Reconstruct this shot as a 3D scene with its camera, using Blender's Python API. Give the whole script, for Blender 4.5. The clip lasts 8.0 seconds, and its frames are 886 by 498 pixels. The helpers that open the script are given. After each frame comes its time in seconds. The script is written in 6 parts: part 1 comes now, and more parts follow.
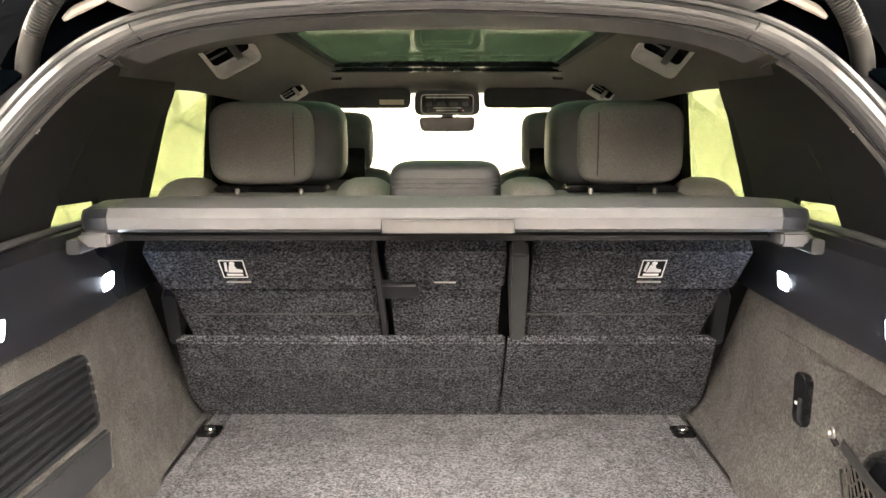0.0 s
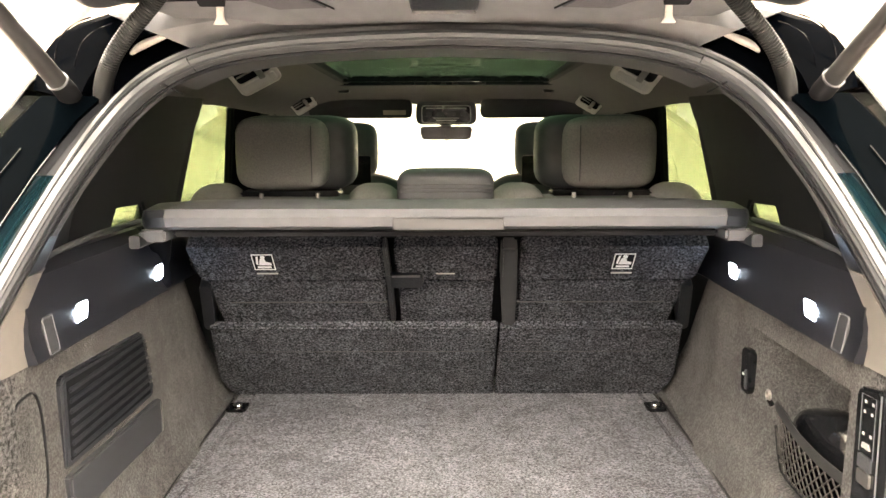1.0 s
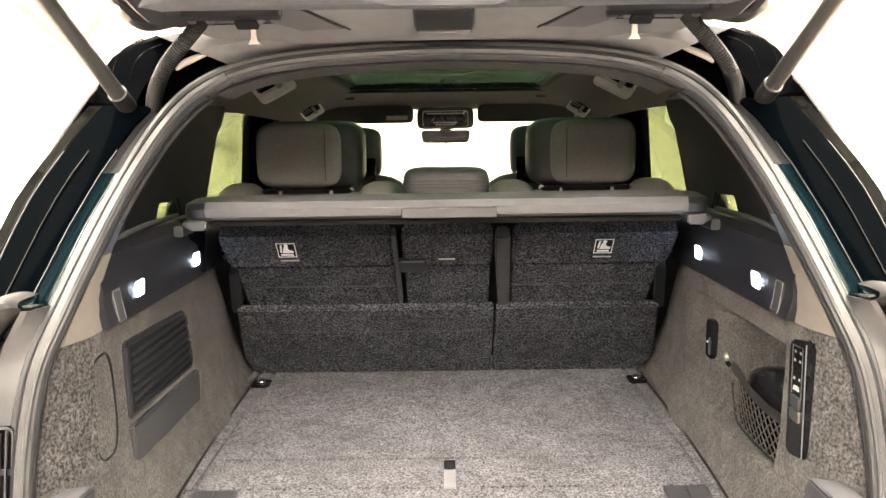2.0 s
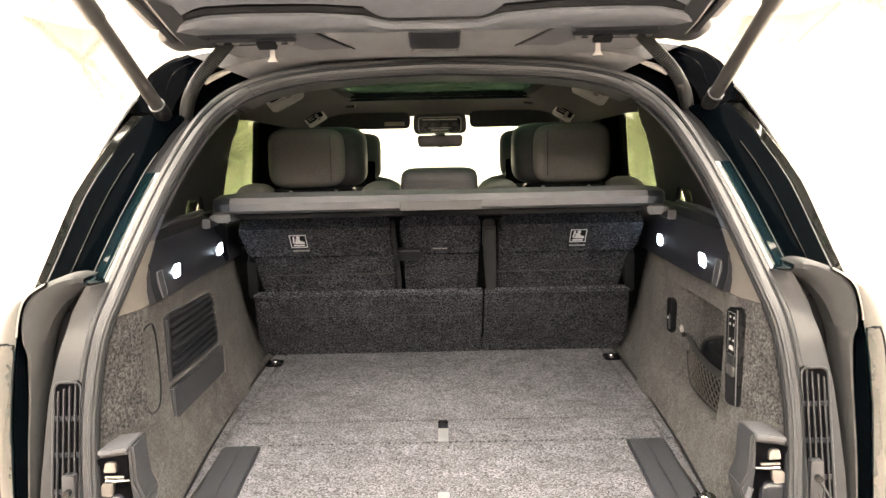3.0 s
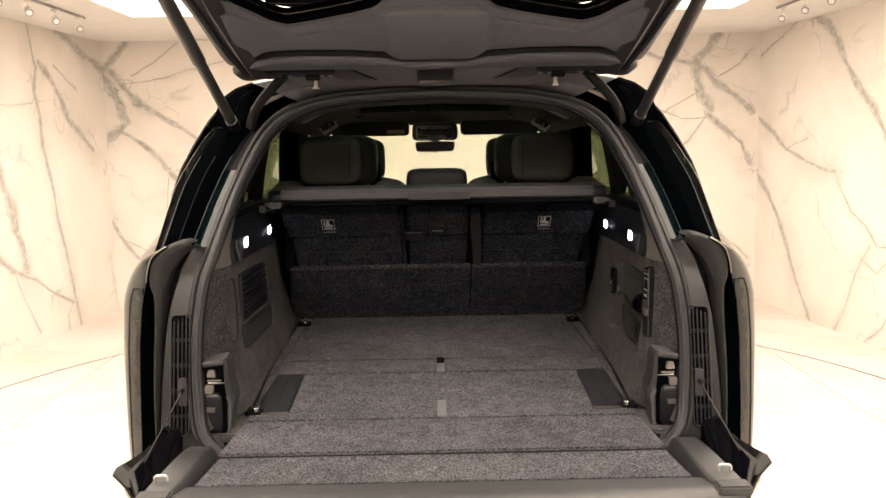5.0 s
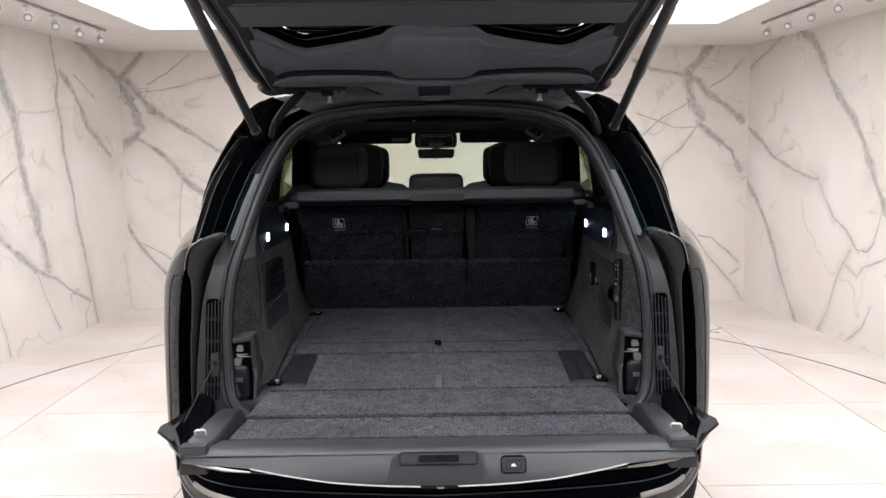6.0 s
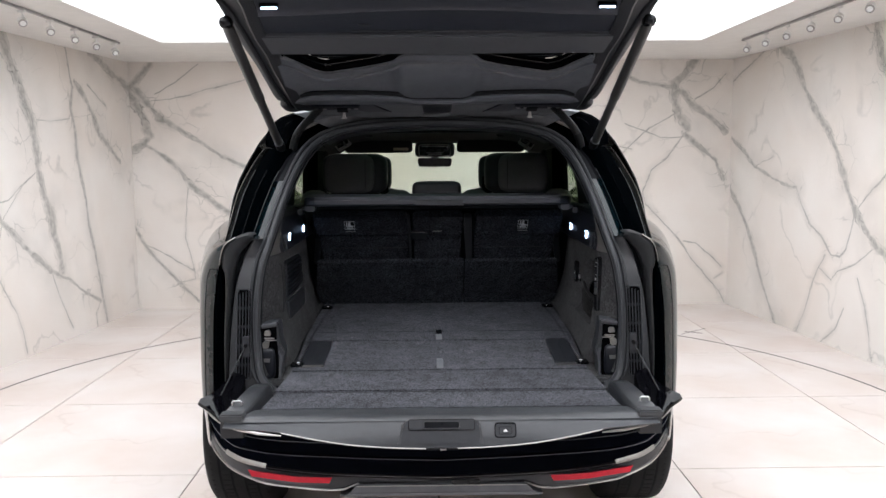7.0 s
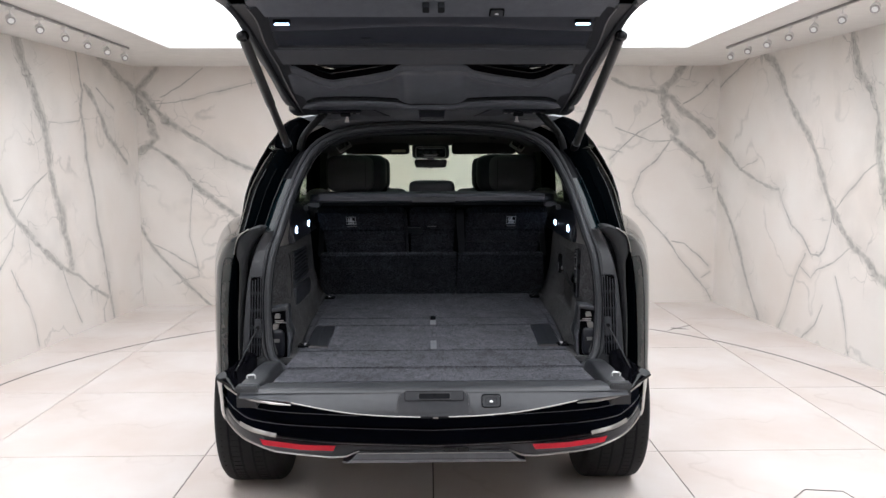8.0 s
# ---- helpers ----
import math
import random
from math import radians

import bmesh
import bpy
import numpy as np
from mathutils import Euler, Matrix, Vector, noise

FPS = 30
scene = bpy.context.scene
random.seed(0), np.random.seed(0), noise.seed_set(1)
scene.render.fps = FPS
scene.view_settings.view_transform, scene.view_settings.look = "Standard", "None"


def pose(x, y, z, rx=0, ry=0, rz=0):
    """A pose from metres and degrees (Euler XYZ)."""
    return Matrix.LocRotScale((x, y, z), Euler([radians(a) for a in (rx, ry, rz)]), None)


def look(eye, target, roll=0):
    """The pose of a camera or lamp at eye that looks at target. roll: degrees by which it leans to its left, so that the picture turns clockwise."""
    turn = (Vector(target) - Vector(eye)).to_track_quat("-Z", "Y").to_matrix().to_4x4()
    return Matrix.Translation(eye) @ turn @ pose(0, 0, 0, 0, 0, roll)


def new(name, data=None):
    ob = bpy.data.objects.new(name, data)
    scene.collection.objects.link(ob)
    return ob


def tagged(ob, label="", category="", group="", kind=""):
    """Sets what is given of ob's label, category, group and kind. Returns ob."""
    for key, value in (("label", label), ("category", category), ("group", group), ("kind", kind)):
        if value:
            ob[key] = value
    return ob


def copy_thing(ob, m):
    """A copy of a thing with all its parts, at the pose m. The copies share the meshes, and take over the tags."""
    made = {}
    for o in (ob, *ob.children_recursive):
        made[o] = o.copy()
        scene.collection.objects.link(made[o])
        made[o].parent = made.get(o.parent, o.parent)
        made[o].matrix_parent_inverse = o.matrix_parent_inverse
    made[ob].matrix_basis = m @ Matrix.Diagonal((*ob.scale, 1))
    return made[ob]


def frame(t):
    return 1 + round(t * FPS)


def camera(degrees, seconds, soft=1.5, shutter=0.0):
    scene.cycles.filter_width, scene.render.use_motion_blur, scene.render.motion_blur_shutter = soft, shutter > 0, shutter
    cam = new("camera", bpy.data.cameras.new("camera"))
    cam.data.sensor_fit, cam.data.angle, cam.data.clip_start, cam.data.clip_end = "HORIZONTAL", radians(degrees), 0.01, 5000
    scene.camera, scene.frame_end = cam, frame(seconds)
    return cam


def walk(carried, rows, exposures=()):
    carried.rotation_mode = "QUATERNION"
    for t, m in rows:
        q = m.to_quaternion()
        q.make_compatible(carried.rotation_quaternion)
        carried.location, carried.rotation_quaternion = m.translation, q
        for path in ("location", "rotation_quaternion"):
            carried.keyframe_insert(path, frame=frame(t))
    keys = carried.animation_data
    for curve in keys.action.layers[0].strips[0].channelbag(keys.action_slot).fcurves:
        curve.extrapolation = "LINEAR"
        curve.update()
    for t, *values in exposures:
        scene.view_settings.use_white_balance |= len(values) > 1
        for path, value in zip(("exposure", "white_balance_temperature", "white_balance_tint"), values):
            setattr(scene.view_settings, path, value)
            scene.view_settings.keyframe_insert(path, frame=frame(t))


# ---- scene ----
cam = camera(56.1, 8.0)
PATH = [
    (0, (0.007, -1.051, 1.526), (-0.008, 0.926, 1.224), -0.1),
    (0.5, (0.003, -1.155, 1.542), (-0.008, 0.822, 1.239), -0.1),
    (1, (0.004, -1.276, 1.543), (-0.007, 0.702, 1.252), -0.2),
    (1.5, (-0.003, -1.383, 1.541), (-0.014, 0.597, 1.256), -0.5),
    (3, (0.012, -1.743, 1.534), (0.007, 0.239, 1.268), -1.2),
    (3.5, (-0.009, -1.873, 1.536), (0.0, 0.11, 1.273), -1.1),
    (4, (-0.022, -2.043, 1.537), (-0.004, -0.06, 1.278), -1.1),
    (4.5, (-0.019, -2.201, 1.542), (0.003, -0.218, 1.282), -1.0),
    (6, (0.004, -2.675, 1.549), (0.016, -0.69, 1.308), -0.7),
    (6.5, (-0.019, -2.848, 1.556), (0.001, -0.862, 1.323), -0.5),
    (7, (-0.025, -3.016, 1.565), (0.003, -1.028, 1.339), -0.4),
    (7.5, (-0.016, -3.157, 1.562), (0.017, -1.17, 1.34), -0.3),
    (8, (-0.015, -3.297, 1.557), (0.019, -1.309, 1.338), -0.2),
]
EXPOSURES = [(0, 3.74, 8050, 10), (0.8, 3.63, 8200, 10), (1.5, 3.39, 8150, 10), (3.0, 2.9, 8000, 10), (3.6, 2.65, 7750, 10), (4.05, 2.3, 7600, 10), (4.5, 1.57, 10300, 16), (5.2, 0.7, 7200, 13), (5.8, 0.36, 6250, 12), (6.5, 0.26, 6020, 10), (7.2, 0.2, 5960, 9), (8.0, 0.16, 5960, 9)]
walk(cam, [(t, look(eye, target, roll)) for t, eye, target, roll in PATH], EXPOSURES)

# ---- light ----
world = bpy.data.worlds.new("world")
scene.world = world
world.use_nodes = True
world.node_tree.nodes["Background"].inputs[0].default_value = (0.9, 0.95, 1.0, 1)
world.node_tree.nodes["Background"].inputs[1].default_value = 0.05
CEILING_GLOW = 3.0
LED_GLOW = 11.0


# ---- materials ----
def rgb(c):
    return (c, c, c, 1) if isinstance(c, float) else (*c, 1)


def material(name, base, rough=0.5, metal=0.0, spread=0.15, scale=40.0, bump=0.0, bump_scale=400.0, coat=0.0, ior=1.45, spec=0.5, wear=0.06, coat_ior=1.5):
    """Principled surface with grain at a fine scale and slow stains at a coarse one."""
    m = bpy.data.materials.new(name)
    m.use_nodes = True
    t = m.node_tree
    p = t.nodes["Principled BSDF"]
    p.inputs["Metallic"].default_value = metal
    p.inputs["IOR"].default_value = ior
    p.inputs["Specular IOR Level"].default_value = spec
    p.inputs["Coat Weight"].default_value = coat
    p.inputs["Coat Roughness"].default_value = 0.03
    p.inputs["Coat IOR"].default_value = coat_ior
    co = t.nodes.new("ShaderNodeTexCoord")
    fine, coarse = t.nodes.new("ShaderNodeTexNoise"), t.nodes.new("ShaderNodeTexNoise")
    fine.inputs["Scale"].default_value, coarse.inputs["Scale"].default_value = scale, 3.1
    fine.inputs["Detail"].default_value = 4
    for n in (fine, coarse):
        t.links.new(co.outputs["Object"], n.inputs["Vector"])
    ramp = t.nodes.new("ShaderNodeMapRange")
    ramp.inputs["From Min"].default_value, ramp.inputs["From Max"].default_value = 0.3, 0.7
    ramp.inputs["To Min"].default_value, ramp.inputs["To Max"].default_value = 1 - spread, 1 + spread
    t.links.new(fine.outputs["Fac"], ramp.inputs["Value"])
    slow = t.nodes.new("ShaderNodeMapRange")
    slow.inputs["From Min"].default_value, slow.inputs["From Max"].default_value = 0.3, 0.7
    slow.inputs["To Min"].default_value, slow.inputs["To Max"].default_value = 1 - spread * 0.6, 1 + spread * 0.6
    t.links.new(coarse.outputs["Fac"], slow.inputs["Value"])
    mul = t.nodes.new("ShaderNodeMath")
    mul.operation = "MULTIPLY"
    t.links.new(ramp.outputs[0], mul.inputs[0])
    t.links.new(slow.outputs[0], mul.inputs[1])
    tint = t.nodes.new("ShaderNodeVectorMath")
    tint.operation = "SCALE"
    tint.inputs[0].default_value = rgb(base)[:3]
    t.links.new(mul.outputs[0], tint.inputs["Scale"])
    t.links.new(tint.outputs[0], p.inputs["Base Color"])
    rr = t.nodes.new("ShaderNodeMapRange")
    rr.inputs["To Min"].default_value, rr.inputs["To Max"].default_value = max(rough - wear, 0.01), min(rough + wear, 1)
    t.links.new(coarse.outputs["Fac"], rr.inputs["Value"])
    t.links.new(rr.outputs[0], p.inputs["Roughness"])
    if bump:
        b, n = t.nodes.new("ShaderNodeBump"), t.nodes.new("ShaderNodeTexNoise")
        n.inputs["Scale"].default_value = bump_scale
        n.inputs["Detail"].default_value = 3
        t.links.new(co.outputs["Object"], n.inputs["Vector"])
        b.inputs["Strength"].default_value, b.inputs["Distance"].default_value = bump, 0.002
        t.links.new(n.outputs["Fac"], b.inputs["Height"])
        t.links.new(b.outputs[0], p.inputs["Normal"])
    return m


def glow(name, colour, strength):
    m = bpy.data.materials.new(name)
    m.use_nodes = True
    p = m.node_tree.nodes["Principled BSDF"]
    p.inputs["Base Color"].default_value = (0.9, 0.9, 0.9, 1)
    p.inputs["Emission Color"].default_value = rgb(colour)
    p.inputs["Emission Strength"].default_value = strength
    return m


def pane(name, tint, shine=0.9):
    """Thin automotive glass: tinted see-through with a Fresnel gloss."""
    m = bpy.data.materials.new(name)
    m.use_nodes = True
    t = m.node_tree
    t.nodes.remove(t.nodes["Principled BSDF"])
    see, gloss, mix = t.nodes.new("ShaderNodeBsdfTransparent"), t.nodes.new("ShaderNodeBsdfGlossy"), t.nodes.new("ShaderNodeMixShader")
    face, power, add = t.nodes.new("ShaderNodeLayerWeight"), t.nodes.new("ShaderNodeMath"), t.nodes.new("ShaderNodeMath")
    see.inputs[0].default_value = rgb(tint)
    gloss.inputs["Roughness"].default_value = 0.01
    face.inputs[0].default_value = 0.5
    power.operation, add.operation = "POWER", "MULTIPLY_ADD"
    power.inputs[1].default_value = 5.0
    add.inputs[1].default_value, add.inputs[2].default_value = shine, 0.04 * shine
    t.links.new(face.outputs["Facing"], power.inputs[0])
    t.links.new(power.outputs[0], add.inputs[0])
    t.links.new(add.outputs[0], mix.inputs[0])
    t.links.new(see.outputs[0], mix.inputs[1])
    t.links.new(gloss.outputs[0], mix.inputs[2])
    t.links.new(mix.outputs[0], t.nodes["Material Output"].inputs[0])
    return m


def carpet(name, dark, light, fleck, patch, low=0.4, high=0.62):
    """Cut pile: light and dark fibres, brushed patches, a rough nap."""
    m = bpy.data.materials.new(name)
    m.use_nodes = True
    t = m.node_tree
    p = t.nodes["Principled BSDF"]
    co = t.nodes.new("ShaderNodeTexCoord")

    def noise_at(scale, detail, distort=0.0):
        n = t.nodes.new("ShaderNodeTexNoise")
        n.inputs["Scale"].default_value, n.inputs["Detail"].default_value, n.inputs["Distortion"].default_value = scale, detail, distort
        n.inputs["Roughness"].default_value = 0.72
        t.links.new(co.outputs["Object"], n.inputs["Vector"])
        return n.outputs["Fac"]

    def span(v, a, b, c, d):
        r = t.nodes.new("ShaderNodeMapRange")
        for k, x in zip(("From Min", "From Max", "To Min", "To Max"), (a, b, c, d)):
            r.inputs[k].default_value = x
        t.links.new(v, r.inputs["Value"])
        return r.outputs[0]
    grain = noise_at(fleck, 5)
    mix = t.nodes.new("ShaderNodeMix")
    mix.data_type = "RGBA"
    mix.inputs["A"].default_value, mix.inputs["B"].default_value = rgb(dark), rgb(light)
    t.links.new(span(grain, low, high, 0, 1), mix.inputs["Factor"])
    brushed, slow = span(noise_at(16, 3, 1.5), 0.35, 0.65, 1 - patch, 1 + patch), span(noise_at(4, 2), 0.3, 0.7, 0.85, 1.15)
    mul = t.nodes.new("ShaderNodeMath")
    mul.operation = "MULTIPLY"
    t.links.new(brushed, mul.inputs[0])
    t.links.new(slow, mul.inputs[1])
    sc = t.nodes.new("ShaderNodeVectorMath")
    sc.operation = "SCALE"
    t.links.new(mix.outputs["Result"], sc.inputs[0])
    t.links.new(mul.outputs[0], sc.inputs["Scale"])
    t.links.new(sc.outputs[0], p.inputs["Base Color"])
    p.inputs["Roughness"].default_value = 0.95
    p.inputs["Diffuse Roughness"].default_value = 1.0
    p.inputs["Specular IOR Level"].default_value = 0.1
    b = t.nodes.new("ShaderNodeBump")
    b.inputs["Strength"].default_value, b.inputs["Distance"].default_value = 1.0, 0.004
    t.links.new(grain, b.inputs["Height"])
    t.links.new(b.outputs[0], p.inputs["Normal"])
    return m


CARPET = carpet("carpet_charcoal", (0.013, 0.0133, 0.0152), (0.122, 0.125, 0.142), 235, 0.22, 0.38, 0.62)
CARPET_SIDE = carpet("carpet_side", (0.031, 0.031, 0.032), (0.079, 0.079, 0.081), 230, 0.2)
CARPET_STRIP = carpet("carpet_coarse", (0.012, 0.012, 0.013), (0.08, 0.079, 0.083), 190, 0.3)
CARPET_SEAT = carpet("carpet_seat", (0.006, 0.0066, 0.0084), (0.125, 0.131, 0.154), 225, 0.3, 0.44, 0.68)
PLASTIC = material("trim_plastic", (0.0125, 0.0142, 0.0185), 0.36, spec=0.55, spread=0.1, bump=0.15, bump_scale=1500)
PLASTIC_DARK = material("dark_satin_plastic", (0.01, 0.011, 0.015), 0.3, spec=0.4, spread=0.1, bump=0.1, bump_scale=1500)
NAVY = material("navy_black_paint", (0.0004, 0.0008, 0.0012), 0.3, spread=0.08, coat=0.006, spec=0.0)
PLASTIC_GREY = material("trim_plastic_grey", (0.028, 0.03, 0.035), 0.36, spec=0.6, spread=0.08, bump=0.12, bump_scale=1500)
PLASTIC_GLOSS = material("black_gloss_plastic", (0.0065, 0.007, 0.0085), 0.15, spread=0.1, spec=0.3)
PAINT = material("teal_black_paint", (0.002, 0.008, 0.011), 0.3, spread=0.08, coat=0.95, spec=0.0, coat_ior=1.95)
BUMPER_PAINT = material("navy_bumper_paint", (0.0012, 0.0018, 0.0042), 0.3, spread=0.08, coat=0.02, spec=0.0)
GLAZING = material("glazing_edge", (0.006, 0.0066, 0.0062), 0.3, spread=0.08, coat=0.95, spec=0.0, coat_ior=1.9)
CHANNEL_PAINT = material("teal_channel_paint", (0.0014, 0.0055, 0.0075), 0.3, spread=0.08, coat=0.6, spec=0.0)
DEEP_BLACK = material("deep_black_paint", (0.0004, 0.0006, 0.001), 0.3, spread=0.08, coat=0.006, spec=0.0)
GUTTER_BLACK = material("elbow_rubber", (0.006, 0.0064, 0.0072), 0.5, spec=0.25, spread=0.1)
HOSE = material("hose_rubber", (0.009, 0.0095, 0.0105), 0.5, spec=0.3, spread=0.1)
STRUT_GREY = material("strut_grey_paint", (0.032, 0.032, 0.033), 0.38, spec=0.5, spread=0.1)
GUTTER = material("gutter_rubber", (0.017, 0.0175, 0.019), 0.6, spec=0.2, spread=0.1)
BLACK_PAINT = material("black_paint", (0.002, 0.002, 0.003), 0.3, spread=0.08, coat=0.2, spec=0.0)
RUBBER = material("rubber_seal", (0.026, 0.0275, 0.031), 0.42, spec=0.32, spread=0.1)
TYRE = material("tyre_rubber", (0.01, 0.01, 0.011), 0.7, spread=0.2, bump=0.2, spec=0.25)
COVER_GREY = material("cover_grey_plastic", (0.066, 0.069, 0.078), 0.45, spec=0.4, spread=0.08, bump=0.15, bump_scale=1500)
TRIM_LIGHT = material("pale_trim_plastic", (0.11, 0.105, 0.1), 0.45, spec=0.4, spread=0.08, bump=0.12, bump_scale=1500)
BRIGHT_TRIM = material("bright_trim", (0.78, 0.78, 0.78), 0.5, 1.0, spread=0.05)
CHROME = material("chrome", (0.75, 0.75, 0.76), 0.12, 1.0, spread=0.05)
# near-black without gloss; puts the shade inside recesses into the colour
VOID = material("unlit_black", (0.002, 0.002, 0.0025), 0.9, spread=0.1, spec=0.0)
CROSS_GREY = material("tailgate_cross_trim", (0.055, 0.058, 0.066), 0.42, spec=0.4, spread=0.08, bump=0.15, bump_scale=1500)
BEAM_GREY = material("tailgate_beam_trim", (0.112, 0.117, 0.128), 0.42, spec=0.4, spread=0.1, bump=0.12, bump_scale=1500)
RING_GREY = material("opening_trim", (0.034, 0.035, 0.038), 0.4, spec=0.5, spread=0.08, bump=0.12, bump_scale=1500)
SILL = material("sill_grey_plastic", (0.044, 0.046, 0.05), 0.36, spec=0.6, spread=0.08, bump=0.12, bump_scale=1500)
VENT_GREY = material("sill_plastic", (0.02, 0.0212, 0.0245), 0.38, spec=0.55, spread=0.08, bump=0.12, bump_scale=1500)
STEEL = material("dull_steel", (0.3, 0.295, 0.29), 0.42, 1.0, spread=0.12)
SATIN = material("satin_metal", (0.35, 0.34, 0.33), 0.35, 1.0, spread=0.08)
FABRIC = material("seat_fabric", (0.165, 0.162, 0.161), 0.85, spread=0.18, scale=300, bump=0.35, bump_scale=900)
LEATHER = material("dark_leather", (0.031, 0.034, 0.039), 0.5, spread=0.12, bump=0.3, bump_scale=500)
HEADLINER = material("headliner_cloth", (0.075, 0.073, 0.071), 0.9, spread=0.1, bump=0.2, bump_scale=1200)
LINE = material("stitch_thread", (0.05, 0.05, 0.053), 0.8)
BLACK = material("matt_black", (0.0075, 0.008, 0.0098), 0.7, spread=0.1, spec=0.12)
TRIM_BLACK = material("black_grained_trim", (0.0095, 0.0103, 0.012), 0.6, spread=0.1, spec=0.15, bump=0.15, bump_scale=1500)
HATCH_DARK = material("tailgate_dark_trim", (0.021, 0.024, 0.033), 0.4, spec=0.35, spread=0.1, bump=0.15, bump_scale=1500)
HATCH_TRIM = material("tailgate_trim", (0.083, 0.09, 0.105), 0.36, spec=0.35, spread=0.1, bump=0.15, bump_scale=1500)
SCREEN = material("screen_glass", (0.003, 0.003, 0.004), 0.08, spread=0.05)
RED = material("red_reflector", (0.5, 0.011, 0.03), 0.3, spread=0.1, coat=0.2, spec=0.2)
LENS_SMOKE = material("smoked_lens", (0.024, 0.027, 0.027), 0.3, spread=0.1, spec=0.0, coat=0.9, coat_ior=1.75)
NET_CORD = material("net_cord", (0.034, 0.033, 0.032), 0.7, spec=0.15)
# pale, barely metallic: the bright reflections of chrome put into the colour
LAMP_SHELL = material("pale_chrome_shell", (0.62, 0.61, 0.59), 0.4, 0.2, spread=0.05)
WHITE = material("white_print", (0.8, 0.8, 0.8), 0.5, spread=0.05)
RAIL_GREY = material("rail_grey_paint", (0.35, 0.34, 0.33), 0.4, spread=0.05)
LAMP_GREY = material("grey_print", (0.25, 0.25, 0.25), 0.5, spread=0.05)
CREAM = material("cream_label", (0.55, 0.5, 0.4), 0.6)
CEILING = material("ceiling_plaster", (0.78, 0.76, 0.73), 0.8, spread=0.03, scale=8)
LAMP_WHITE = material("lamp_white_paint", (0.75, 0.74, 0.72), 0.35, spread=0.05)
LED = glow("cool_led", (0.52, 0.7, 1.0), LED_GLOW)
SKY_PANEL = glow("luminous_ceiling", (1.0, 0.98, 0.96), CEILING_GLOW)
GREEN_GLASS = pane("privacy_glass", (0.395, 0.455, 0.33))
ROOF_GLASS = pane("roof_glass", (0.085, 0.12, 0.098), 0.06)
CLEAR_GLASS = pane("windscreen_glass", (0.88, 0.93, 0.86))


# ---- marble ----
WEST_WIDE = [
    (0.0419, (3.31, 2.6), (3.43, 2.32), (3.57, 2.08), (3.67, 1.86), (3.73, 1.61), (3.74, 1.47), (3.8, 1.28), (3.89, 1.11), (3.93, 0.93), (4.01, 0.72), (4.04, 0.6)),
    (0.0165, (4.27, 2.53), (4.32, 2.32), (4.36, 2.17), (4.31, 1.99), (4.37, 1.79), (4.38, 1.56), (4.43, 1.38), (4.49, 1.2), (4.52, 0.93), (4.61, 0.71), (4.69, 0.37), (4.78, 0.02)),
    (0.0275, (4.41, 2.22), (4.56, 2.11), (4.69, 1.96), (4.81, 1.78), (4.98, 1.67), (5.21, 1.51)),
    (0.0103, (4.63, 2.22), (4.84, 2.1), (4.96, 2.05)),
    (0.0322, (4.68, 2.52), (4.99, 2.41), (5.36, 2.28), (5.48, 2.23)),
]
WEST_FINE = [
    (0.0086, (3.74, 1.47), (3.53, 1.36), (3.32, 1.25), (3.2, 1.24)),
    (0.0085, (3.53, 1.36), (3.35, 1.21), (3.23, 1.1)),
    (0.0228, (3.03, 1.35), (3.12, 1.2), (3.22, 1.08), (3.37, 0.96), (3.56, 0.82), (3.73, 0.71), (3.85, 0.62)),
    (0.0161, (3.85, 0.62), (4.13, 0.51), (4.38, 0.36), (4.67, 0.24)),
    (0.0093, (3.85, 0.62), (3.97, 0.38), (4.14, 0.09)),
    (0.0082, (3.22, 1.08), (3.13, 0.87), (2.96, 0.72)),
    (0.0084, (3.11, 0.7), (3.31, 0.4), (3.41, 0.19), (3.44, 0.04)),
    (0.0101, (4.67, 0.24), (4.58, 0.14), (4.59, 0)),
    (0.0062, (3.76, 1.87), (3.98, 1.86), (4.28, 1.9)),
]
NORTH_NEAR = [
    (0.0358, (-3.06, 2.23), (-2.96, 2.03), (-2.89, 1.88), (-2.85, 1.77), (-2.93, 1.68), (-3.04, 1.62)),
    (0.0298, (-3.09, 2.29), (-2.95, 2.2), (-2.84, 2.06), (-2.73, 1.94)),
    (0.0209, (-2.82, 2.48), (-2.95, 2.34), (-3.04, 2.23)),
    (0.0239, (-2.76, 1.94), (-2.53, 1.82), (-2.3, 1.68), (-2.13, 1.56), (-1.9, 1.45), (-1.75, 1.42)),
    (0.0239, (-3.04, 1.62), (-2.89, 1.68), (-2.72, 1.56), (-2.57, 1.44), (-2.46, 1.27), (-2.29, 1.15), (-2.09, 1), (-1.98, 0.91)),
    (0.0149, (-3.04, 1.62), (-3.1, 1.39), (-3.16, 1.12), (-3.07, 0.88), (-2.97, 0.7), (-2.82, 0.49), (-2.59, 0.25), (-2.33, 0)),
]
NORTH_FINE = [
    (0.009, (-2.93, 0.67), (-2.75, 0.58), (-2.46, 0.4)),
    (0.006, (-2.59, 0.28), (-2.44, 0.31), (-2.46, 0.43)),
    (0.009, (-2.79, 2.19), (-2.57, 2.32), (-2.34, 2.48)),
    (0.009, (-2.87, 2.11), (-2.46, 2.17), (-2.11, 2.26), (-1.78, 2.34)),
    (0.006, (-2.49, 1.24), (-2.54, 0.73), (-2.44, 0.37)),
]
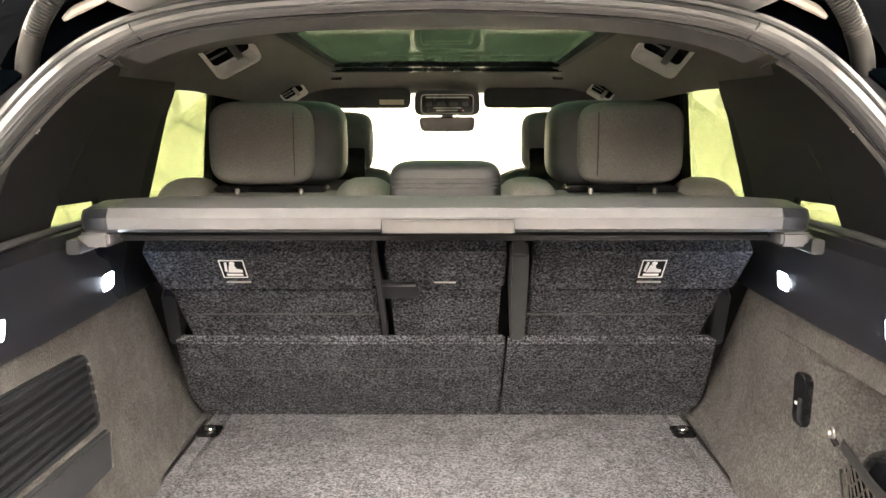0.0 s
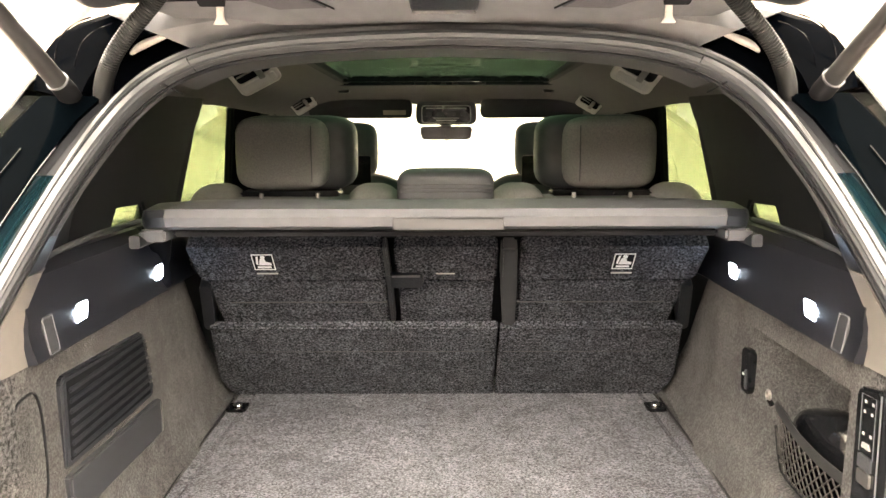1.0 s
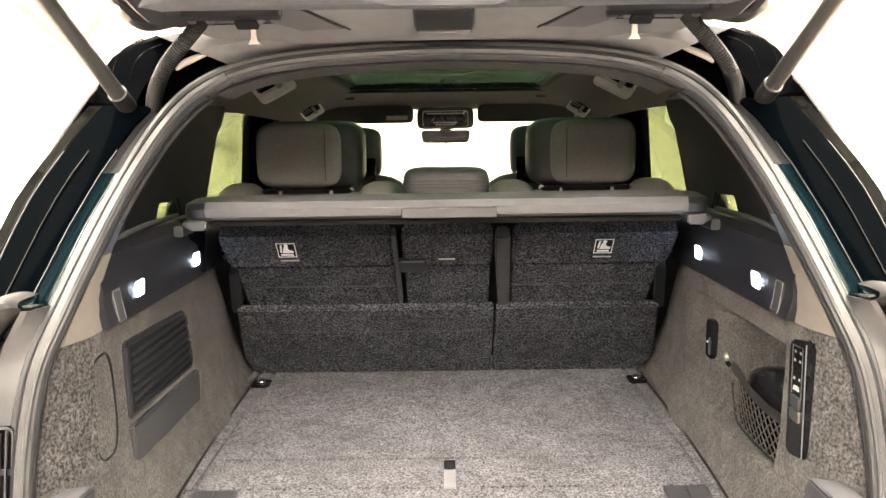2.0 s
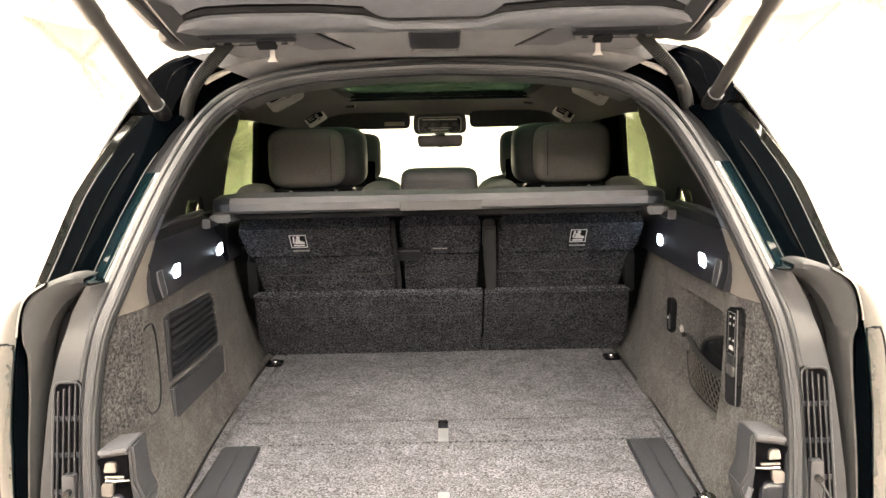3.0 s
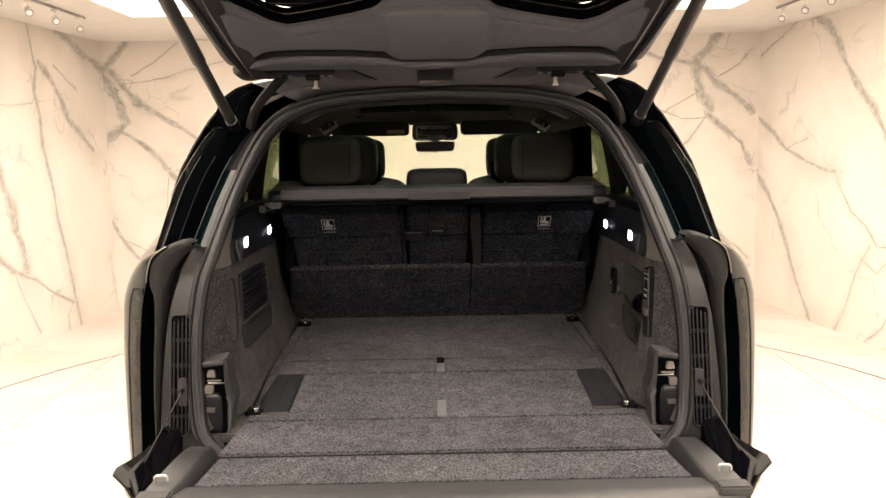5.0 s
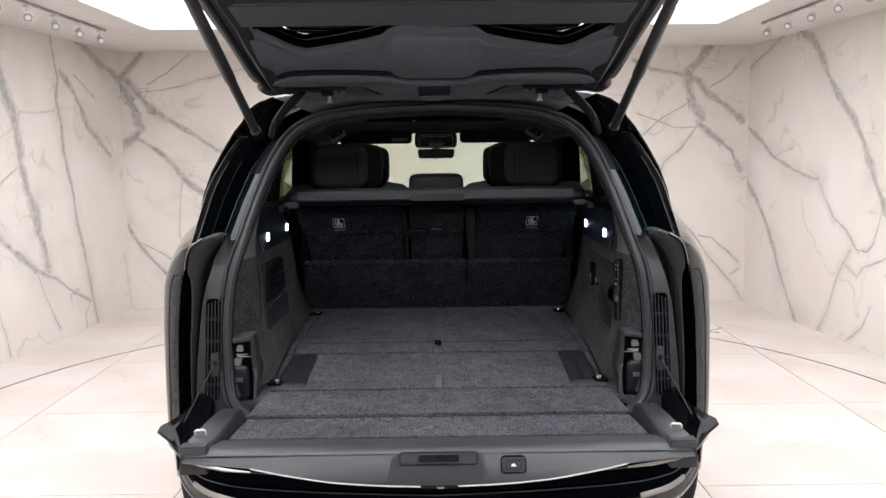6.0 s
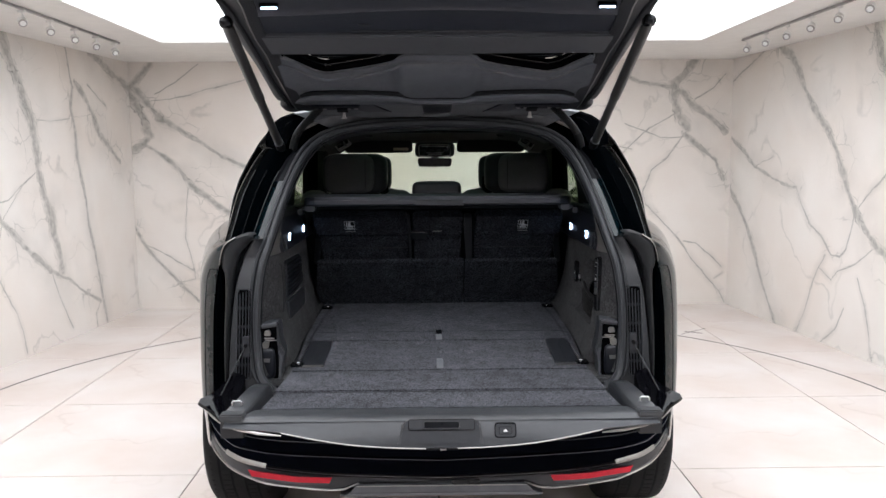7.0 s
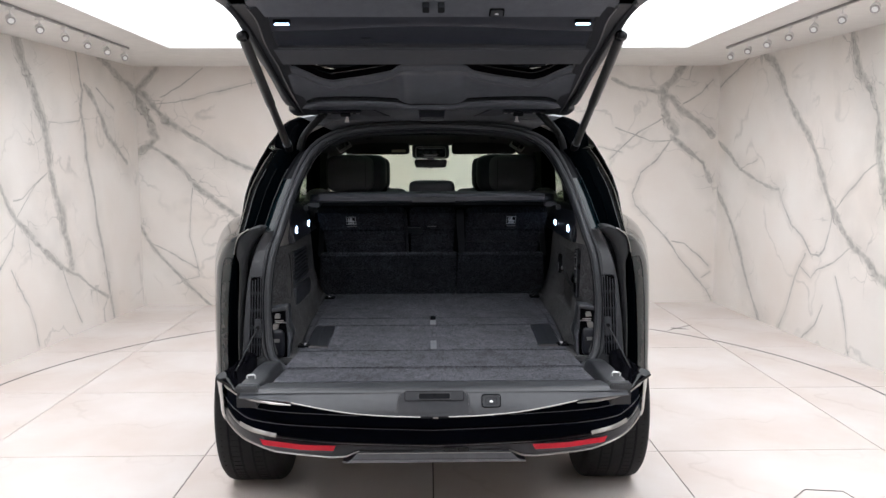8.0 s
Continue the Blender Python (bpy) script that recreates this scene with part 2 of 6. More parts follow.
NORTH_FAR = [
    (0.0149, (1.91, 2.36), (2.09, 2.28), (2.3, 2.25), (2.42, 2.22)),
    (0.0358, (2.64, 2.48), (2.54, 2.36), (2.45, 2.28), (2.44, 2.1), (2.49, 1.93), (2.58, 1.81)),
    (0.0239, (2.43, 2.22), (2.54, 2.16), (2.63, 2.04), (2.82, 1.92), (2.98, 1.78)),
    (0.0209, (2.55, 1.75), (2.71, 1.63), (2.89, 1.48), (2.97, 1.3)),
    (0.0119, (2.55, 1.75), (2.38, 1.51), (2.23, 1.39), (2.15, 1.16), (2.18, 1.04), (2.33, 0.89), (2.55, 0.64), (2.65, 0.49), (2.84, 0.28), (2.96, 0.15), (3.01, 0.03)),
]
NORTH_FAR_FINE = [
    (0.009, (2.58, 0.66), (2.7, 0.64), (2.89, 0.49), (2.98, 0.4)),
    (0.006, (2.9, 0.28), (2.99, 0.34)),
    (0.009, (1.9, 1.54), (1.96, 1.6), (2.19, 1.81), (2.49, 1.98)),
    (0.009, (1.95, 1.87), (2.31, 1.72), (2.55, 1.72)),
    (0.006, (1.78, 1.66), (2.02, 1.6)),
    (0.009, (2.66, 2.1), (2.84, 2.22), (2.96, 2.36)),
]
EAST_WIDE = [
    (0.0106, (5.64, 2.23), (5.15, 2.39), (4.8, 2.51), (4.57, 2.51)),
    (0.0289, (4.57, 2.51), (4.35, 2.41), (4.18, 2.24), (4.07, 2.08), (3.91, 1.9), (3.72, 1.75), (3.57, 1.59), (3.47, 1.4), (3.37, 1.22), (3.28, 1.11), (3.15, 0.97), (2.99, 0.85), (2.8, 0.77), (2.69, 0.68), (2.57, 0.65)),
    (0.0173, (5.62, 1.78), (5.36, 1.66), (4.95, 1.43), (4.59, 1.33), (4.31, 1.26), (4.17, 1.26)),
    (0.0118, (4.17, 1.26), (4.09, 1.14), (3.93, 0.97), (3.73, 0.87), (3.59, 0.74), (3.46, 0.74), (3.38, 0.81), (3.31, 1), (3.28, 1.14)),
]
EAST_FINE = [
    (0.0103, (4.95, 1.43), (4.71, 1.49), (4.6, 1.53)),
    (0.0314, (3.18, 2.62), (3.08, 2.35), (3.02, 2.18), (2.88, 2.04), (2.78, 1.87), (2.74, 1.7), (2.71, 1.5), (2.66, 1.34), (2.62, 1.22)),
    (0.0245, (5.53, 1.24), (5.24, 1.02), (5.09, 0.85), (4.88, 0.59), (4.72, 0.33), (4.55, 0.13), (4.44, -0.01)),
    (0.0107, (2.75, 1.51), (2.9, 1.44), (3, 1.35), (3.1, 1.28), (3.24, 1.14)),
    (0.0122, (3.67, 0.73), (3.76, 0.62), (3.88, 0.4), (3.96, 0.19), (4.1, -0.02)),
    (0.0086, (3.76, 0.62), (3.57, 0.53), (3.49, 0.61), (3.25, 0.71), (3.03, 0.85)),
    (0.0081, (3.21, 0.6), (3.1, 0.39), (3.03, 0.14), (2.99, 0.01)),
    (0.0087, (3.71, -0.01), (3.49, 0.15), (3.38, 0.34)),
]


def marble(name, axes, veins, base, vein, rough, faint=0.26, cloudy=(0.93, 0.89, 0.86)):
    """Polished stone: warm cloudy ground, long ragged veins along given lines, fine hair veins."""
    m = bpy.data.materials.new(name)
    m.use_nodes = True
    t = m.node_tree
    p = t.nodes["Principled BSDF"]

    def node(kind, op=None, *ins):
        n = t.nodes.new("ShaderNode" + kind)
        if op:
            n.operation = op
        for i, v in enumerate(ins):
            if v is None:
                continue
            if isinstance(v, (int, float, tuple)):
                n.inputs[i].default_value = v
            else:
                t.links.new(v, n.inputs[i])
        return n

    def noise_at(v, scale, detail=4.0, colour=False):
        n = node("TexNoise")
        n.inputs["Scale"].default_value, n.inputs["Detail"].default_value = scale, detail
        t.links.new(v, n.inputs["Vector"])
        return n.outputs["Color" if colour else "Fac"]
    co = node("TexCoord").outputs["Object"]
    flat = node("VectorMath", "MULTIPLY", co, axes).outputs[0]

    def wobble(v, scale, size):
        w = node("VectorMath", "SUBTRACT", noise_at(co, scale, 5, True), (0.5, 0.5, 0.5)).outputs[0]
        w = node("VectorMath", "MULTIPLY", w, tuple(size * a for a in axes)).outputs[0]
        return node("VectorMath", "ADD", v, w).outputs[0]
    bent = wobble(wobble(flat, 2.6, 0.05), 13.0, 0.024)
    u = 0 if axes[0] else 1
    best = None
    for width, *line in veins:
        for a, b in zip(line, line[1:]):
            pa = (a[0], 0, a[1]) if u == 0 else (0, a[0], a[1])
            d = (b[0] - a[0], 0, b[1] - a[1]) if u == 0 else (0, b[0] - a[0], b[1] - a[1])
            n2 = sum(k * k for k in d)
            rel = node("VectorMath", "SUBTRACT", bent, pa).outputs[0]
            along = node("VectorMath", "DOT_PRODUCT", rel, tuple(k / n2 for k in d)).outputs["Value"]
            along = node("Clamp", None, along).outputs[0]
            foot = node("VectorMath", "SCALE", d)
            t.links.new(along, foot.inputs["Scale"])
            away = node("VectorMath", "LENGTH", node("VectorMath", "SUBTRACT", rel, foot.outputs[0]).outputs[0]).outputs["Value"]
            near = node("Math", "DIVIDE", away, width * (1.2 if width > 0.014 else 0.62)).outputs[0]
            best = near if best is None else node("Math", "MINIMUM", best, near).outputs[0]
    tone = None
    if best is not None:
        rag = noise_at(co, 4.0, 4)
        edge = node("MapRange", None, rag, 0.33, 0.67, 0.55, 1.8).outputs[0]
        inner = node("Math", "DIVIDE", best, edge).outputs[0]
        smear = node("MapRange", None, inner, 0.3, 1.3, 0.66, 0.0).outputs[0]
        streak = node("MapRange", None, noise_at(co, 22.0, 5), 0.3, 0.7, 0.5, 1.15).outputs[0]
        smear = node("Math", "MULTIPLY", smear, streak).outputs[0]
        drift = node("MapRange", None, noise_at(co, 5.0, 4), 0.25, 0.75, 0.0, 2.6).outputs[0]
        turn = node("Math", "ADD", node("Math", "MULTIPLY", best, 0.9).outputs[0], drift).outputs[0]
        turn = node("Math", "ABSOLUTE", node("Math", "SUBTRACT", node("Math", "FRACT", turn).outputs[0], 0.5).outputs[0]).outputs[0]
        fibre = node("MapRange", None, turn, 0.0, 0.13, 1.0, 0.0).outputs[0]
        fibre = node("Math", "MULTIPLY", fibre, node("MapRange", None, inner, 0.7, 1.7, 1.0, 0.0).outputs[0]).outputs[0]
        rim = node("Math", "MULTIPLY", fibre, node("MapRange", None, noise_at(co, 7.0, 2), 0.36, 0.58, 0.55, 1.0).outputs[0]).outputs[0]
        halo = node("MapRange", None, best, 0.5, 9.0, 0.17, 0.0).outputs[0]
        halo = node("Math", "MULTIPLY", halo, node("MapRange", None, noise_at(co, 3.0, 5), 0.35, 0.65, 0.1, 1.4).outputs[0]).outputs[0]
        web = node("TexVoronoi")
        web.feature = "DISTANCE_TO_EDGE"
        web.inputs["Scale"].default_value = 4.2
        t.links.new(wobble(wobble(co, 3.0, 0.35), 14.0, 0.05), web.inputs["Vector"])
        thread = node("MapRange", None, web.outputs["Distance"], 0.0, 0.03, 0.6, 0.0).outputs[0]
        thread = node("Math", "MULTIPLY", thread, node("MapRange", None, best, 1.5, 9.0, 1.0, 0.0).outputs[0]).outputs[0]
        thread = node("Math", "MULTIPLY", thread, node("MapRange", None, noise_at(co, 2.3, 2), 0.45, 0.6, 0.0, 1.0).outputs[0]).outputs[0]
        tone = node("Math", "MAXIMUM", node("Math", "MAXIMUM", smear, rim).outputs[0], node("Math", "MAXIMUM", halo, thread).outputs[0]).outputs[0]
    hair_at = wobble(wobble(co, 1.1, 1.2), 6.0, 0.16)
    ridge = node("Math", "ABSOLUTE", node("Math", "SUBTRACT", noise_at(hair_at, 0.9, 2), 0.5).outputs[0]).outputs[0]
    hair = node("MapRange", None, ridge, 0.0, 0.012, faint, 0.0).outputs[0]
    hair = node("Math", "MULTIPLY", hair, node("MapRange", None, noise_at(co, 1.7, 2), 0.45, 0.6, 0.0, 1.0).outputs[0]).outputs[0]
    tone = hair if tone is None else node("Math", "MAXIMUM", tone, hair).outputs[0]
    cloud = node("MapRange", None, noise_at(co, 1.3, 5), 0.3, 0.7, 0.0, 1.0).outputs[0]
    ground = node("Mix")
    ground.data_type = "RGBA"
    ground.inputs["A"].default_value, ground.inputs["B"].default_value = rgb(base), rgb(tuple(c * k for c, k in zip(base, cloudy)))
    t.links.new(cloud, ground.inputs["Factor"])
    mix = node("Mix")
    mix.data_type = "RGBA"
    mix.inputs["B"].default_value = rgb(vein)
    t.links.new(ground.outputs["Result"], mix.inputs["A"])
    t.links.new(tone, mix.inputs["Factor"])
    t.links.new(mix.outputs["Result"], p.inputs["Base Color"])
    p.inputs["Roughness"].default_value = rough
    return m


STONE, VEIN = (0.84, 0.803, 0.762), (0.18, 0.182, 0.165)
# south wall is out of view; its grey only serves bounce and reflections
MARBLE = {"wall_west": marble("marble_west", (0, 1, 1), WEST_WIDE + WEST_FINE, STONE, VEIN, 0.3), "wall_north": marble("marble_north", (1, 0, 1), NORTH_NEAR + NORTH_FINE + NORTH_FAR + NORTH_FAR_FINE, STONE, VEIN, 0.3), "wall_east": marble("marble_east", (0, 1, 1), EAST_WIDE + EAST_FINE, STONE, VEIN, 0.3), "wall_south": material("grey_wall", (0.3, 0.3, 0.31), 0.6)}
MARBLE_FLOOR = marble("marble_floor", (1, 1, 0), [], (0.79, 0.745, 0.72), (0.5, 0.42, 0.37), 0.14, 0.24, (0.88, 0.81, 0.76))
GROUT = material("floor_joint", (0.07, 0.065, 0.06), 0.8)


# ---- building helpers ----
def part(name, bm, mat, parent=None, label="", smooth=False):
    """Links a bmesh as one mesh object under a thing or a part."""
    bmesh.ops.recalc_face_normals(bm, faces=bm.faces)
    me = bpy.data.meshes.new(name)
    bm.to_mesh(me)
    bm.free()
    me.materials.append(mat)
    if smooth:
        me.polygons.foreach_set("use_smooth", [True] * len(me.polygons))
        me.set_sharp_from_angle(angle=radians(38))
    ob = new(name, me)
    if parent:
        ob.parent = parent
    if label:
        tagged(ob, label)
    return ob


def empty(name, label, category, group="", kind=""):
    return tagged(new(name), label, category, group, kind)


def bevelled(bm, width, segments=2):
    if width:
        bmesh.ops.bevel(bm, geom=list(bm.edges), offset=width, segments=segments, affect="EDGES", clamp_overlap=True)
    return bm


def box(x0, x1, y0, y1, z0, z1, bevel=0.0, m=None, segments=2, bm=None):
    b = bmesh.new()
    bmesh.ops.create_cube(b, size=1, matrix=Matrix.Translation(((x0 + x1) / 2, (y0 + y1) / 2, (z0 + z1) / 2)) @ Matrix.Diagonal((abs(x1 - x0), abs(y1 - y0), abs(z1 - z0), 1)))
    bevelled(b, bevel, segments)
    if m:
        b.transform(m)
    return merged(bm, b)


def merged(bm, b):
    if bm is None:
        return b
    me = bpy.data.meshes.new("join")
    b.to_mesh(me)
    b.free()
    bm.from_mesh(me)
    bpy.data.meshes.remove(me)
    return bm


def prism(poly, axis, a, b, bevel=0.0, m=None, segments=2, bm=None):
    """A polygon in the plane across an axis, extruded from a to b. x: (y, z), y: (x, z), z: (x, y)."""
    k = bmesh.new()
    put = {"x": lambda u, v, w: (w, u, v), "y": lambda u, v, w: (u, w, v), "z": lambda u, v, w: (u, v, w)}[axis]
    low, high = [k.verts.new(put(u, v, a)) for u, v in poly], [k.verts.new(put(u, v, b)) for u, v in poly]
    n = len(poly)
    k.faces.new(low), k.faces.new(high[::-1])
    for i in range(n):
        k.faces.new((low[i], low[(i + 1) % n], high[(i + 1) % n], high[i]))
    bmesh.ops.recalc_face_normals(k, faces=k.faces)
    bevelled(k, bevel, segments)
    if m:
        k.transform(m)
    return merged(bm, k)


def round_poly(x0, x1, y0, y1, r, n=5):
    """A rectangle with rounded corners; r is one radius or four (from low-low, turning left)."""
    rs = (r,) * 4 if isinstance(r, (int, float)) else r
    out = []
    for (cx, cy, a0), q in zip(((x0, y0, 180), (x1, y0, 270), (x1, y1, 0), (x0, y1, 90)), rs):
        sx, sy = (1 if cx == x0 else -1), (1 if cy == y0 else -1)
        for i in range(n + 1 if q > 0 else 1):
            a = radians(a0 + 90 * i / n)
            out.append((cx + sx * q + q * math.cos(a), cy + sy * q + q * math.sin(a)) if q > 0 else (cx, cy))
    return out


def loft(rings, closed=True, cap=True, thick=0.0, loop=False, bm=None):
    """Skins a row of rings of points. thick: a sheet given that thickness."""
    b = bmesh.new()
    vs = [[b.verts.new(p) for p in r] for r in rings]
    n = len(rings[0])
    rows = list(zip(vs, vs[1:])) + ([(vs[-1], vs[0])] if loop else [])
    for r, q in rows:
        for i in range(n if closed else n - 1):
            j = (i + 1) % n
            b.faces.new((r[i], r[j], q[j], q[i]))
    if closed and cap and not loop:
        b.faces.new(vs[0][::-1]), b.faces.new(vs[-1])
    bmesh.ops.recalc_face_normals(b, faces=b.faces)
    if thick:
        bmesh.ops.solidify(b, geom=list(b.faces), thickness=thick)
    return merged(bm, b)


def tube(points, radius, n=8, loop=False, squash=1.0, bm=None):
    """A round rod along points; radius may be one number or one a point."""
    ps = [Vector(p) for p in points]
    rad = [radius] * len(ps) if isinstance(radius, (int, float)) else radius
    rings, side = [], None
    for i, p in enumerate(ps):
        a = ps[(i - 1) % len(ps)] if (loop or i) else p
        c = ps[(i + 1) % len(ps)] if (loop or i < len(ps) - 1) else p
        d = (c - a).normalized()
        if side is None:
            side = d.orthogonal().normalized()
        side = (side - d * side.dot(d)).normalized()
        up = d.cross(side)
        rings.append([p + rad[i] * (math.cos(2 * math.pi * k / n) * side + squash * math.sin(2 * math.pi * k / n) * up) for k in range(n)])
    return loft(rings, True, True, loop=loop, bm=bm)


def smooth_path(points, steps=6):
    """A Catmull-Rom curve through points."""
    ps = [Vector(p) for p in points]
    out = []
    for i in range(len(ps) - 1):
        a, b, c, d = ps[max(i - 1, 0)], ps[i], ps[i + 1], ps[min(i + 2, len(ps) - 1)]
        for k in range(steps):
            t = k / steps
            out.append(0.5 * (2 * b + (c - a) * t + (2 * a - 5 * b + 4 * c - d) * t * t + (3 * b - a - 3 * c + d) * t ** 3))
    return out + [ps[-1]]


def pillow(cx, cy, cz, sx, sy, sz, power=3.0, n=24, rings=14, m=None):
    """A plump cushion: a super-ellipsoid of half sizes sx, sy, sz."""
    def e(v):
        return math.copysign(abs(v) ** (2 / power), v)
    b = bmesh.new()
    rows = []
    for i in range(1, rings):
        f = math.pi * (i / rings - 0.5)
        rows.append([b.verts.new((sx * e(math.cos(f)) * e(math.cos(2 * math.pi * k / n)), sy * e(math.cos(f)) * e(math.sin(2 * math.pi * k / n)), sz * e(math.sin(f)))) for k in range(n)])
    for r, q in zip(rows, rows[1:]):
        for k in range(n):
            b.faces.new((r[k], r[(k + 1) % n], q[(k + 1) % n], q[k]))
    b.faces.new(rows[0][::-1]), b.faces.new(rows[-1])
    b.transform((m or Matrix()) if m else Matrix.Translation((cx, cy, cz)))
    return b


def lerp(v, xs, ys):
    return float(np.interp(v, xs, ys))


# ---- room ----
BACK, FRONT, CEIL = 5.48, -6.5, 2.5


def wall_x(y):
    """Half width of the room, which widens towards its front."""
    return 3.04 + (BACK - y) * 0.081


def room():
    floor = tagged(part("floor", box(-5, 5, FRONT - 0.3, BACK + 0.3, -0.12, -0.004), GROUT), "large pale marble floor tiles with a curved groove", "floor", kind="structure")
    for k, (a, b) in enumerate((((-wall_x(FRONT), FRONT), (-wall_x(BACK), BACK)), ((-wall_x(BACK), BACK), (wall_x(BACK), BACK)), ((wall_x(BACK), BACK), (wall_x(FRONT), FRONT)), ((wall_x(FRONT), FRONT), (-wall_x(FRONT), FRONT)))):
        (ax, ay), (bx, by) = a, b
        d = Vector((bx - ax, by - ay, 0)).normalized()
        n = Vector((-d.y, d.x, 0)) * 0.2
        bm = prism([(ax, ay), (bx, by), (bx + n.x, by + n.y), (ax + n.x, ay + n.y)], "z", -0.02, CEIL + 0.3)
        name = ("wall_west", "wall_north", "wall_east", "wall_south")[k]
        tagged(part(name, bm, MARBLE[name]), "white marble slab wall with grey branching veins" if k < 3 else "unseen plain grey wall added to close the room", "wall", kind="structure")
    # ceiling with a wide opening that holds the luminous panel
    x0, y0, y1 = 2.25, -3.4, 4.06
    bm = box(-5, 5, y1, BACK + 0.3, CEIL, CEIL + 0.12)
    box(-5, 5, FRONT - 0.3, y0, CEIL, CEIL + 0.12, bm=bm)
    box(-5, -x0, y0, y1, CEIL, CEIL + 0.12, bm=bm)
    box(x0, 5, y0, y1, CEIL, CEIL + 0.12, bm=bm)
    tagged(part("ceiling", bm, CEILING), "plain off-white plaster ceiling border round a light panel", "ceiling", kind="structure")
    light = empty("ceiling_light", "huge flat white luminous ceiling panel", "ceiling light")
    part("diffuser", box(-x0 - 0.05, x0 + 0.05, y0 - 0.05, y1 + 0.05, CEIL + 0.125, CEIL + 0.14), SKY_PANEL, light, "glowing white diffuser")
    rim = box(-x0 + 0.001, -x0 + 0.007, y0, y1, CEIL + 0.002, CEIL + 0.124)
    box(x0 - 0.007, x0 - 0.001, y0, y1, CEIL + 0.002, CEIL + 0.124, bm=rim)
    box(-x0 + 0.008, x0 - 0.008, y1 - 0.007, y1 - 0.001, CEIL + 0.002, CEIL + 0.124, bm=rim)
    box(-x0 + 0.008, x0 - 0.008, y0 + 0.001, y0 + 0.007, CEIL + 0.002, CEIL + 0.124, bm=rim)
    part("frame", rim, LAMP_WHITE, light, "white edge trim of the light panel")
    tile = prism(round_poly(-0.597, 0.597, -0.597, 0.597, 0.001, 1), "z", -0.004, 0.0)
    me = bpy.data.meshes.new("tile")
    tile.to_mesh(me)
    tile.free()
    me.materials.append(MARBLE_FLOOR)
    for i in range(-4, 4):
        for j in range(-7, 4):
            ob = new("tile", me)
            ob.location, ob.parent = (1.2 * i + 0.6, 1.56 + 1.2 * j, 0), floor
    inlay = material("inlay_metal", (0.06, 0.058, 0.056), 0.5)
    for name, pts in (("floor_mark", ((1.62, 0.3), (1.743, 0.43), (1.913, 0.405), (1.93, 0.3))), ("floor_mark", ((2.13, 4.03), (2.42, 4.27))), ("floor_mark", ((2.2, 4.15), (2.28, 4.1), (2.33, 4.07)))):
        part(name, tube([(x, y, 0.0) for x, y in pts], 0.0035, 4), inlay, floor, "thin dark line let into the floor")
    groove = []
    for i in range(97):
        a = 2 * math.pi * i / 96
        groove.append([(-0.03 + r * math.cos(a), 1.87 + r * math.sin(a), z) for r, z in ((2.991, 0.0005), (3.007, 0.0005), (3.007, 0.002), (2.991, 0.002))])
    part("turntable_groove", loft(groove, True, False), material("groove_metal", (0.1, 0.095, 0.09), 0.5), floor, "thin dark circular metal strip let into the floor", True)


room()

# ---- car ----
car = empty("car", "black luxury four-wheel-drive with its split tailgate open", "car")
SIDES = (-1, 1)

# the tailgate opening: half width and place by height
AP_Z = (0.842, 0.88, 0.97, 1.09, 1.21, 1.29, 1.405, 1.486, 1.56, 1.61, 1.645, 1.665, 1.675, 1.68)
AP_X = (0.5, 0.556, 0.573, 0.577, 0.566, 0.545, 0.522, 0.5, 0.47, 0.43, 0.365, 0.27, 0.14, 0.0)
AP_Y = (-0.54, -0.486, -0.452, -0.425, -0.392, -0.345, -0.228, -0.142, -0.062, -0.01, 0.02, 0.033, 0.038, 0.04)


def aperture(dx=0.0, dy=0.0, dz=0.0):
    """The opening's outline, from the sill on the one side over the top to the other, grown outwards by dx and dz."""
    half = smooth_path([(x, y, z) for x, y, z in zip(AP_X, AP_Y, AP_Z)], 4)
    out = []
    for p in half:
        c = Vector((p.x, 0, p.z - 1.25))
        g = Vector((dx if p.z < 1.62 else dx * p.x / 0.43, 0, dz * max(0, (p.z - 1.45)) / 0.23))
        out.append(p + g + Vector((0, dy, 0)))
    return [Vector((-p.x, p.y, p.z)) for p in out] + out[-2::-1]


def opening():
    ring = aperture()
    part("seal", tube(ring, 0.013, 8), RUBBER, car, "grey rubber door seal round the boot opening", True)
    part("seal_lip", tube(aperture(0.02, 0.012, 0.016), 0.008, 8), RUBBER, car, "", True)
    # black rods paint the shade lying between the seal's lips
    part("seal_groove_shade", tube(aperture(0.0125, -0.004, 0.0105), 0.0032, 6), BLACK, car, "", True)
    part("seal_groove_shade", tube(aperture(-0.0135, 0.002, -0.0135), 0.0028, 6), BLACK, car, "", True)
    part("seal_bead", tube(aperture(-0.004, -0.011, -0.004), 0.004, 6), RUBBER, car, "", True)
    a, b, c = aperture(-0.012, 0.012, -0.012), aperture(-0.016, 0.04, -0.016), aperture(-0.02, 0.075, -0.02)
    over = [i for i, p in enumerate(a) if p.z > 1.602]
    part("inner_trim_ring", loft([[r[i] for i in over] for r in (a, b, c)], False, thick=0.004), RING_GREY, car, "grey plastic lining over the boot opening", True)
    for s in SIDES:
        side = [i for i, p in enumerate(a) if 1.385 < p.z < 1.606 and p.x * s > 0]
        part("inner_trim_ring", loft([[a[i] for i in side], [a[i] * 0.6 + b[i] * 0.4 for i in side]], False, thick=0.004), RING_GREY, car, "", True)
        # joint across the seal
        i = min((i for i, p in enumerate(ring) if p.x * s > 0), key=lambda i: abs(abs(ring[i].x) - 0.386))
        out = Vector((s * 0.55, 0, 0.83))
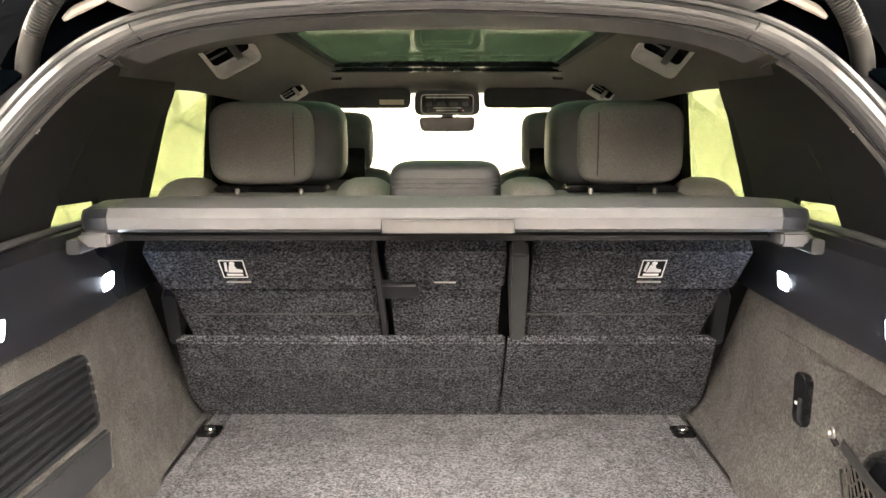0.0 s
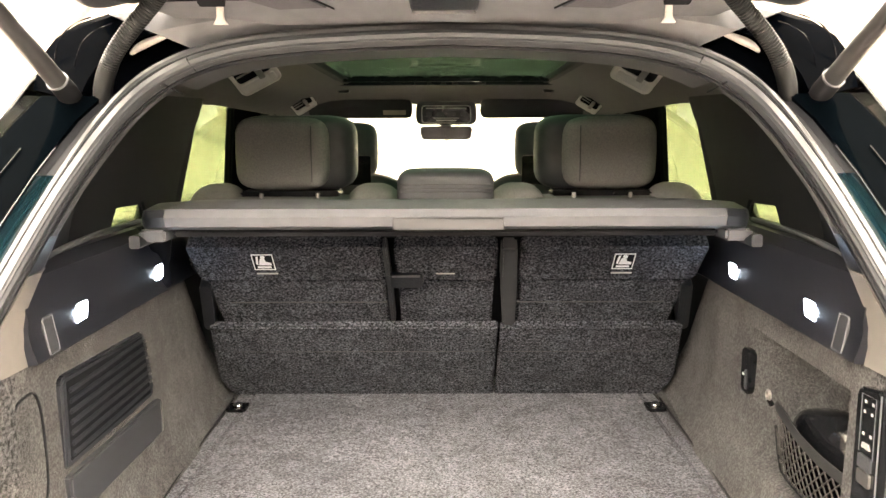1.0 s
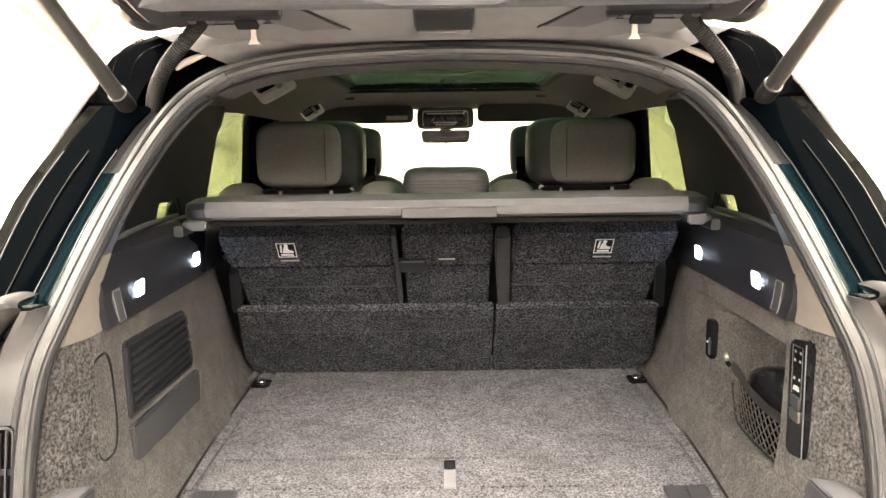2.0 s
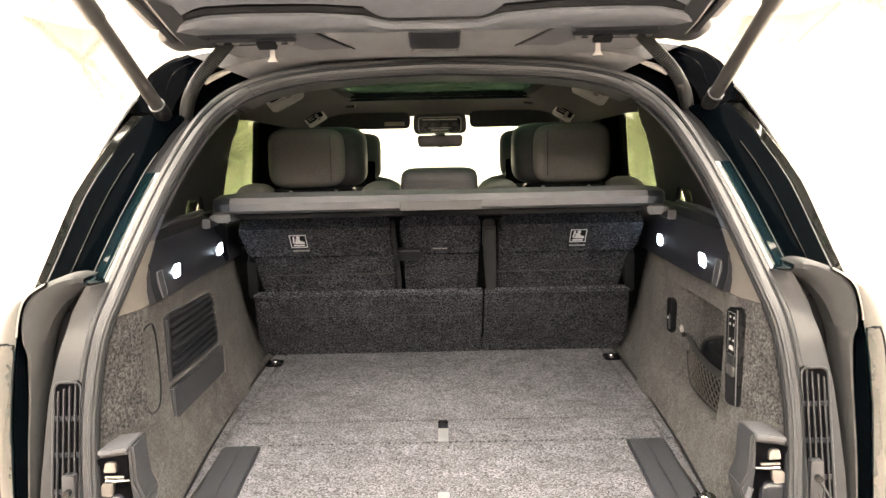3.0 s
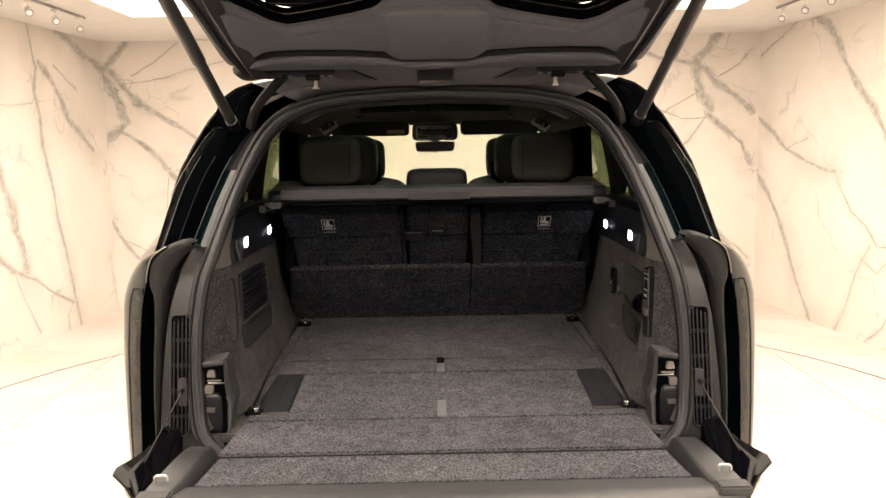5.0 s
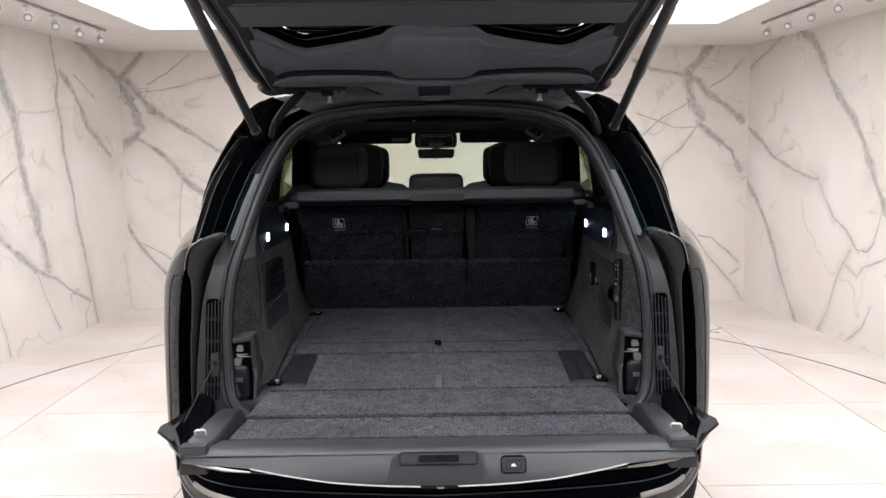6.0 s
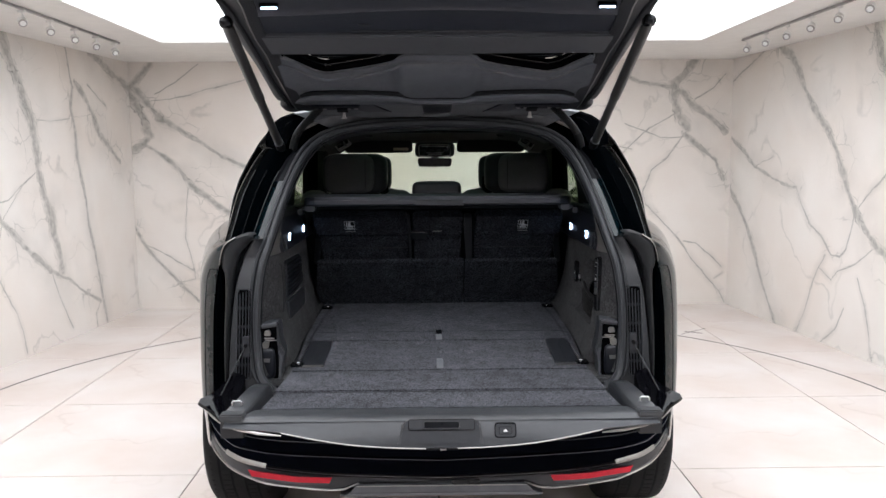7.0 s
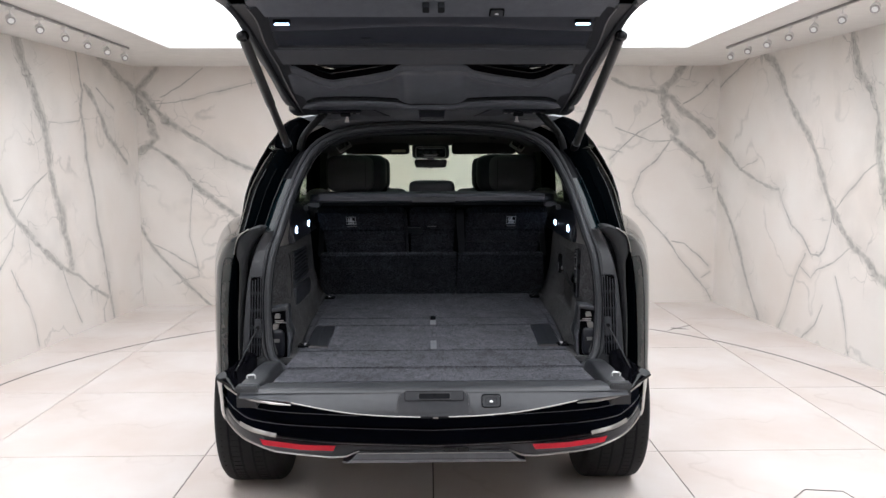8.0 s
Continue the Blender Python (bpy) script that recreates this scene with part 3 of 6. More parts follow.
        part("seal_joint", tube([ring[i] + 0.0133 * (math.cos(t) * out + math.sin(t) * Vector((0, -1, 0))) for t in (0.3 + 0.36 * k for k in range(8))], 0.0011, 5), BLACK, car)


opening()


def floor_z(y):
    return lerp(y, (-0.80, -0.58, -0.36, 0.0, 0.7), (0.842, 0.857, 0.876, 0.903, 0.905))


def floor_slab(x0, x1, y0, y1, lift=0.0, thick=0.02, bevel=0.004, x2=None, x3=None):
    x2, x3 = x0 if x2 is None else x2, x1 if x3 is None else x3
    b = bmesh.new()
    z0, z1 = floor_z(y0) + lift, floor_z(y1) + lift
    v = [b.verts.new(p) for p in ((x0, y0, z0), (x1, y0, z0), (x3, y1, z1), (x2, y1, z1), (x0, y0, z0 - thick), (x1, y0, z0 - thick), (x3, y1, z1 - thick), (x2, y1, z1 - thick))]
    for f in ((0, 1, 2, 3), (7, 6, 5, 4), (0, 4, 5, 1), (1, 5, 6, 2), (2, 6, 7, 3), (3, 7, 4, 0)):
        b.faces.new([v[i] for i in f])
    return bevelled(b, bevel)


def trim_joints():
    """Joints across the lining of the opening, where its pieces meet."""
    for x, z, y in ((0.418, 1.607, 0.01),):
        for s in SIDES:
            part("trim_joint", tube([(s * x, y - 0.03, z), (s * (x - 0.004), y, z - 0.006), (s * (x - 0.008), y + 0.035, z - 0.012)], 0.0016, 5), BLACK, car)


trim_joints()


def load_floor():
    part("floor_panel", floor_slab(-0.465, 0.465, 0.064, 0.78), CARPET, car, "speckled dark grey carpet load floor panel", True)
    part("floor_panel", floor_slab(-0.465, 0.465, -0.062, 0.06), CARPET, car, "", True)
    part("floor_panel", floor_slab(-0.482, 0.482, -0.386, -0.066), CARPET, car, "", True)
    part("floor_panel", floor_slab(-0.505, 0.505, -0.564, -0.39, x2=-0.482, x3=0.482), CARPET, car, "", True)
    for s in SIDES:
        part("floor_margin", floor_slab(*sorted((s * 0.468, s * 0.502)), -0.062, 0.78, 0.0), CARPET, car, "", True)
        part("floor_margin", floor_slab(*sorted((s * 0.506, s * 0.54)), -0.062, 0.78, 0.001), CARPET_SIDE, car, "", True)
        part("floor_seam", tube([(s * 0.505, 0.62, 0.906), (s * 0.497, 0.2, 0.905), (s * 0.486, -0.1, 0.898), (s * 0.478, -0.3, 0.884)], 0.0028, 5), BLACK, car)
    part("floor_base", box(-0.58, 0.58, -0.44, 0.8, 0.8, 0.845), BLACK, car)


load_floor()


def side_trim(s):
    """Carpeted side of the boot, flaring out to the seal; one side holds an open bin."""
    zs = [0.88, 0.93, 0.98, 1.06, 1.15, 1.2, 1.245]
    ys = [0.80, 0.6, 0.42, 0.3, 0.13, 0.06, -0.02, -0.1, -0.228, -0.262]

    def x_at(z, y):
        return lerp(z, (0.88, 0.95, 1.05, 1.245), (0.485, 0.512, 0.525, 0.532)) + lerp(y, (0.3, 0.6), (0.0, 0.03))
    b = bmesh.new()
    grid = []
    for z in zs:
        row = [(s * x_at(z, y), y, z) for y in ys]
        xe, ye = lerp(z, AP_Z, AP_X) - 0.008, lerp(z, AP_Z, AP_Y) + 0.012
        x0 = x_at(z, 0)
        row += [(s * (x0 + (xe - x0) * f), -0.262 + (ye + 0.262) * g, z) for f, g in ((0.08, 0.2), (0.4, 0.55), (1.0, 1.0))]
        grid.append([b.verts.new(p) for p in row])
    hole = s > 0
    for i in range(len(zs) - 1):
        for j in range(len(grid[0]) - 1):
            if hole and zs[i] >= 0.98 and zs[i + 1] <= 1.2 and j + 1 < len(ys) and ys[j] <= 0.3 and ys[j + 1] >= -0.228:
                continue
            b.faces.new((grid[i][j], grid[i][j + 1], grid[i + 1][j + 1], grid[i + 1][j]))
    bmesh.ops.recalc_face_normals(b, faces=b.faces)
    part("side_carpet", b, CARPET_SIDE, car, "grey carpet lining of the boot side", True)
    strip = []
    for z in (1.05, 1.1, 1.15, 1.2, 1.243):
        xe, ye = lerp(z, AP_Z, AP_X) - 0.008, lerp(z, AP_Z, AP_Y) + 0.012
        x0 = x_at(z, 0)
        strip.append([(s * (x0 + (xe - x0) * f - 0.003), -0.262 + (ye + 0.262) * g, z) for f, g in ((0.12, 0.28), (0.4, 0.55), (1.03, 1.0))])
    part("coarse_strip", loft(strip, False, thick=0.003), CARPET_STRIP, car, "coarse flecked carpet strip beside the seal", True)
    if hole:
        scoop = []
        for z, d in ((0.98, 0.0), (0.99, 0.6), (1.01, 0.9), (1.06, 1.0), (1.15, 1.0), (1.18, 0.95), (1.195, 0.7), (1.2, 0.0)):
            scoop.append([(x_at(z, y) + 0.09 * d * f, y, z) for y, f in ((0.3, 0.0), (0.2, 0.05), (0.13, 0.12), (0.08, 0.25), (0.04, 0.5), (0.01, 0.85), (-0.04, 1.0), (-0.19, 1.0), (-0.215, 0.9), (-0.224, 0.6), (-0.228, 0.0))])
        bm = loft(scoop, False)
        part("side_bin", bm, CARPET_SIDE, car, "recessed carpeted bin in the boot side")


for s in SIDES:
    side_trim(s)


def upper_trim(s):
    """Dark plastic panel with its ledge above the carpet, lamps and a slot cover."""
    face = ((1.247, 1.255, 1.268, 1.285, 1.302), (0.5135, 0.5145, 0.519, 0.5225, 0.521))

    def face_x(z):
        return lerp(z, *face)
    prof = [(s * 0.545, 1.243)] + [(s * x, z) for z, x in zip(*face)] + [(s * 0.53, 1.352), (s * 0.55, 1.366), (s * 0.6, 1.358), (s * 0.66, 1.335), (s * 0.68, 1.31), (s * 0.56, 1.31)]
    rings = [[(s * min(abs(x), lim), y, z) for x, z in prof] for y, lim in ((0.75, 0.68), (0.3, 0.68), (0.1, 0.64), (-0.1, 0.575), (-0.262, 0.55))]
    panel = part("trim_panel", loft(rings), PLASTIC_DARK, car, "dark plastic upper side trim of the boot", True)
    for y in (-0.112, 0.212):
        quad = [(y - 0.021, 1.271), (y + 0.009, 1.272), (y + 0.013, 1.274), (y + 0.021, 1.292), (y + 0.019, 1.295), (y - 0.01, 1.295), (y - 0.014, 1.292), (y - 0.022, 1.274)]
        part("boot_lamp", loft([[(s * (face_x(zz) + k), yy, zz) for yy, zz in quad] for k in (-0.0008, 0.004)]), LED, panel, "bright white square boot lamp")
    # paler than the panel: the ledge's highlight is put into its grey
    part("ledge_lip", tube([(s * x, y, z) for x, y, z in ((0.586, 0.3, 1.3655), (0.582, 0.1, 1.367), (0.57, -0.02, 1.367), (0.555, -0.12, 1.366), (0.545, -0.19, 1.364))], 0.0055, 8), COVER_GREY, panel, "rounded edge of the ledge", True)
    part("slot_cover", loft([[(s * (face_x(z) + k), y, z) for y, z in round_poly(-0.228, -0.203, 1.252, 1.298, 0.004)] for k in (-0.002, 0.006)]), PLASTIC_GREY, panel, "grey rectangular slot cover")
    part("slot_frame", tube([(s * (face_x(z) - 0.0015), y, z) for y, z in round_poly(-0.229, -0.202, 1.251, 1.299, 0.004, 3)], 0.0014, 5, True), COVER_GREY, panel, "", True)
    # light strip of trim between the panel and the seal, and the dark lining behind it
    rows, inner = [], []
    for z in (1.245, 1.28, 1.32, 1.36, 1.405, 1.45, 1.486, 1.525, 1.56, 1.61):
        xe, ye = lerp(z, AP_Z, AP_X) - 0.01, lerp(z, AP_Z, AP_Y) + 0.012
        k = lerp(z, (1.245, 1.36, 1.42, 1.5, 1.61), (1.0, 0.8, 0.55, 0.42, 0.35))
        yi = lerp(z, (1.245, 1.37, 1.61), (-0.262, -0.15, 0.10))
        xi = lerp(z, (1.245, 1.37, 1.61), (0.53, 0.545, 0.5))
        xi, yi = xe + (xi - xe) * k, ye + (yi - ye) * k
        rows.append([(s * xe, ye, z), (s * (xe * 0.45 + xi * 0.55 - 0.006), ye * 0.5 + yi * 0.5, z), (s * xi, yi, z)])
        if z > 1.34:
            inner.append([(s * (xi + 0.002), yi - 0.004, z), (s * (xi + 0.012), yi + 0.01, z), (s * (xi * 0.5 + 0.29), yi + 0.06, z), (s * 0.583, yi + 0.16, z)])
    part("pillar_strip", loft(rows[:4], False, thick=0.004), TRIM_LIGHT, car, "satin grey plastic strip beside the seal", True)
    part("pillar_strip", loft([[Vector(p) + Vector((0, 0, 0.002)) for p in r] for r in rows[3:]], False, thick=0.004), PLASTIC_DARK, car, "dark upper trim beside the seal", True)
    part("pillar_lining", loft(inner, False, thick=0.003), TRIM_BLACK, car, "dark lining of the rear pillar", True)


for s in SIDES:
    upper_trim(s)
    part("side_backing", box(*sorted((s * 0.628, s * 0.64)), -0.12, 0.85, 0.85, 1.33), BLACK, car)
    part("floor_margin", floor_slab(*sorted((s * 0.40, s * 0.572)), -0.455, -0.064, -0.004), CARPET_SIDE, car, "", True)

# seat backs of the second row, on one leaning plane: x across, v up the slope, h towards the boot
SEAT = Matrix(((1, 0, 0, 0), (0, -0.69, -0.724, 0.70), (0, 0.724, -0.69, 0.893), (0, 0, 0, 1)))


def panel(x0, x1, v0, v1, h0, h1, r=0.012, bevel=0.006, corners=None):
    return prism(round_poly(x0, x1, v0, v1, corners or r, 4), "z", h0, h1, bevel, SEAT)


def seat_backs():
    part("seat_back_shell", prism([(-0.61, 0.02), (0.61, 0.02), (0.61, 0.47), (0.5, 0.5), (0.5, 0.585), (-0.5, 0.585), (-0.5, 0.5), (-0.61, 0.47)], "z", -0.1, -0.03, 0.01, SEAT), BLACK, car)
    for x0, x1, out in ((-0.497, -0.119, -1), (-0.099, 0.101, 0), (0.145, 0.503, 1)):
        seat = part("seat_back", prism([(x0 + (0.006 if out < 0 else 0), 0.486), (x1 - (0.006 if out > 0 else 0), 0.486), (x1, 0.59), (x1 - 0.012, 0.6), (x0 + 0.012, 0.6), (x0, 0.59)], "z", -0.03, 0.012, 0.01, SEAT, 3), CARPET_SEAT, car, "folding seat back covered in dark speckled carpet", True)
        lo, hi = x0 + (0.05 if out < 0 else 0.003), x1 - (0.05 if out > 0 else 0.003)
        lo2, hi2 = x0 + (0.012 if out < 0 else 0.003), x1 - (0.012 if out > 0 else 0.003)
        part("lower_panel", prism([(lo2 if out >= 0 else -0.478, 0.31), (hi2 if out <= 0 else 0.476, 0.31), (hi2, 0.482), (lo2, 0.482)], "z", -0.03, 0.002, 0.006, SEAT), CARPET_SEAT, seat, "", True)
        if out:
            part("seam", panel(lo, hi, 0.4, 0.4022, 0.0, 0.0035, 0.001, 0), LINE, seat)
        part("piping", panel(x0 + 0.006, x1 - 0.006, 0.592, 0.602, -0.01, 0.014, 0.004, 0.003), CARPET_SEAT, seat)
    part("edge_trim", prism([(-0.1175, 0.33), (-0.1075, 0.33), (-0.1085, 0.5), (-0.112, 0.592), (-0.121, 0.592), (-0.119, 0.5)], "z", -0.02, 0.008, 0.003, SEAT), PLASTIC_GREY, car, "grey plastic edge of a seat back", True)
    for side in (-1, 1):
        inner = 0.112 if side < 0 else 0.117
        out = [(side * x if side > 0 else -x, v) for x, v in ((0.506, 0.33), (0.516, 0.25), (0.527, 0.16), (0.532, 0.12), (0.53, 0.085), (0.52, 0.045), (0.5, 0.012), (0.47, 0.0))]
        poly = [(inner, 0.33)] + out + [(inner, 0.0)]
        part("pocket_panel", prism(poly, "z", 0.0, 0.02, 0.004, SEAT), CARPET_SEAT, car, "stiff dark carpet panel across the foot of the seats", True)
        x0, x1 = (-0.47, 0.1) if side < 0 else (0.13, 0.47)
        part("seam", panel(x0, x1, 0.231, 0.2325, 0.018, 0.0205, 0.0006, 0), LINE, car)
    part("divider_strip", prism([(0.121, 0.325), (0.148, 0.325), (0.142, 0.5), (0.137, 0.592), (0.106, 0.592), (0.108, 0.5)], "z", -0.02, 0.014, 0.005, SEAT), SILL, car, "grey plastic divider strip between the seat backs", True)
    for x0, x1 in ((-0.372, -0.331), (0.323, 0.363)):
        tag = part("anchor_label", panel(x0, x1, 0.532, 0.58, 0.0135, 0.0145, 0.003, 0), BLACK, car, "black child-seat anchor label with white symbol")
        w = 0.0016
        for a0, a1, v0, v1 in ((x0, x1, 0.532, 0.532 + w), (x0, x1, 0.58 - w, 0.58), (x0, x0 + w, 0.532, 0.58), (x1 - w, x1, 0.532, 0.58)):
            part("label_border", panel(a0, a1, v0, v1, 0.0142, 0.0155, 0.0004, 0), WHITE, tag)
        for poly in ([(x0 + 0.011, 0.547), (x0 + 0.035, 0.547), (x0 + 0.035, 0.5535), (x0 + 0.026, 0.5565), (x0 + 0.0235, 0.566), (x0 + 0.015, 0.566)], round_poly(x0 + 0.0165, x0 + 0.0255, 0.567, 0.576, 0.004, 3), [(x0 + 0.006, 0.551), (x0 + 0.0095, 0.547), (x0 + 0.0125, 0.574), (x0 + 0.0085, 0.574)]):
            part("label_symbol", prism(poly, "z", 0.0142, 0.0155, 0, SEAT), WHITE, tag)
        part("label_bar", panel(x0 + 0.007, x1 - 0.007, 0.5375, 0.5425, 0.0142, 0.0155, 0.0004, 0), WHITE, tag)
        # pale paint stands in for the gleam of the slot's chrome edge
        part("anchor_slot", panel(x0 + 0.001, x1 + 0.002, 0.516, 0.518, 0.01, 0.0145, 0.001, 0), RAIL_GREY, car, "pale strip for the gleam on an anchor slot's edge")
    part("anchor_slot", panel(-0.019, 0.018, 0.5145, 0.5162, 0.01, 0.0145, 0.001, 0), RAIL_GREY, car)
    pull = part("seat_release", panel(-0.108, -0.044, 0.476, 0.517, 0.008, 0.02, corners=(0.004, 0.014, 0.014, 0.004)), PLASTIC, car, "dark pull handle on the middle seat back", True)
    part("pull_edge", panel(-0.106, -0.05, 0.5145, 0.5175, 0.018, 0.0215, 0.001, 0), SATIN, pull)
    for s in SIDES:
        part("seat_latch", prism(round_poly(-0.012, 0.012, 0.31, 0.475, 0.011), "z", -0.03, 0.03, 0.006, SEAT @ pose(s * 0.56, 0, -0.02, 0, 0, s * 9)), PLASTIC, car, "black plastic seat latch cover", True)


seat_backs()


def second_row():
    for s in SIDES:
        x = s * 0.365
        hr = part("headrest", pillow(x, 0.79, 1.481, 0.146, 0.075, 0.091, 5), LEATHER, car, "plump dark fabric headrest with chrome posts", True)
        part("headrest_cushion", pillow(x + s * 0.022, 0.735, 1.481, 0.112, 0.055, 0.086, 4.5), FABRIC, hr, "", True)
        part("seam", tube([(x - s * 0.05, 0.6815 + 0.4 * (z - 1.48) ** 2, z) for z in (1.415, 1.43, 1.45, 1.48, 1.51, 1.53, 1.545)], 0.0012, 5), LEATHER, hr)
        for dx in (-0.066, 0.066):
            part("post", tube([(x + dx, 0.664, 1.376), (x + dx, 0.664, 1.39)], [0.006, 0.0045], 10), STEEL, hr, "chrome headrest post", True)
        part("hinge_bar", box(x - 0.118, x + 0.118, 0.668, 0.74, 1.382, 1.395, 0.005), PLASTIC_GLOSS, hr, "black bar under the headrest", True)
        part("seat_shoulder", pillow(s * 0.365, 0.72, 1.264, 0.265, 0.12, 0.117, 4), FABRIC, car, "rounded top of a dark fabric seat back", True)
        for cx, hw in ((0.545, 0.07), (0.172, 0.075)):
            part("seat_bolster", pillow(s * cx, 0.72, 1.29, hw, 0.11, 0.12, 2.8), FABRIC, car, "", True)
    part("middle_headrest", pillow(0, 0.56, 1.39, 0.106, 0.07, 0.062, 6), LEATHER, car, "low middle headrest in dark leather with stitching", True)


second_row()


def front_row():
    for s in SIDES:
        seat = part("front_seat", pillow(s * 0.39, 1.75, 1.1, 0.27, 0.13, 0.28, 4), LEATHER, car, "front seat in dark leather", True)
        part("headrest", pillow(s * 0.385, 1.72, 1.46, 0.14, 0.07, 0.1, 5), LEATHER, seat, "", True)
        part("screen", box(s * 0.385 - 0.125, s * 0.385 + 0.125, 1.59, 1.61, 1.345, 1.445, 0.004), SCREEN, seat, "flat black rear entertainment screen")
        part("sun_visor", prism(round_poly(*sorted((s * 0.135, s * 0.545)), 1.577, 1.65, 0.022), "y", 2.07, 2.095, 0.006), LEATHER, car, "folded dark cloth sun visor", True)
    part("visor_label", box(-0.25, -0.16, 2.062, 2.069, 1.59, 1.608), CREAM, car, "cream warning label on the visor")
    con = part("overhead_console", prism(round_poly(-0.118, 0.118, 1.55, 1.64, 0.024), "y", 2.0, 2.12, 0.008), PLASTIC_GREY, car, "overhead console with dark buttons", True)
    part("console_glass", prism(round_poly(-0.093, 0.093, 1.558, 1.622, 0.012), "y", 1.992, 2.002, 0.002), PLASTIC_GLOSS, con, "", True)
    for z, w in ((1.611, 0.078), (1.5645, 0.04)):
        part("console_trim", box(-w, w, 1.987, 1.993, z, z + 0.005, 0.001), LAMP_SHELL, con, "", True)
    part("console_rim", tube([(x, 1.991, z) for x, z in round_poly(-0.094, 0.094, 1.557, 1.623, 0.013, 4)], 0.002, 6, True), LAMP_SHELL, con, "", True)
    for x, w in ((-0.066, 0.012), (-0.022, 0.016), (0.022, 0.016), (0.066, 0.012)):
        part("console_button", box(x - w, x + w, 1.986, 1.993, 1.582, 1.598, 0.003), PLASTIC, con, "", True)
    part("console_grip", box(-0.05, 0.05, 1.985, 1.993, 1.574, 1.578, 0.001), SATIN, con, "", True)
    mirror = part("rear_view_mirror", prism([(-0.1, 1.499), (-0.094, 1.491), (0.094, 1.491), (0.1, 1.499), (0.106, 1.538), (0.1, 1.545), (-0.1, 1.545), (-0.106, 1.538)], "y", 2.085, 2.12, 0.006), PLASTIC_GLOSS, car, "dark rear-view mirror", True)
    part("mirror_glass", prism([(-0.095, 1.503), (-0.09, 1.497), (0.09, 1.497), (0.095, 1.503), (0.1, 1.535), (0.095, 1.54), (-0.095, 1.54), (-0.1, 1.535)], "y", 2.0825, 2.086), SCREEN, mirror)
    part("mirror_switch", box(-0.006, 0.006, 2.09, 2.1, 1.484, 1.492, 0.002), PLASTIC, mirror)
    part("mirror_stalk", box(-0.022, 0.022, 2.1, 2.14, 1.54, 1.565, 0.004), PLASTIC, mirror)


front_row()


def headliner():
    xs = (-0.64, -0.6, -0.54, -0.46, -0.33, 0.33, 0.46, 0.54, 0.6, 0.64)
    ys = (0.105, 0.2, 0.35, 0.5, 0.72, 1.1, 1.75, 1.85, 1.95, 2.08, 2.2)
    b = bmesh.new()

    def roof_x(x, y):
        return math.copysign(lerp(y, (0.5, 0.72, 1.75), (0.318, 0.33, 0.362)), x) if abs(x) == 0.33 else x
    grid = [[b.verts.new((roof_x(x, y), y, lerp(y, (0.07, 0.3, 1.2, 1.62, 1.95, 2.2), (1.675, 1.695, 1.705, 1.7, 1.672, 1.635)) - lerp(abs(x), (0.33, 0.46, 0.54, 0.6, 0.64), (0, 0.01, 0.03, 0.07, 0.1)))) for x in xs] for y in ys]
    for i in range(len(ys) - 1):
        for j in range(len(xs) - 1):
            if not (0.5 <= ys[i] < 1.75 and xs[j] == -0.33):
                b.faces.new((grid[i][j], grid[i][j + 1], grid[i + 1][j + 1], grid[i + 1][j]))
    bmesh.ops.recalc_face_normals(b, faces=b.faces)
    bmesh.ops.solidify(b, geom=list(b.faces), thickness=-0.01)
    part("headliner", b, HEADLINER, car, "dark cloth headliner round the glass roof", True)
    frame_m = PLASTIC_GLOSS
    rim = part("sunroof_frame", loft([[(x, y, z) for x, z in ((-w, 1.72), (w, 1.72), (w, 1.688), (-w, 1.688))] for y, w in ((1.7, 0.375), (1.76, 0.375))]), frame_m, car, "black frame of the glass roof")
    for s in SIDES:
        part("frame_side", prism([(s * 0.305, 0.5), (s * 0.33, 0.48), (s * 0.372, 1.75), (s * 0.342, 1.75)], "z", 1.694, 1.711, 0.003), BLACK, rim)
    part("sun_blind", box(-0.306, 0.306, 0.5, 0.56, 1.698, 1.708, 0.003), TRIM_LIGHT, rim, "pale rolled sun blind at the rear of the roof glass", True)
    part("cross_bar", box(-0.34, 0.34, 1.5, 1.53, 1.69, 1.7, 0.003), PLASTIC_GLOSS, rim, "black cross bar under the roof glass", True)
    part("roof_glass", box(-0.38, 0.38, 0.46, 1.78, 1.712, 1.716), ROOF_GLASS, car, "green tinted panoramic roof glass")
    for s in SIDES:
        for name, at, size, label in (("reading_lamp", pose(s * 0.475, 0.81, 1.688, -50, s * 26, s * 6) @ pose(0, 0, -0.016), 0.95, "chrome framed reading lamp and vent in the headliner"), ("visor_lamp", pose(s * 0.546, 1.92, 1.64, -38, s * 30, 0) @ pose(0, 0, -0.012), 0.75, "small chrome reading lamp near the visor")):
            w, d = 0.056 * size, 0.05 * size
            unit = part(name, prism(round_poly(-w, w, -d, d, 0.014 * size, 6), "z", -0.006, 0.012, 0.004, at), LAMP_SHELL, car, label, True)
            part("rim", tube([at @ Vector((x, y, -0.006)) for x, y in round_poly(-w, w, -d, d, 0.014 * size, 6)], 0.0036 * size, 6, True), LAMP_SHELL, unit, "chrome rim", True)
            for x0, x1 in ((-0.82, 0.5), (0.62, 0.84)):
                part("lamp_pad", prism(round_poly(w * x0, w * x1, d * 0.4, d * 0.84, 0.005 * size), "z", -0.0105, -0.004, 0.002, at), LAMP_SHELL, unit, "pale lamp pad", True)
            part("vent", prism(round_poly(-w * 0.86, w * 0.86, -d * 0.84, d * 0.28, 0.01 * size), "z", -0.0075, 0.0, 0.0005, at), PLASTIC_GLOSS, unit, "black vent and switch field", True)
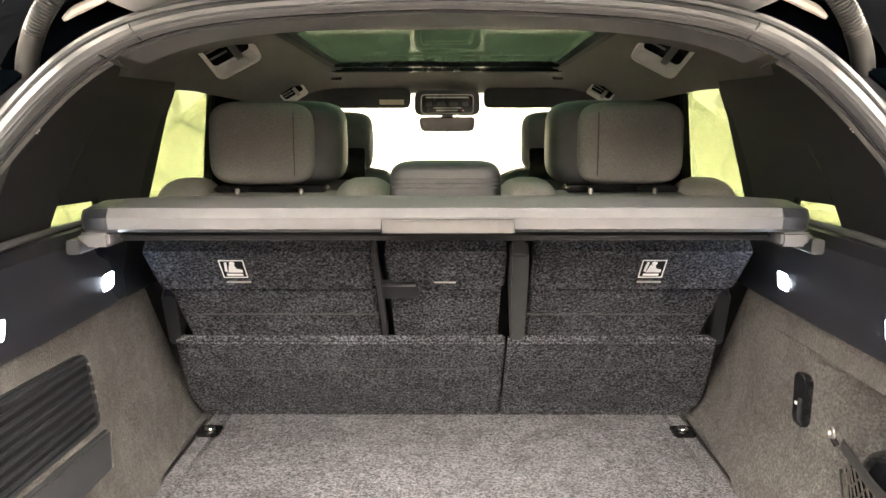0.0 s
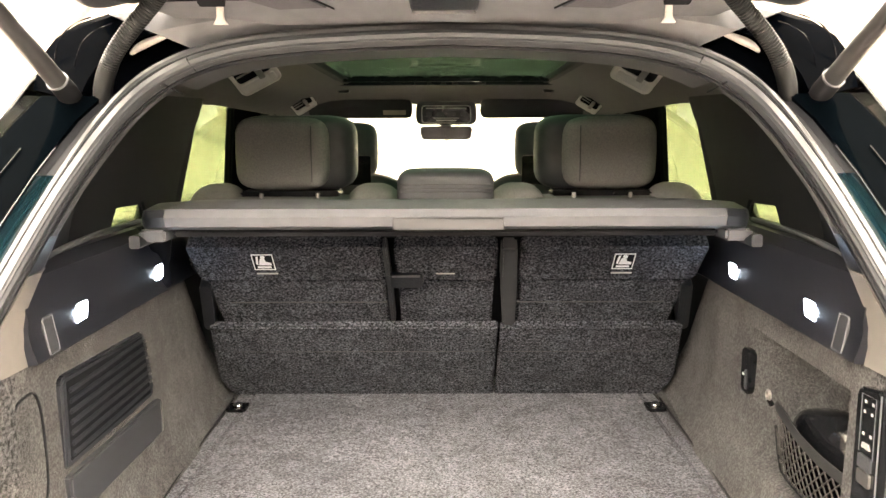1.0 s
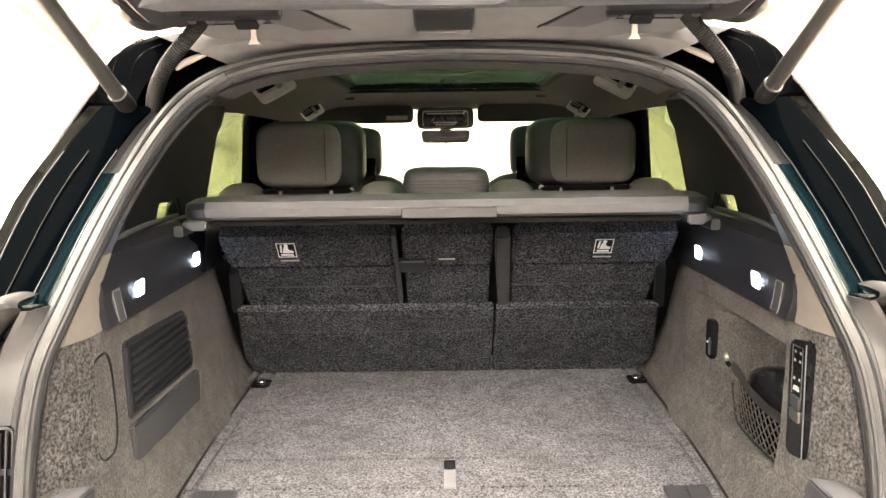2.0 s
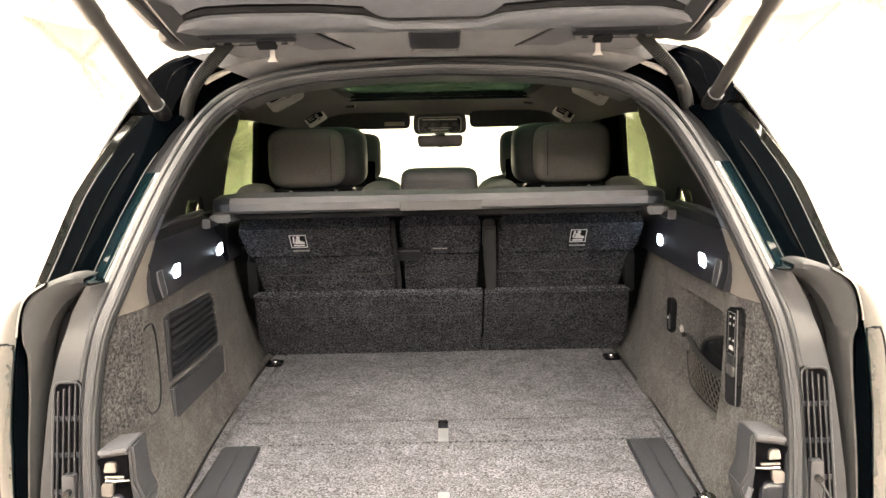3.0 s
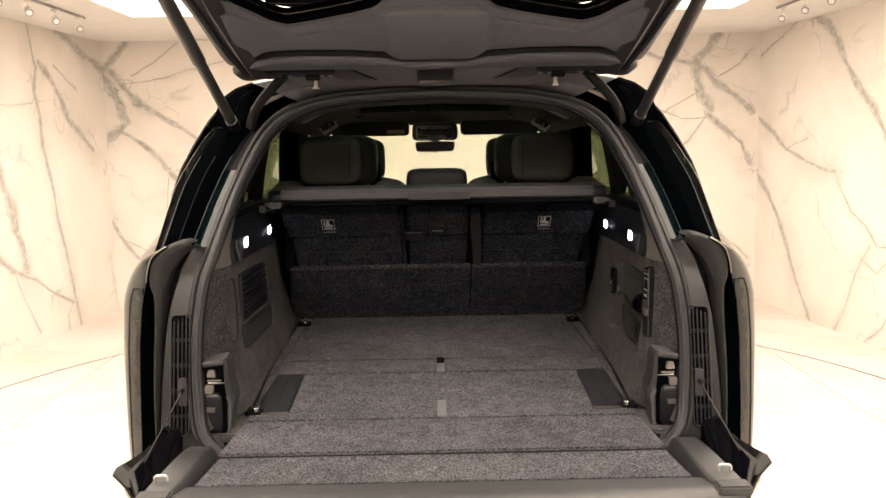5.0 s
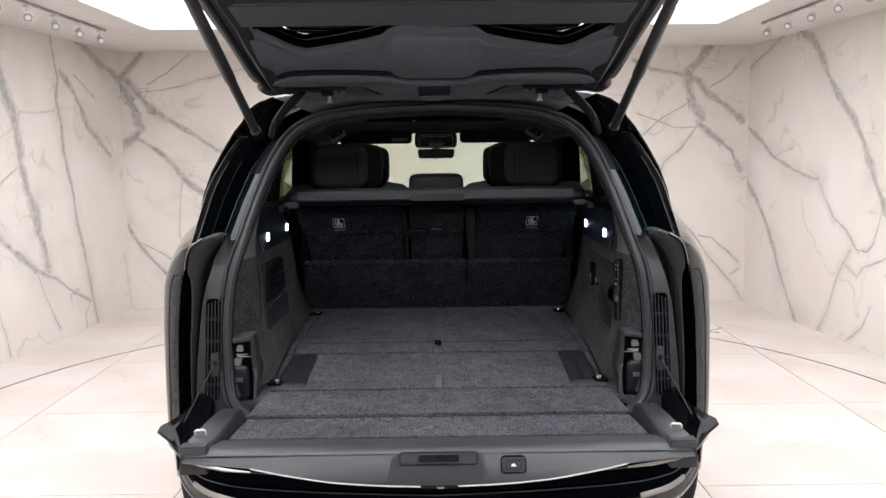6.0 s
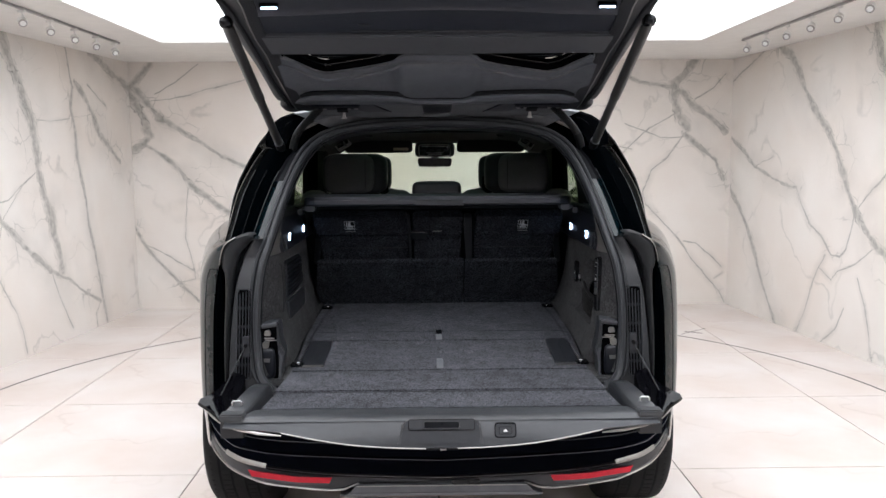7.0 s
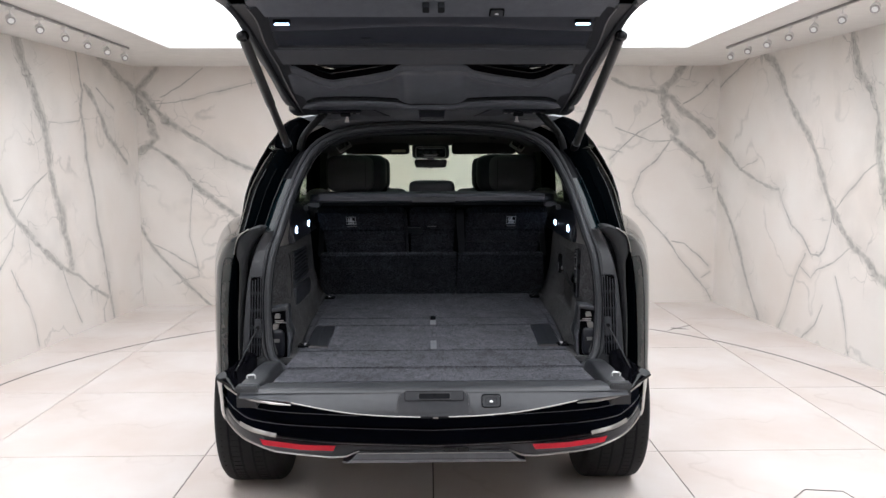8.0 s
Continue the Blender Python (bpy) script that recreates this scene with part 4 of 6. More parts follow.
            for v in (-0.55, -0.2):
                part("louvre", prism(round_poly(-w * 0.8, w * 0.0, d * v, d * (v + 0.09), 0.001), "z", -0.0095, -0.006, 0.0006, at), SATIN, unit, "", True)
            part("switch", prism(round_poly(w * 0.12, w * 0.42, -d * 0.62, d * 0.5, 0.004 * size), "z", -0.012, -0.005, 0.002, at), SATIN, unit, "", True)
        part("coat_hook", box(*sorted((s * 0.36, s * 0.40)), 1.86, 1.88, 1.668, 1.682, 0.003), PLASTIC, car, "", True)


headliner()


def side_pillars(s):
    def trim(name, poly, x0, x1, mat=TRIM_BLACK, label=""):
        part(name, prism(poly, "x", s * x0, s * x1, 0.006), mat, car, label, True)
    trim("pillar_trim", [(-0.2, 1.345), (0.161, 1.352), (0.195, 1.39), (0.26, 1.455), (0.33, 1.5), (0.45, 1.578), (0.49, 1.628), (0.47, 1.645), (0.05, 1.645)], 0.586, 0.598, TRIM_BLACK, "dark lining of the rear pillar")
    trim("pillar_trim", [(0.27, 1.393), (0.42, 1.388), (0.45, 1.335), (0.6, 1.33), (0.635, 1.381), (0.683, 1.441), (0.775, 1.529), (0.835, 1.56), (0.89, 1.612), (0.86, 1.645), (0.56, 1.645), (0.5, 1.579), (0.385, 1.495), (0.3, 1.43)], 0.62, 0.634)
    trim("window_seal", [(0.7, 1.33), (0.8, 1.335), (0.875, 1.43), (0.96, 1.535), (1.09, 1.65), (0.92, 1.66), (0.8, 1.55)], 0.668, 0.682, BLACK)
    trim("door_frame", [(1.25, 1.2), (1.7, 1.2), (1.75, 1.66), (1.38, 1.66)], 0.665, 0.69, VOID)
    trim("b_pillar", [(1.75, 1.2), (1.95, 1.2), (1.95, 1.66), (1.82, 1.66)], 0.63, 0.68, BLACK)
    trim("waist_rail", [(0.4, 1.1), (3.0, 1.1), (3.0, 1.26), (0.4, 1.34)], 0.66, 0.72)


for s in SIDES:
    side_pillars(s)

# ---- car body ----
PLAN_Y = (-0.42, -0.40, -0.38, -0.35, -0.30, -0.2, 0.0, 0.2, 0.45, 0.7, 1.5, 2.6, 3.2, 3.7, 4.1, 4.3)
PLAN_X = (0.722, 0.742, 0.757, 0.772, 0.79, 0.82, 0.87, 0.92, 0.968, 0.99, 0.995, 0.99, 0.985, 0.975, 0.93, 0.86)
REAR_AXLE, FRONT_AXLE, WHEEL_R = 0.70, 3.70, 0.395


PLAN = smooth_path([(x, y, 0) for x, y in zip(PLAN_X, PLAN_Y)], 6)
SHOULDER = smooth_path([(d, z, 0) for z, d in ((0.35, 0.05), (0.5, 0.02), (0.77, 0.0), (1.0, 0.0), (1.1, 0.003), (1.17, 0.008), (1.215, 0.02), (1.25, 0.038), (1.275, 0.062), (1.293, 0.094), (1.305, 0.135), (1.31, 0.19))], 5)


def flank(y, z):
    return lerp(y, [p.y for p in PLAN], [p.x for p in PLAN]) - lerp(z, [p.y for p in SHOULDER], [p.x for p in SHOULDER])


def arch_z(y):
    z = 0.42
    for a in (REAR_AXLE, FRONT_AXLE):
        q = 0.46 ** 2 - (y - a) ** 2
        if q > 0:
            z = max(z, WHEEL_R + math.sqrt(q))
    return z


def body_side(s):
    ys = sorted(set([-0.375, -0.36, -0.34, -0.32, -0.29, -0.25, -0.215, -0.18, -0.135, -0.09, -0.045, 0.0, 0.05, 0.1, 0.15, 0.2] + [REAR_AXLE + 0.46 * math.sin(radians(a)) for a in range(-90, 91, 9)] + [1.3, 1.6, 2.0, 2.4, 2.8, 3.1] + [FRONT_AXLE + 0.46 * math.sin(radians(a)) for a in range(-90, 91, 9)] + [4.25, 4.3]))
    rings = []
    for y in ys:
        z0 = max(arch_z(y), 0.62 if y < 0.24 else 0.0)
        rings.append([(s * flank(y, z0 + (1.31 - z0) * f), y, z0 + (1.31 - z0) * f) for f in (0, 0.15, 0.3, 0.45, 0.6, 0.68, 0.75, 0.81, 0.86, 0.89, 0.92, 0.94, 0.955, 0.967, 0.977, 0.985, 0.992, 0.997, 1.0)])
    part("side_panel", loft(rings, False, thick=0.004), PAINT, car, "gloss black body side with wheel arches", True)
    # greenhouse side
    z = (1.28, 1.30, 1.45, 1.575, 1.66, 1.72)

    def gx(zz, y):
        return lerp(zz, z, (0.75, 0.745, 0.727, 0.668, 0.62, 0.55)) + lerp(y, (-0.25, 0.0, 0.6, 2.2, 3.2), (-0.03, 0.0, 0.03, 0.03, 0.0))

    def strip(name, lo, hi, mat, label="", inset=0.0):
        rows = []
        for i in range(7):
            zz = 1.28 + 0.40 * i / 6
            y0, y1 = (a + (b - a) * i / 6 for a, b in (lo, hi))
            rows.append([(s * (gx(zz, y) - inset), y, zz) for y in (y0, y0 + (y1 - y0) / 3, y0 + (y1 - y0) * 2 / 3, y1)])
        return part(name, loft(rows, False, thick=0.004), mat, car, label, True)
    strip("quarter_panel_glass", (-0.20, 0.08), (0.12, 0.38), PLASTIC_GLOSS, "gloss black blanked quarter glass", 0.002)
    strip("rear_quarter_window", (0.12, 0.38), (0.75, 0.95), GREEN_GLASS, "green tinted rear quarter window", 0.006)
    strip("window_pillar", (0.75, 0.95), (0.85, 1.05), PLASTIC_GLOSS)
    strip("rear_door_window", (0.85, 1.05), (1.78, 1.80), GREEN_GLASS, "green tinted rear door window", 0.006)
    strip("window_pillar", (1.78, 1.80), (1.92, 1.90), PLASTIC_GLOSS)
    strip("front_door_window", (1.92, 1.90), (3.05, 2.35), CLEAR_GLASS, "clear front door window", 0.006)
    strip("a_pillar", (3.05, 2.35), (3.18, 2.48), PAINT)
    part("waist_trim", tube([(s * (gx(1.28, y) + 0.004), y, 1.283) for y in (-0.1, 0.4, 1.0, 2.0, 3.0)], 0.008), PLASTIC_GLOSS, car)
    # rear pillar skin and the water channel beside the seal
    rows_g, rows_p, rows_b, edges = [], [], [], []
    for i in range(-1, 9):
        zz = 1.29 + 0.30 * i / 8
        xs, ysq = lerp(zz, AP_Z, AP_X), lerp(zz, AP_Z, AP_Y)
        yo = -0.20 + 0.233 * i / 8
        xo = gx(zz, yo)
        rows_g.append([(s * (xs + 0.01), ysq + 0.012, zz), (s * (xs + 0.02), ysq + 0.016, zz), (s * (xs + 0.054), ysq + 0.036, zz), (s * (xs + 0.066), ysq + 0.03, zz)])
        a = Vector((xs + 0.066, ysq + 0.03))
        c = Vector((xo, max(yo, a.y + 0.16)))
        mid = Vector((a.x + (xo - a.x) * 0.56, a.y - 0.03))
        rows_p.append([(s * p.x, p.y, zz) for p in (a, a * 0.97 + mid * 0.03 + Vector((0, -0.006)), a * 0.5 + mid * 0.5 + Vector((0.0, -0.006)), mid)])
        out = mid.x * 0.65 + c.x * 0.35
        rows_b.append([(s * p.x, p.y, zz) for p in (mid + Vector((0, 0.002)), mid + Vector((0.003, 0.008)), Vector((out - 0.004, mid.y - 0.012)), Vector((out, mid.y - 0.004)), c)])
        edges.append(((s * a.x, a.y - 0.006, zz), (s * mid.x, mid.y - 0.001, zz)))
    part("water_channel", loft(rows_g[1:7], False, thick=0.003), CHANNEL_PAINT, car, "dark teal painted channel beside the seal", True)
    part("channel_end", loft(rows_g[6:], False, thick=0.003), BLACK, car, "", True)
    part("rear_pillar", loft(rows_p, False, thick=0.004), NAVY, car, "gloss black rear pillar skin", True)
    part("pillar_flank", loft(rows_b, False, thick=0.004), GLAZING, car, "black glazing edge behind the rear pillar", True)
    part("pillar_edge", tube([e[0] for e in edges[:8]], 0.0008, 6), PLASTIC_GREY, car, "", True)
    # this middle rod is no edge; added for a soft streak of reflected light
    part("pillar_edge", tube([[(p + q) / 2 - (0.007 if k == 1 else 0.0) for k, (p, q) in enumerate(zip(*e))] for e in edges[:8]], 0.0012, 6), BLACK_PAINT, car, "", True)
    part("pillar_edge", tube([e[1] for e in edges[:8]], 0.001, 6), PLASTIC_GREY, car, "", True)
    # vent panel, rubber gutter that arches over from the pillar, tail lamp
    GZ = (0.80, 0.92, 1.0, 1.137, 1.213, 1.247, 1.279, 1.303)
    vent, chan, lampb, corner, lens = [], [], [], [], []
    for k in range(21):
        zz = 0.80 + 0.50 * k / 20
        xs, ysq = lerp(zz, AP_Z, AP_X) + 0.008, lerp(zz, AP_Z, AP_Y)
        ysq = max(ysq, lerp(zz, (0.84, 0.97), (-0.475, -0.45)))
        xv = lerp(zz, (0.8, 0.966, 1.123, 1.184, 1.25, 1.285, 1.3), (0.665, 0.662, 0.651, 0.64, 0.621, 0.601, 0.592))
        yv = min(ysq, -0.38)
        vent.append([(s * xs, ysq + 0.014, zz), (s * (xs + 0.012), ysq + 0.01, zz), (s * (xv - 0.012), yv + 0.006, zz), (s * (xv - 0.003), yv + 0.004, zz), (s * xv, yv + 0.012, zz), (s * (xv + 0.002), yv + 0.06, zz)])
    part("vent_panel", loft(vent, False, thick=0.003), VENT_GREY, car, "grey plastic panel beside the boot seal", True)
    run_o = smooth_path([(x, y, z) for x, y, z in ((0.592, -0.376, 1.314), (0.606, -0.39, 1.32), (0.631, -0.40, 1.316), (0.656, -0.41, 1.301), (0.676, -0.412, 1.277), (0.684, -0.415, 1.246), (0.684, -0.418, 1.216), (0.675, -0.422, 1.19), (0.675, -0.428, 1.123), (0.679, -0.44, 1.02), (0.68, -0.448, 0.93), (0.68, -0.452, 0.8))], 4)
    run_i = smooth_path([(x, y, z) for x, y, z in ((0.585, -0.37, 1.298), (0.59, -0.38, 1.297), (0.61, -0.39, 1.285), (0.626, -0.40, 1.266), (0.638, -0.405, 1.246), (0.645, -0.41, 1.226), (0.65, -0.414, 1.208), (0.653, -0.42, 1.185), (0.658, -0.426, 1.123), (0.664, -0.438, 1.02), (0.667, -0.446, 0.93), (0.668, -0.452, 0.8))], 4)
    for o, q in zip(run_o, run_i):
        m = (o + q) / 2
        chan.append([(s * q.x, q.y + 0.05, q.z), (s * q.x, q.y + 0.006, q.z), (s * (q.x * 0.8 + o.x * 0.2), q.y - 0.004, q.z * 0.8 + o.z * 0.2), (s * m.x, m.y - 0.008, m.z), (s * (q.x * 0.2 + o.x * 0.8), o.y - 0.004, q.z * 0.2 + o.z * 0.8), (s * o.x, o.y + 0.006, o.z), (s * o.x, o.y + 0.06, o.z)])
    part("channel", loft(chan, False, thick=0.002), GUTTER, car, "grey rubber gutter arching over to the tail lamp", True)
    part("gutter_back", loft([[(s * x, -0.345, z), (s * (x + 0.09), -0.35, z)] for x, z in ((0.61, 0.8), (0.61, 1.137), (0.6, 1.23), (0.585, 1.3))], False, thick=0.003), BLACK, car)
    for k in range(33):
        zz = 0.78 + 0.53 * k / 32
        xin = lerp(zz, (0.78, 0.897, 0.967, 1.072, 1.165, 1.224, 1.252, 1.282, 1.297, 1.31), (0.726, 0.723, 0.72, 0.715, 0.704, 0.693, 0.688, 0.678, 0.66, 0.64))
        xo = max(flank(-0.33, min(zz, 1.309)), xin + 0.008)
        w = xo - xin
        arc = [(xin + w * math.sin(radians(a)), -0.412 + 0.082 * (1 - math.cos(radians(a)))) for a in (0, 12, 25, 38, 52, 65, 78, 90)]
        corner.append([(s * (xin - 0.001), -0.37, zz)] + [(s * x, y, zz) for x, y in arc])
        if zz < 1.226:
            lampb.append([(s * 0.678, -0.36, zz), (s * 0.687, -0.405, zz), (s * (xin - 0.004), -0.412, zz), (s * (xin - 0.002), -0.38, zz)])
            f = math.sqrt(max(0.0, 1 - ((zz - 1.185) / 0.041) ** 2)) if zz > 1.185 else 1.0
            a0, a1 = 13 - 13 * f + 1, 13 + 14 * f
            lens.append([(s * (xin + (w + 0.0025) * math.sin(radians(a))), -0.415 + 0.082 * (1 - math.cos(radians(a))), zz) for a in (a0, a0 * 0.75 + a1 * 0.25, (a0 + a1) / 2, a0 * 0.25 + a1 * 0.75, a1)])
    part("quarter_corner", loft(corner, False, thick=0.002), PAINT, car, "gloss black rear corner of the body", True)
    # satin rod stands in for the white highlight along the body's edge
    part("corner_seam_glint", tube(smooth_path([(s * x, -0.412, z) for x, z in ((0.64, 1.311), (0.662, 1.298), (0.678, 1.282), (0.688, 1.252), (0.693, 1.224))], 3), 0.0016, 6), SATIN, car, "", True)
    lamp = part("tail_lamp", loft(lampb, False, thick=0.003), NAVY, car, "tall slim smoked tail lamp", True)
    part("lens", loft(lens, False, thick=0.003), LENS_SMOKE, lamp, "", True)
    part("lens_seam", tube([r[-1] for r in lens] + [r[2] for r in lens[-1:]], 0.0018, 6), BLACK, lamp, "", True)
    lean = Matrix(((1, 0, 0, 0), (0, 1, 0.21, -0.21 * 0.97), (0, 0, 1, 0), (0, 0, 0, 1)))
    # flat black face paints the shade behind the outlet's bars
    grille = part("vent_grille", prism(round_poly(*sorted((s * 0.594, s * 0.639)), 0.87, 1.146, (0.006, 0.014, 0.018, 0.006) if s > 0 else (0.014, 0.006, 0.006, 0.018)), "y", -0.4465, -0.425, 0, lean), VOID, car, "black slatted air outlet")
    part("grille_rim", tube([lean @ Vector((x, -0.4475, z)) for x, z in round_poly(*sorted((s * 0.594, s * 0.639)), 0.87, 1.146, 0.012, 4)], 0.0022, 6, True), PLASTIC_GREY, grille, "", True)
    for i in range(4):
        x = s * (0.602 + 0.0095 * i)
        part("bar", box(x - 0.0012, x + 0.0012, -0.4515, -0.4475, 0.873 + 0.003 * i, 1.143 - 0.004 * i, 0, lean), PLASTIC, grille)
    for i in range(4):
        part("bar", box(*sorted((s * 0.596, s * 0.636)), -0.4485, -0.446, 0.91 + 0.058 * i, 0.9175 + 0.058 * i, 0, lean), PLASTIC_DARK, grille)
    rows = [[(s * (lerp(z, AP_Z, AP_X) - 0.004), lerp(z, AP_Z, AP_Y) + 0.03, z), (s * (lerp(z, AP_Z, AP_X) + 0.035), lerp(z, AP_Z, AP_Y) + 0.03, z)] for z in (0.82, 0.88, 0.97, 1.09, 1.21, 1.29, 1.35)]
    part("seal_backing", loft(rows, False, thick=0.002), BLACK, car)


for s in SIDES:
    body_side(s)


def roof():
    rows = []
    for y, z, w in ((0.125, 1.742, 0.585), (0.2, 1.765, 0.61), (0.45, 1.771, 0.635), (1.2, 1.76, 0.65), (1.8, 1.745, 0.645), (2.3, 1.722, 0.62), (2.45, 1.712, 0.60)):
        rows.append([(x * w, y, z - lerp(abs(x), (0, 0.5, 0.8, 0.92, 1.0), (0, 0.008, 0.03, 0.055, 0.095))) for x in (-1, -0.92, -0.8, -0.62, 0.62, 0.8, 0.92, 1)])
    b = bmesh.new()
    grid = [[b.verts.new(p) for p in r] for r in rows]
    for i in range(len(rows) - 1):
        for j in range(7):
            if not (j == 3 and 2 <= i < 5):
                b.faces.new((grid[i][j], grid[i][j + 1], grid[i + 1][j + 1], grid[i + 1][j]))
    bmesh.ops.recalc_face_normals(b, faces=b.faces)
    bmesh.ops.solidify(b, geom=list(b.faces), thickness=0.006)
    part("roof", b, PAINT, car, "gloss black roof with a glass panel", True)
    ring = [p for p in aperture(0.022, 0.014, 0.018) if p.z > 1.555]
    rows = []
    for p in ring:
        f = abs(p.x) / 0.52
        zo = lerp(abs(p.x), (0.0, 0.29, 0.38, 0.42, 0.45, 0.47, 0.49, 0.51, 0.53), (1.752, 1.745, 1.722, 1.705, 1.682, 1.65, 1.605, 1.55, 1.5))
        xo = math.copysign(lerp(abs(p.x), (0, 0.29, 0.38, 0.42, 0.45, 0.47, 0.49, 0.51, 0.53), (0.0, 0.37, 0.52, 0.567, 0.597, 0.615, 0.615, 0.595, 0.57)), p.x)
        o, q = Vector((xo, p.y + 0.03, zo)), Vector(p)
        k = lerp(p.z, (1.57, 1.66), (0.0, 1.0))
        rows.append([q + Vector((0, 0.01, 0)), q * 0.92 + o * 0.08 + Vector((0, 0.03, 0)), q * 0.6 + o * 0.4 + Vector((0, 0.035, 0)), q * 0.55 + o * 0.45 + Vector((0, 0.014 - 0.026 * k, 0)), q * 0.1 + o * 0.9 + Vector((0, 0.012 - 0.03 * k, 0)), o + Vector((0, 0.0, 0)), o + Vector((-0.02 * f * (1 if p.x > 0 else -1), 0.15, 0.0))])
    mids = [r for r in rows if abs(r[0].x) < 0.40]
    part("header_panel", loft([[p + Vector((0, -0.009, 0.0)) for p in (r[1], r[3], r[4], r[5])] for r in mids], False, thick=0.002), BEAM_GREY, car, "grey plastic header between the seal and the tailgate hinges", True)
    for side in SIDES:
        # pale strip paints the white reflection between hose and seal
        seam = smooth_path([(side * x, y, z) for x, y, z in ((0.432, 0.05, 1.684), (0.455, 0.05, 1.677), (0.474, 0.048, 1.668), (0.487, 0.042, 1.656))], 4)
        part("gutter_gleam", tube(seam, [0.002 + 0.005 * math.sin(math.pi * (i + 0.5) / len(seam)) for i in range(len(seam))], 8), RAIL_GREY, car, "pale strip for the white gleam in the gutter", True)
        # made-up thin rods that give the black corner its wavy highlights
        for dx, dz, r in ((0.0, 0.0, 0.0014), (-0.03, -0.01, 0.001)):
            glint_path = smooth_path([(side * (x + dx), y, z + dz) for x, y, z in ((0.53, 0.008, 1.708), (0.556, 0.004, 1.697), (0.578, 0.004, 1.676), (0.59, 0.008, 1.645), (0.597, 0.014, 1.61))], 4)
            part("corner_glint_rod", tube(glint_path, [r * (0.6 + 0.4 * math.sin(1.3 * i)) for i in range(len(glint_path))], 6), BLACK_PAINT, car, "thin black rod added to catch glints at the gutter corner", True)
    part("roof_end", loft(rows, False, thick=0.003), DEEP_BLACK, car, "black gutter and hinge corner at the rear edge of the roof", True)
    # windscreen, bonnet, dashboard and front
    part("windscreen", loft([[(x * w, y + 0.1 * (1 - x * x), z) for x in (-1, -0.6, 0, 0.6, 1)] for y, z, w in ((2.35, 1.72, 0.58), (2.75, 1.48, 0.66), (3.1, 1.26, 0.72))], False, thick=0.005), CLEAR_GLASS, car, "clear laminated windscreen", True)
    part("dashboard", box(-0.7, 0.7, 2.65, 3.1, 0.9, 1.17, 0.05), LEATHER, car, "dark leather dashboard", True)
    part("bonnet", loft([[(x * w, y, z - 0.05 * x * x) for x in (-1, -0.7, -0.3, 0.3, 0.7, 1)] for y, z, w in ((3.1, 1.25, 0.82), (3.6, 1.23, 0.85), (4.1, 1.16, 0.85), (4.3, 1.08, 0.82))], False, thick=0.006), PAINT, car, "gloss black bonnet", True)
    part("front_bumper", loft([[(x, lerp(abs(x), (0, 0.6, 0.86), (y, y - 0.04, y - 0.2)), z) for x in (-0.86, -0.6, -0.3, 0, 0.3, 0.6, 0.86)] for y, z in ((4.3, 1.08), (4.42, 0.95), (4.45, 0.7), (4.42, 0.45), (4.35, 0.35))], False, thick=0.01), BLACK_PAINT, car, "gloss black front end", True)
    part("underbody", box(-0.62, 0.62, 0.55, 4.2, 0.32, 0.4, 0.02), BLACK, car)
    part("cabin_floor", box(-0.72, 0.72, 0.8, 3.0, 0.5, 0.54), BLACK, car)


roof()


def wheel(x, y):
    w = new("wheel")
    w.parent = car
    w.location = (x, y, WHEEL_R)
    s = 1 if x > 0 else -1
    prof = [(-0.14, 0.27), (-0.148, 0.33), (-0.14, 0.37), (-0.125, 0.388), (-0.1, 0.395), (0.1, 0.395), (0.125, 0.388), (0.14, 0.37), (0.148, 0.33), (0.14, 0.27)]
    rings = []
    for i in range(64):
        a = 2 * math.pi * i / 64
        rings.append([(u, r * math.cos(a), r * math.sin(a)) for u, r in prof])
    tyre = part("tyre", loft(rings, True, False, loop=True), TYRE, w, "wide black tyre with grooved tread", True)
    for u in (-0.075, -0.027, 0.027, 0.075):
        g = [[(u + du, r * math.cos(a), r * math.sin(a)) for du, r in ((-0.005, 0.39), (-0.005, 0.3965), (0.005, 0.3965), (0.005, 0.39))] for a in (2 * math.pi * i / 48 for i in range(48))]
        part("tread_groove", loft(g, True, False, loop=True), BLACK, tyre)
    b = bmesh.new()
    for k in range(80):
        a = 2 * math.pi * k / 80
        for u0, u1, skew in ((-0.112, -0.083, 0.3), (-0.066, -0.034, -0.2), (0.034, 0.066, 0.2), (0.083, 0.112, -0.3)):
            rr = 0.3955 if abs(u0 + u1) < 0.12 else 0.3935
            box(u0, u1, rr - 0.012, rr + 0.0005, -0.0013, 0.0013, m=Matrix.Rotation(a, 4, "X") @ Matrix.Rotation(skew * 0.04, 4, "Y"), bm=b)
    if y == REAR_AXLE:
        tagged(part("tread_pattern", b, BLACK, tyre, "fine cross cuts of the tread"), kind="stuff")
    else:
        b.free()
    rim = [[(s * u, r * math.cos(a), r * math.sin(a)) for u, r in ((0.1, 0.285), (0.13, 0.28), (0.11, 0.25), (0.0, 0.25))] for a in (2 * math.pi * i / 48 for i in range(48))]
    hub = part("rim", loft(rim, False, False, loop=True), PLASTIC_GLOSS, w, "gloss black alloy rim", True)
    part("hub", tube([(s * 0.02, 0, 0), (s * 0.11, 0, 0)], 0.07, 20), PLASTIC_GLOSS, w, "", True)
    for k in range(10):
        a = 2 * math.pi * k / 10
        part("spoke", tube([(s * 0.09, 0.05 * math.cos(a), 0.05 * math.sin(a)), (s * 0.11, 0.265 * math.cos(a), 0.265 * math.sin(a))], 0.016, 6), PLASTIC_GLOSS, hub)


for y in (REAR_AXLE, FRONT_AXLE):
    for s in SIDES:
        wheel(s * 0.838, y)

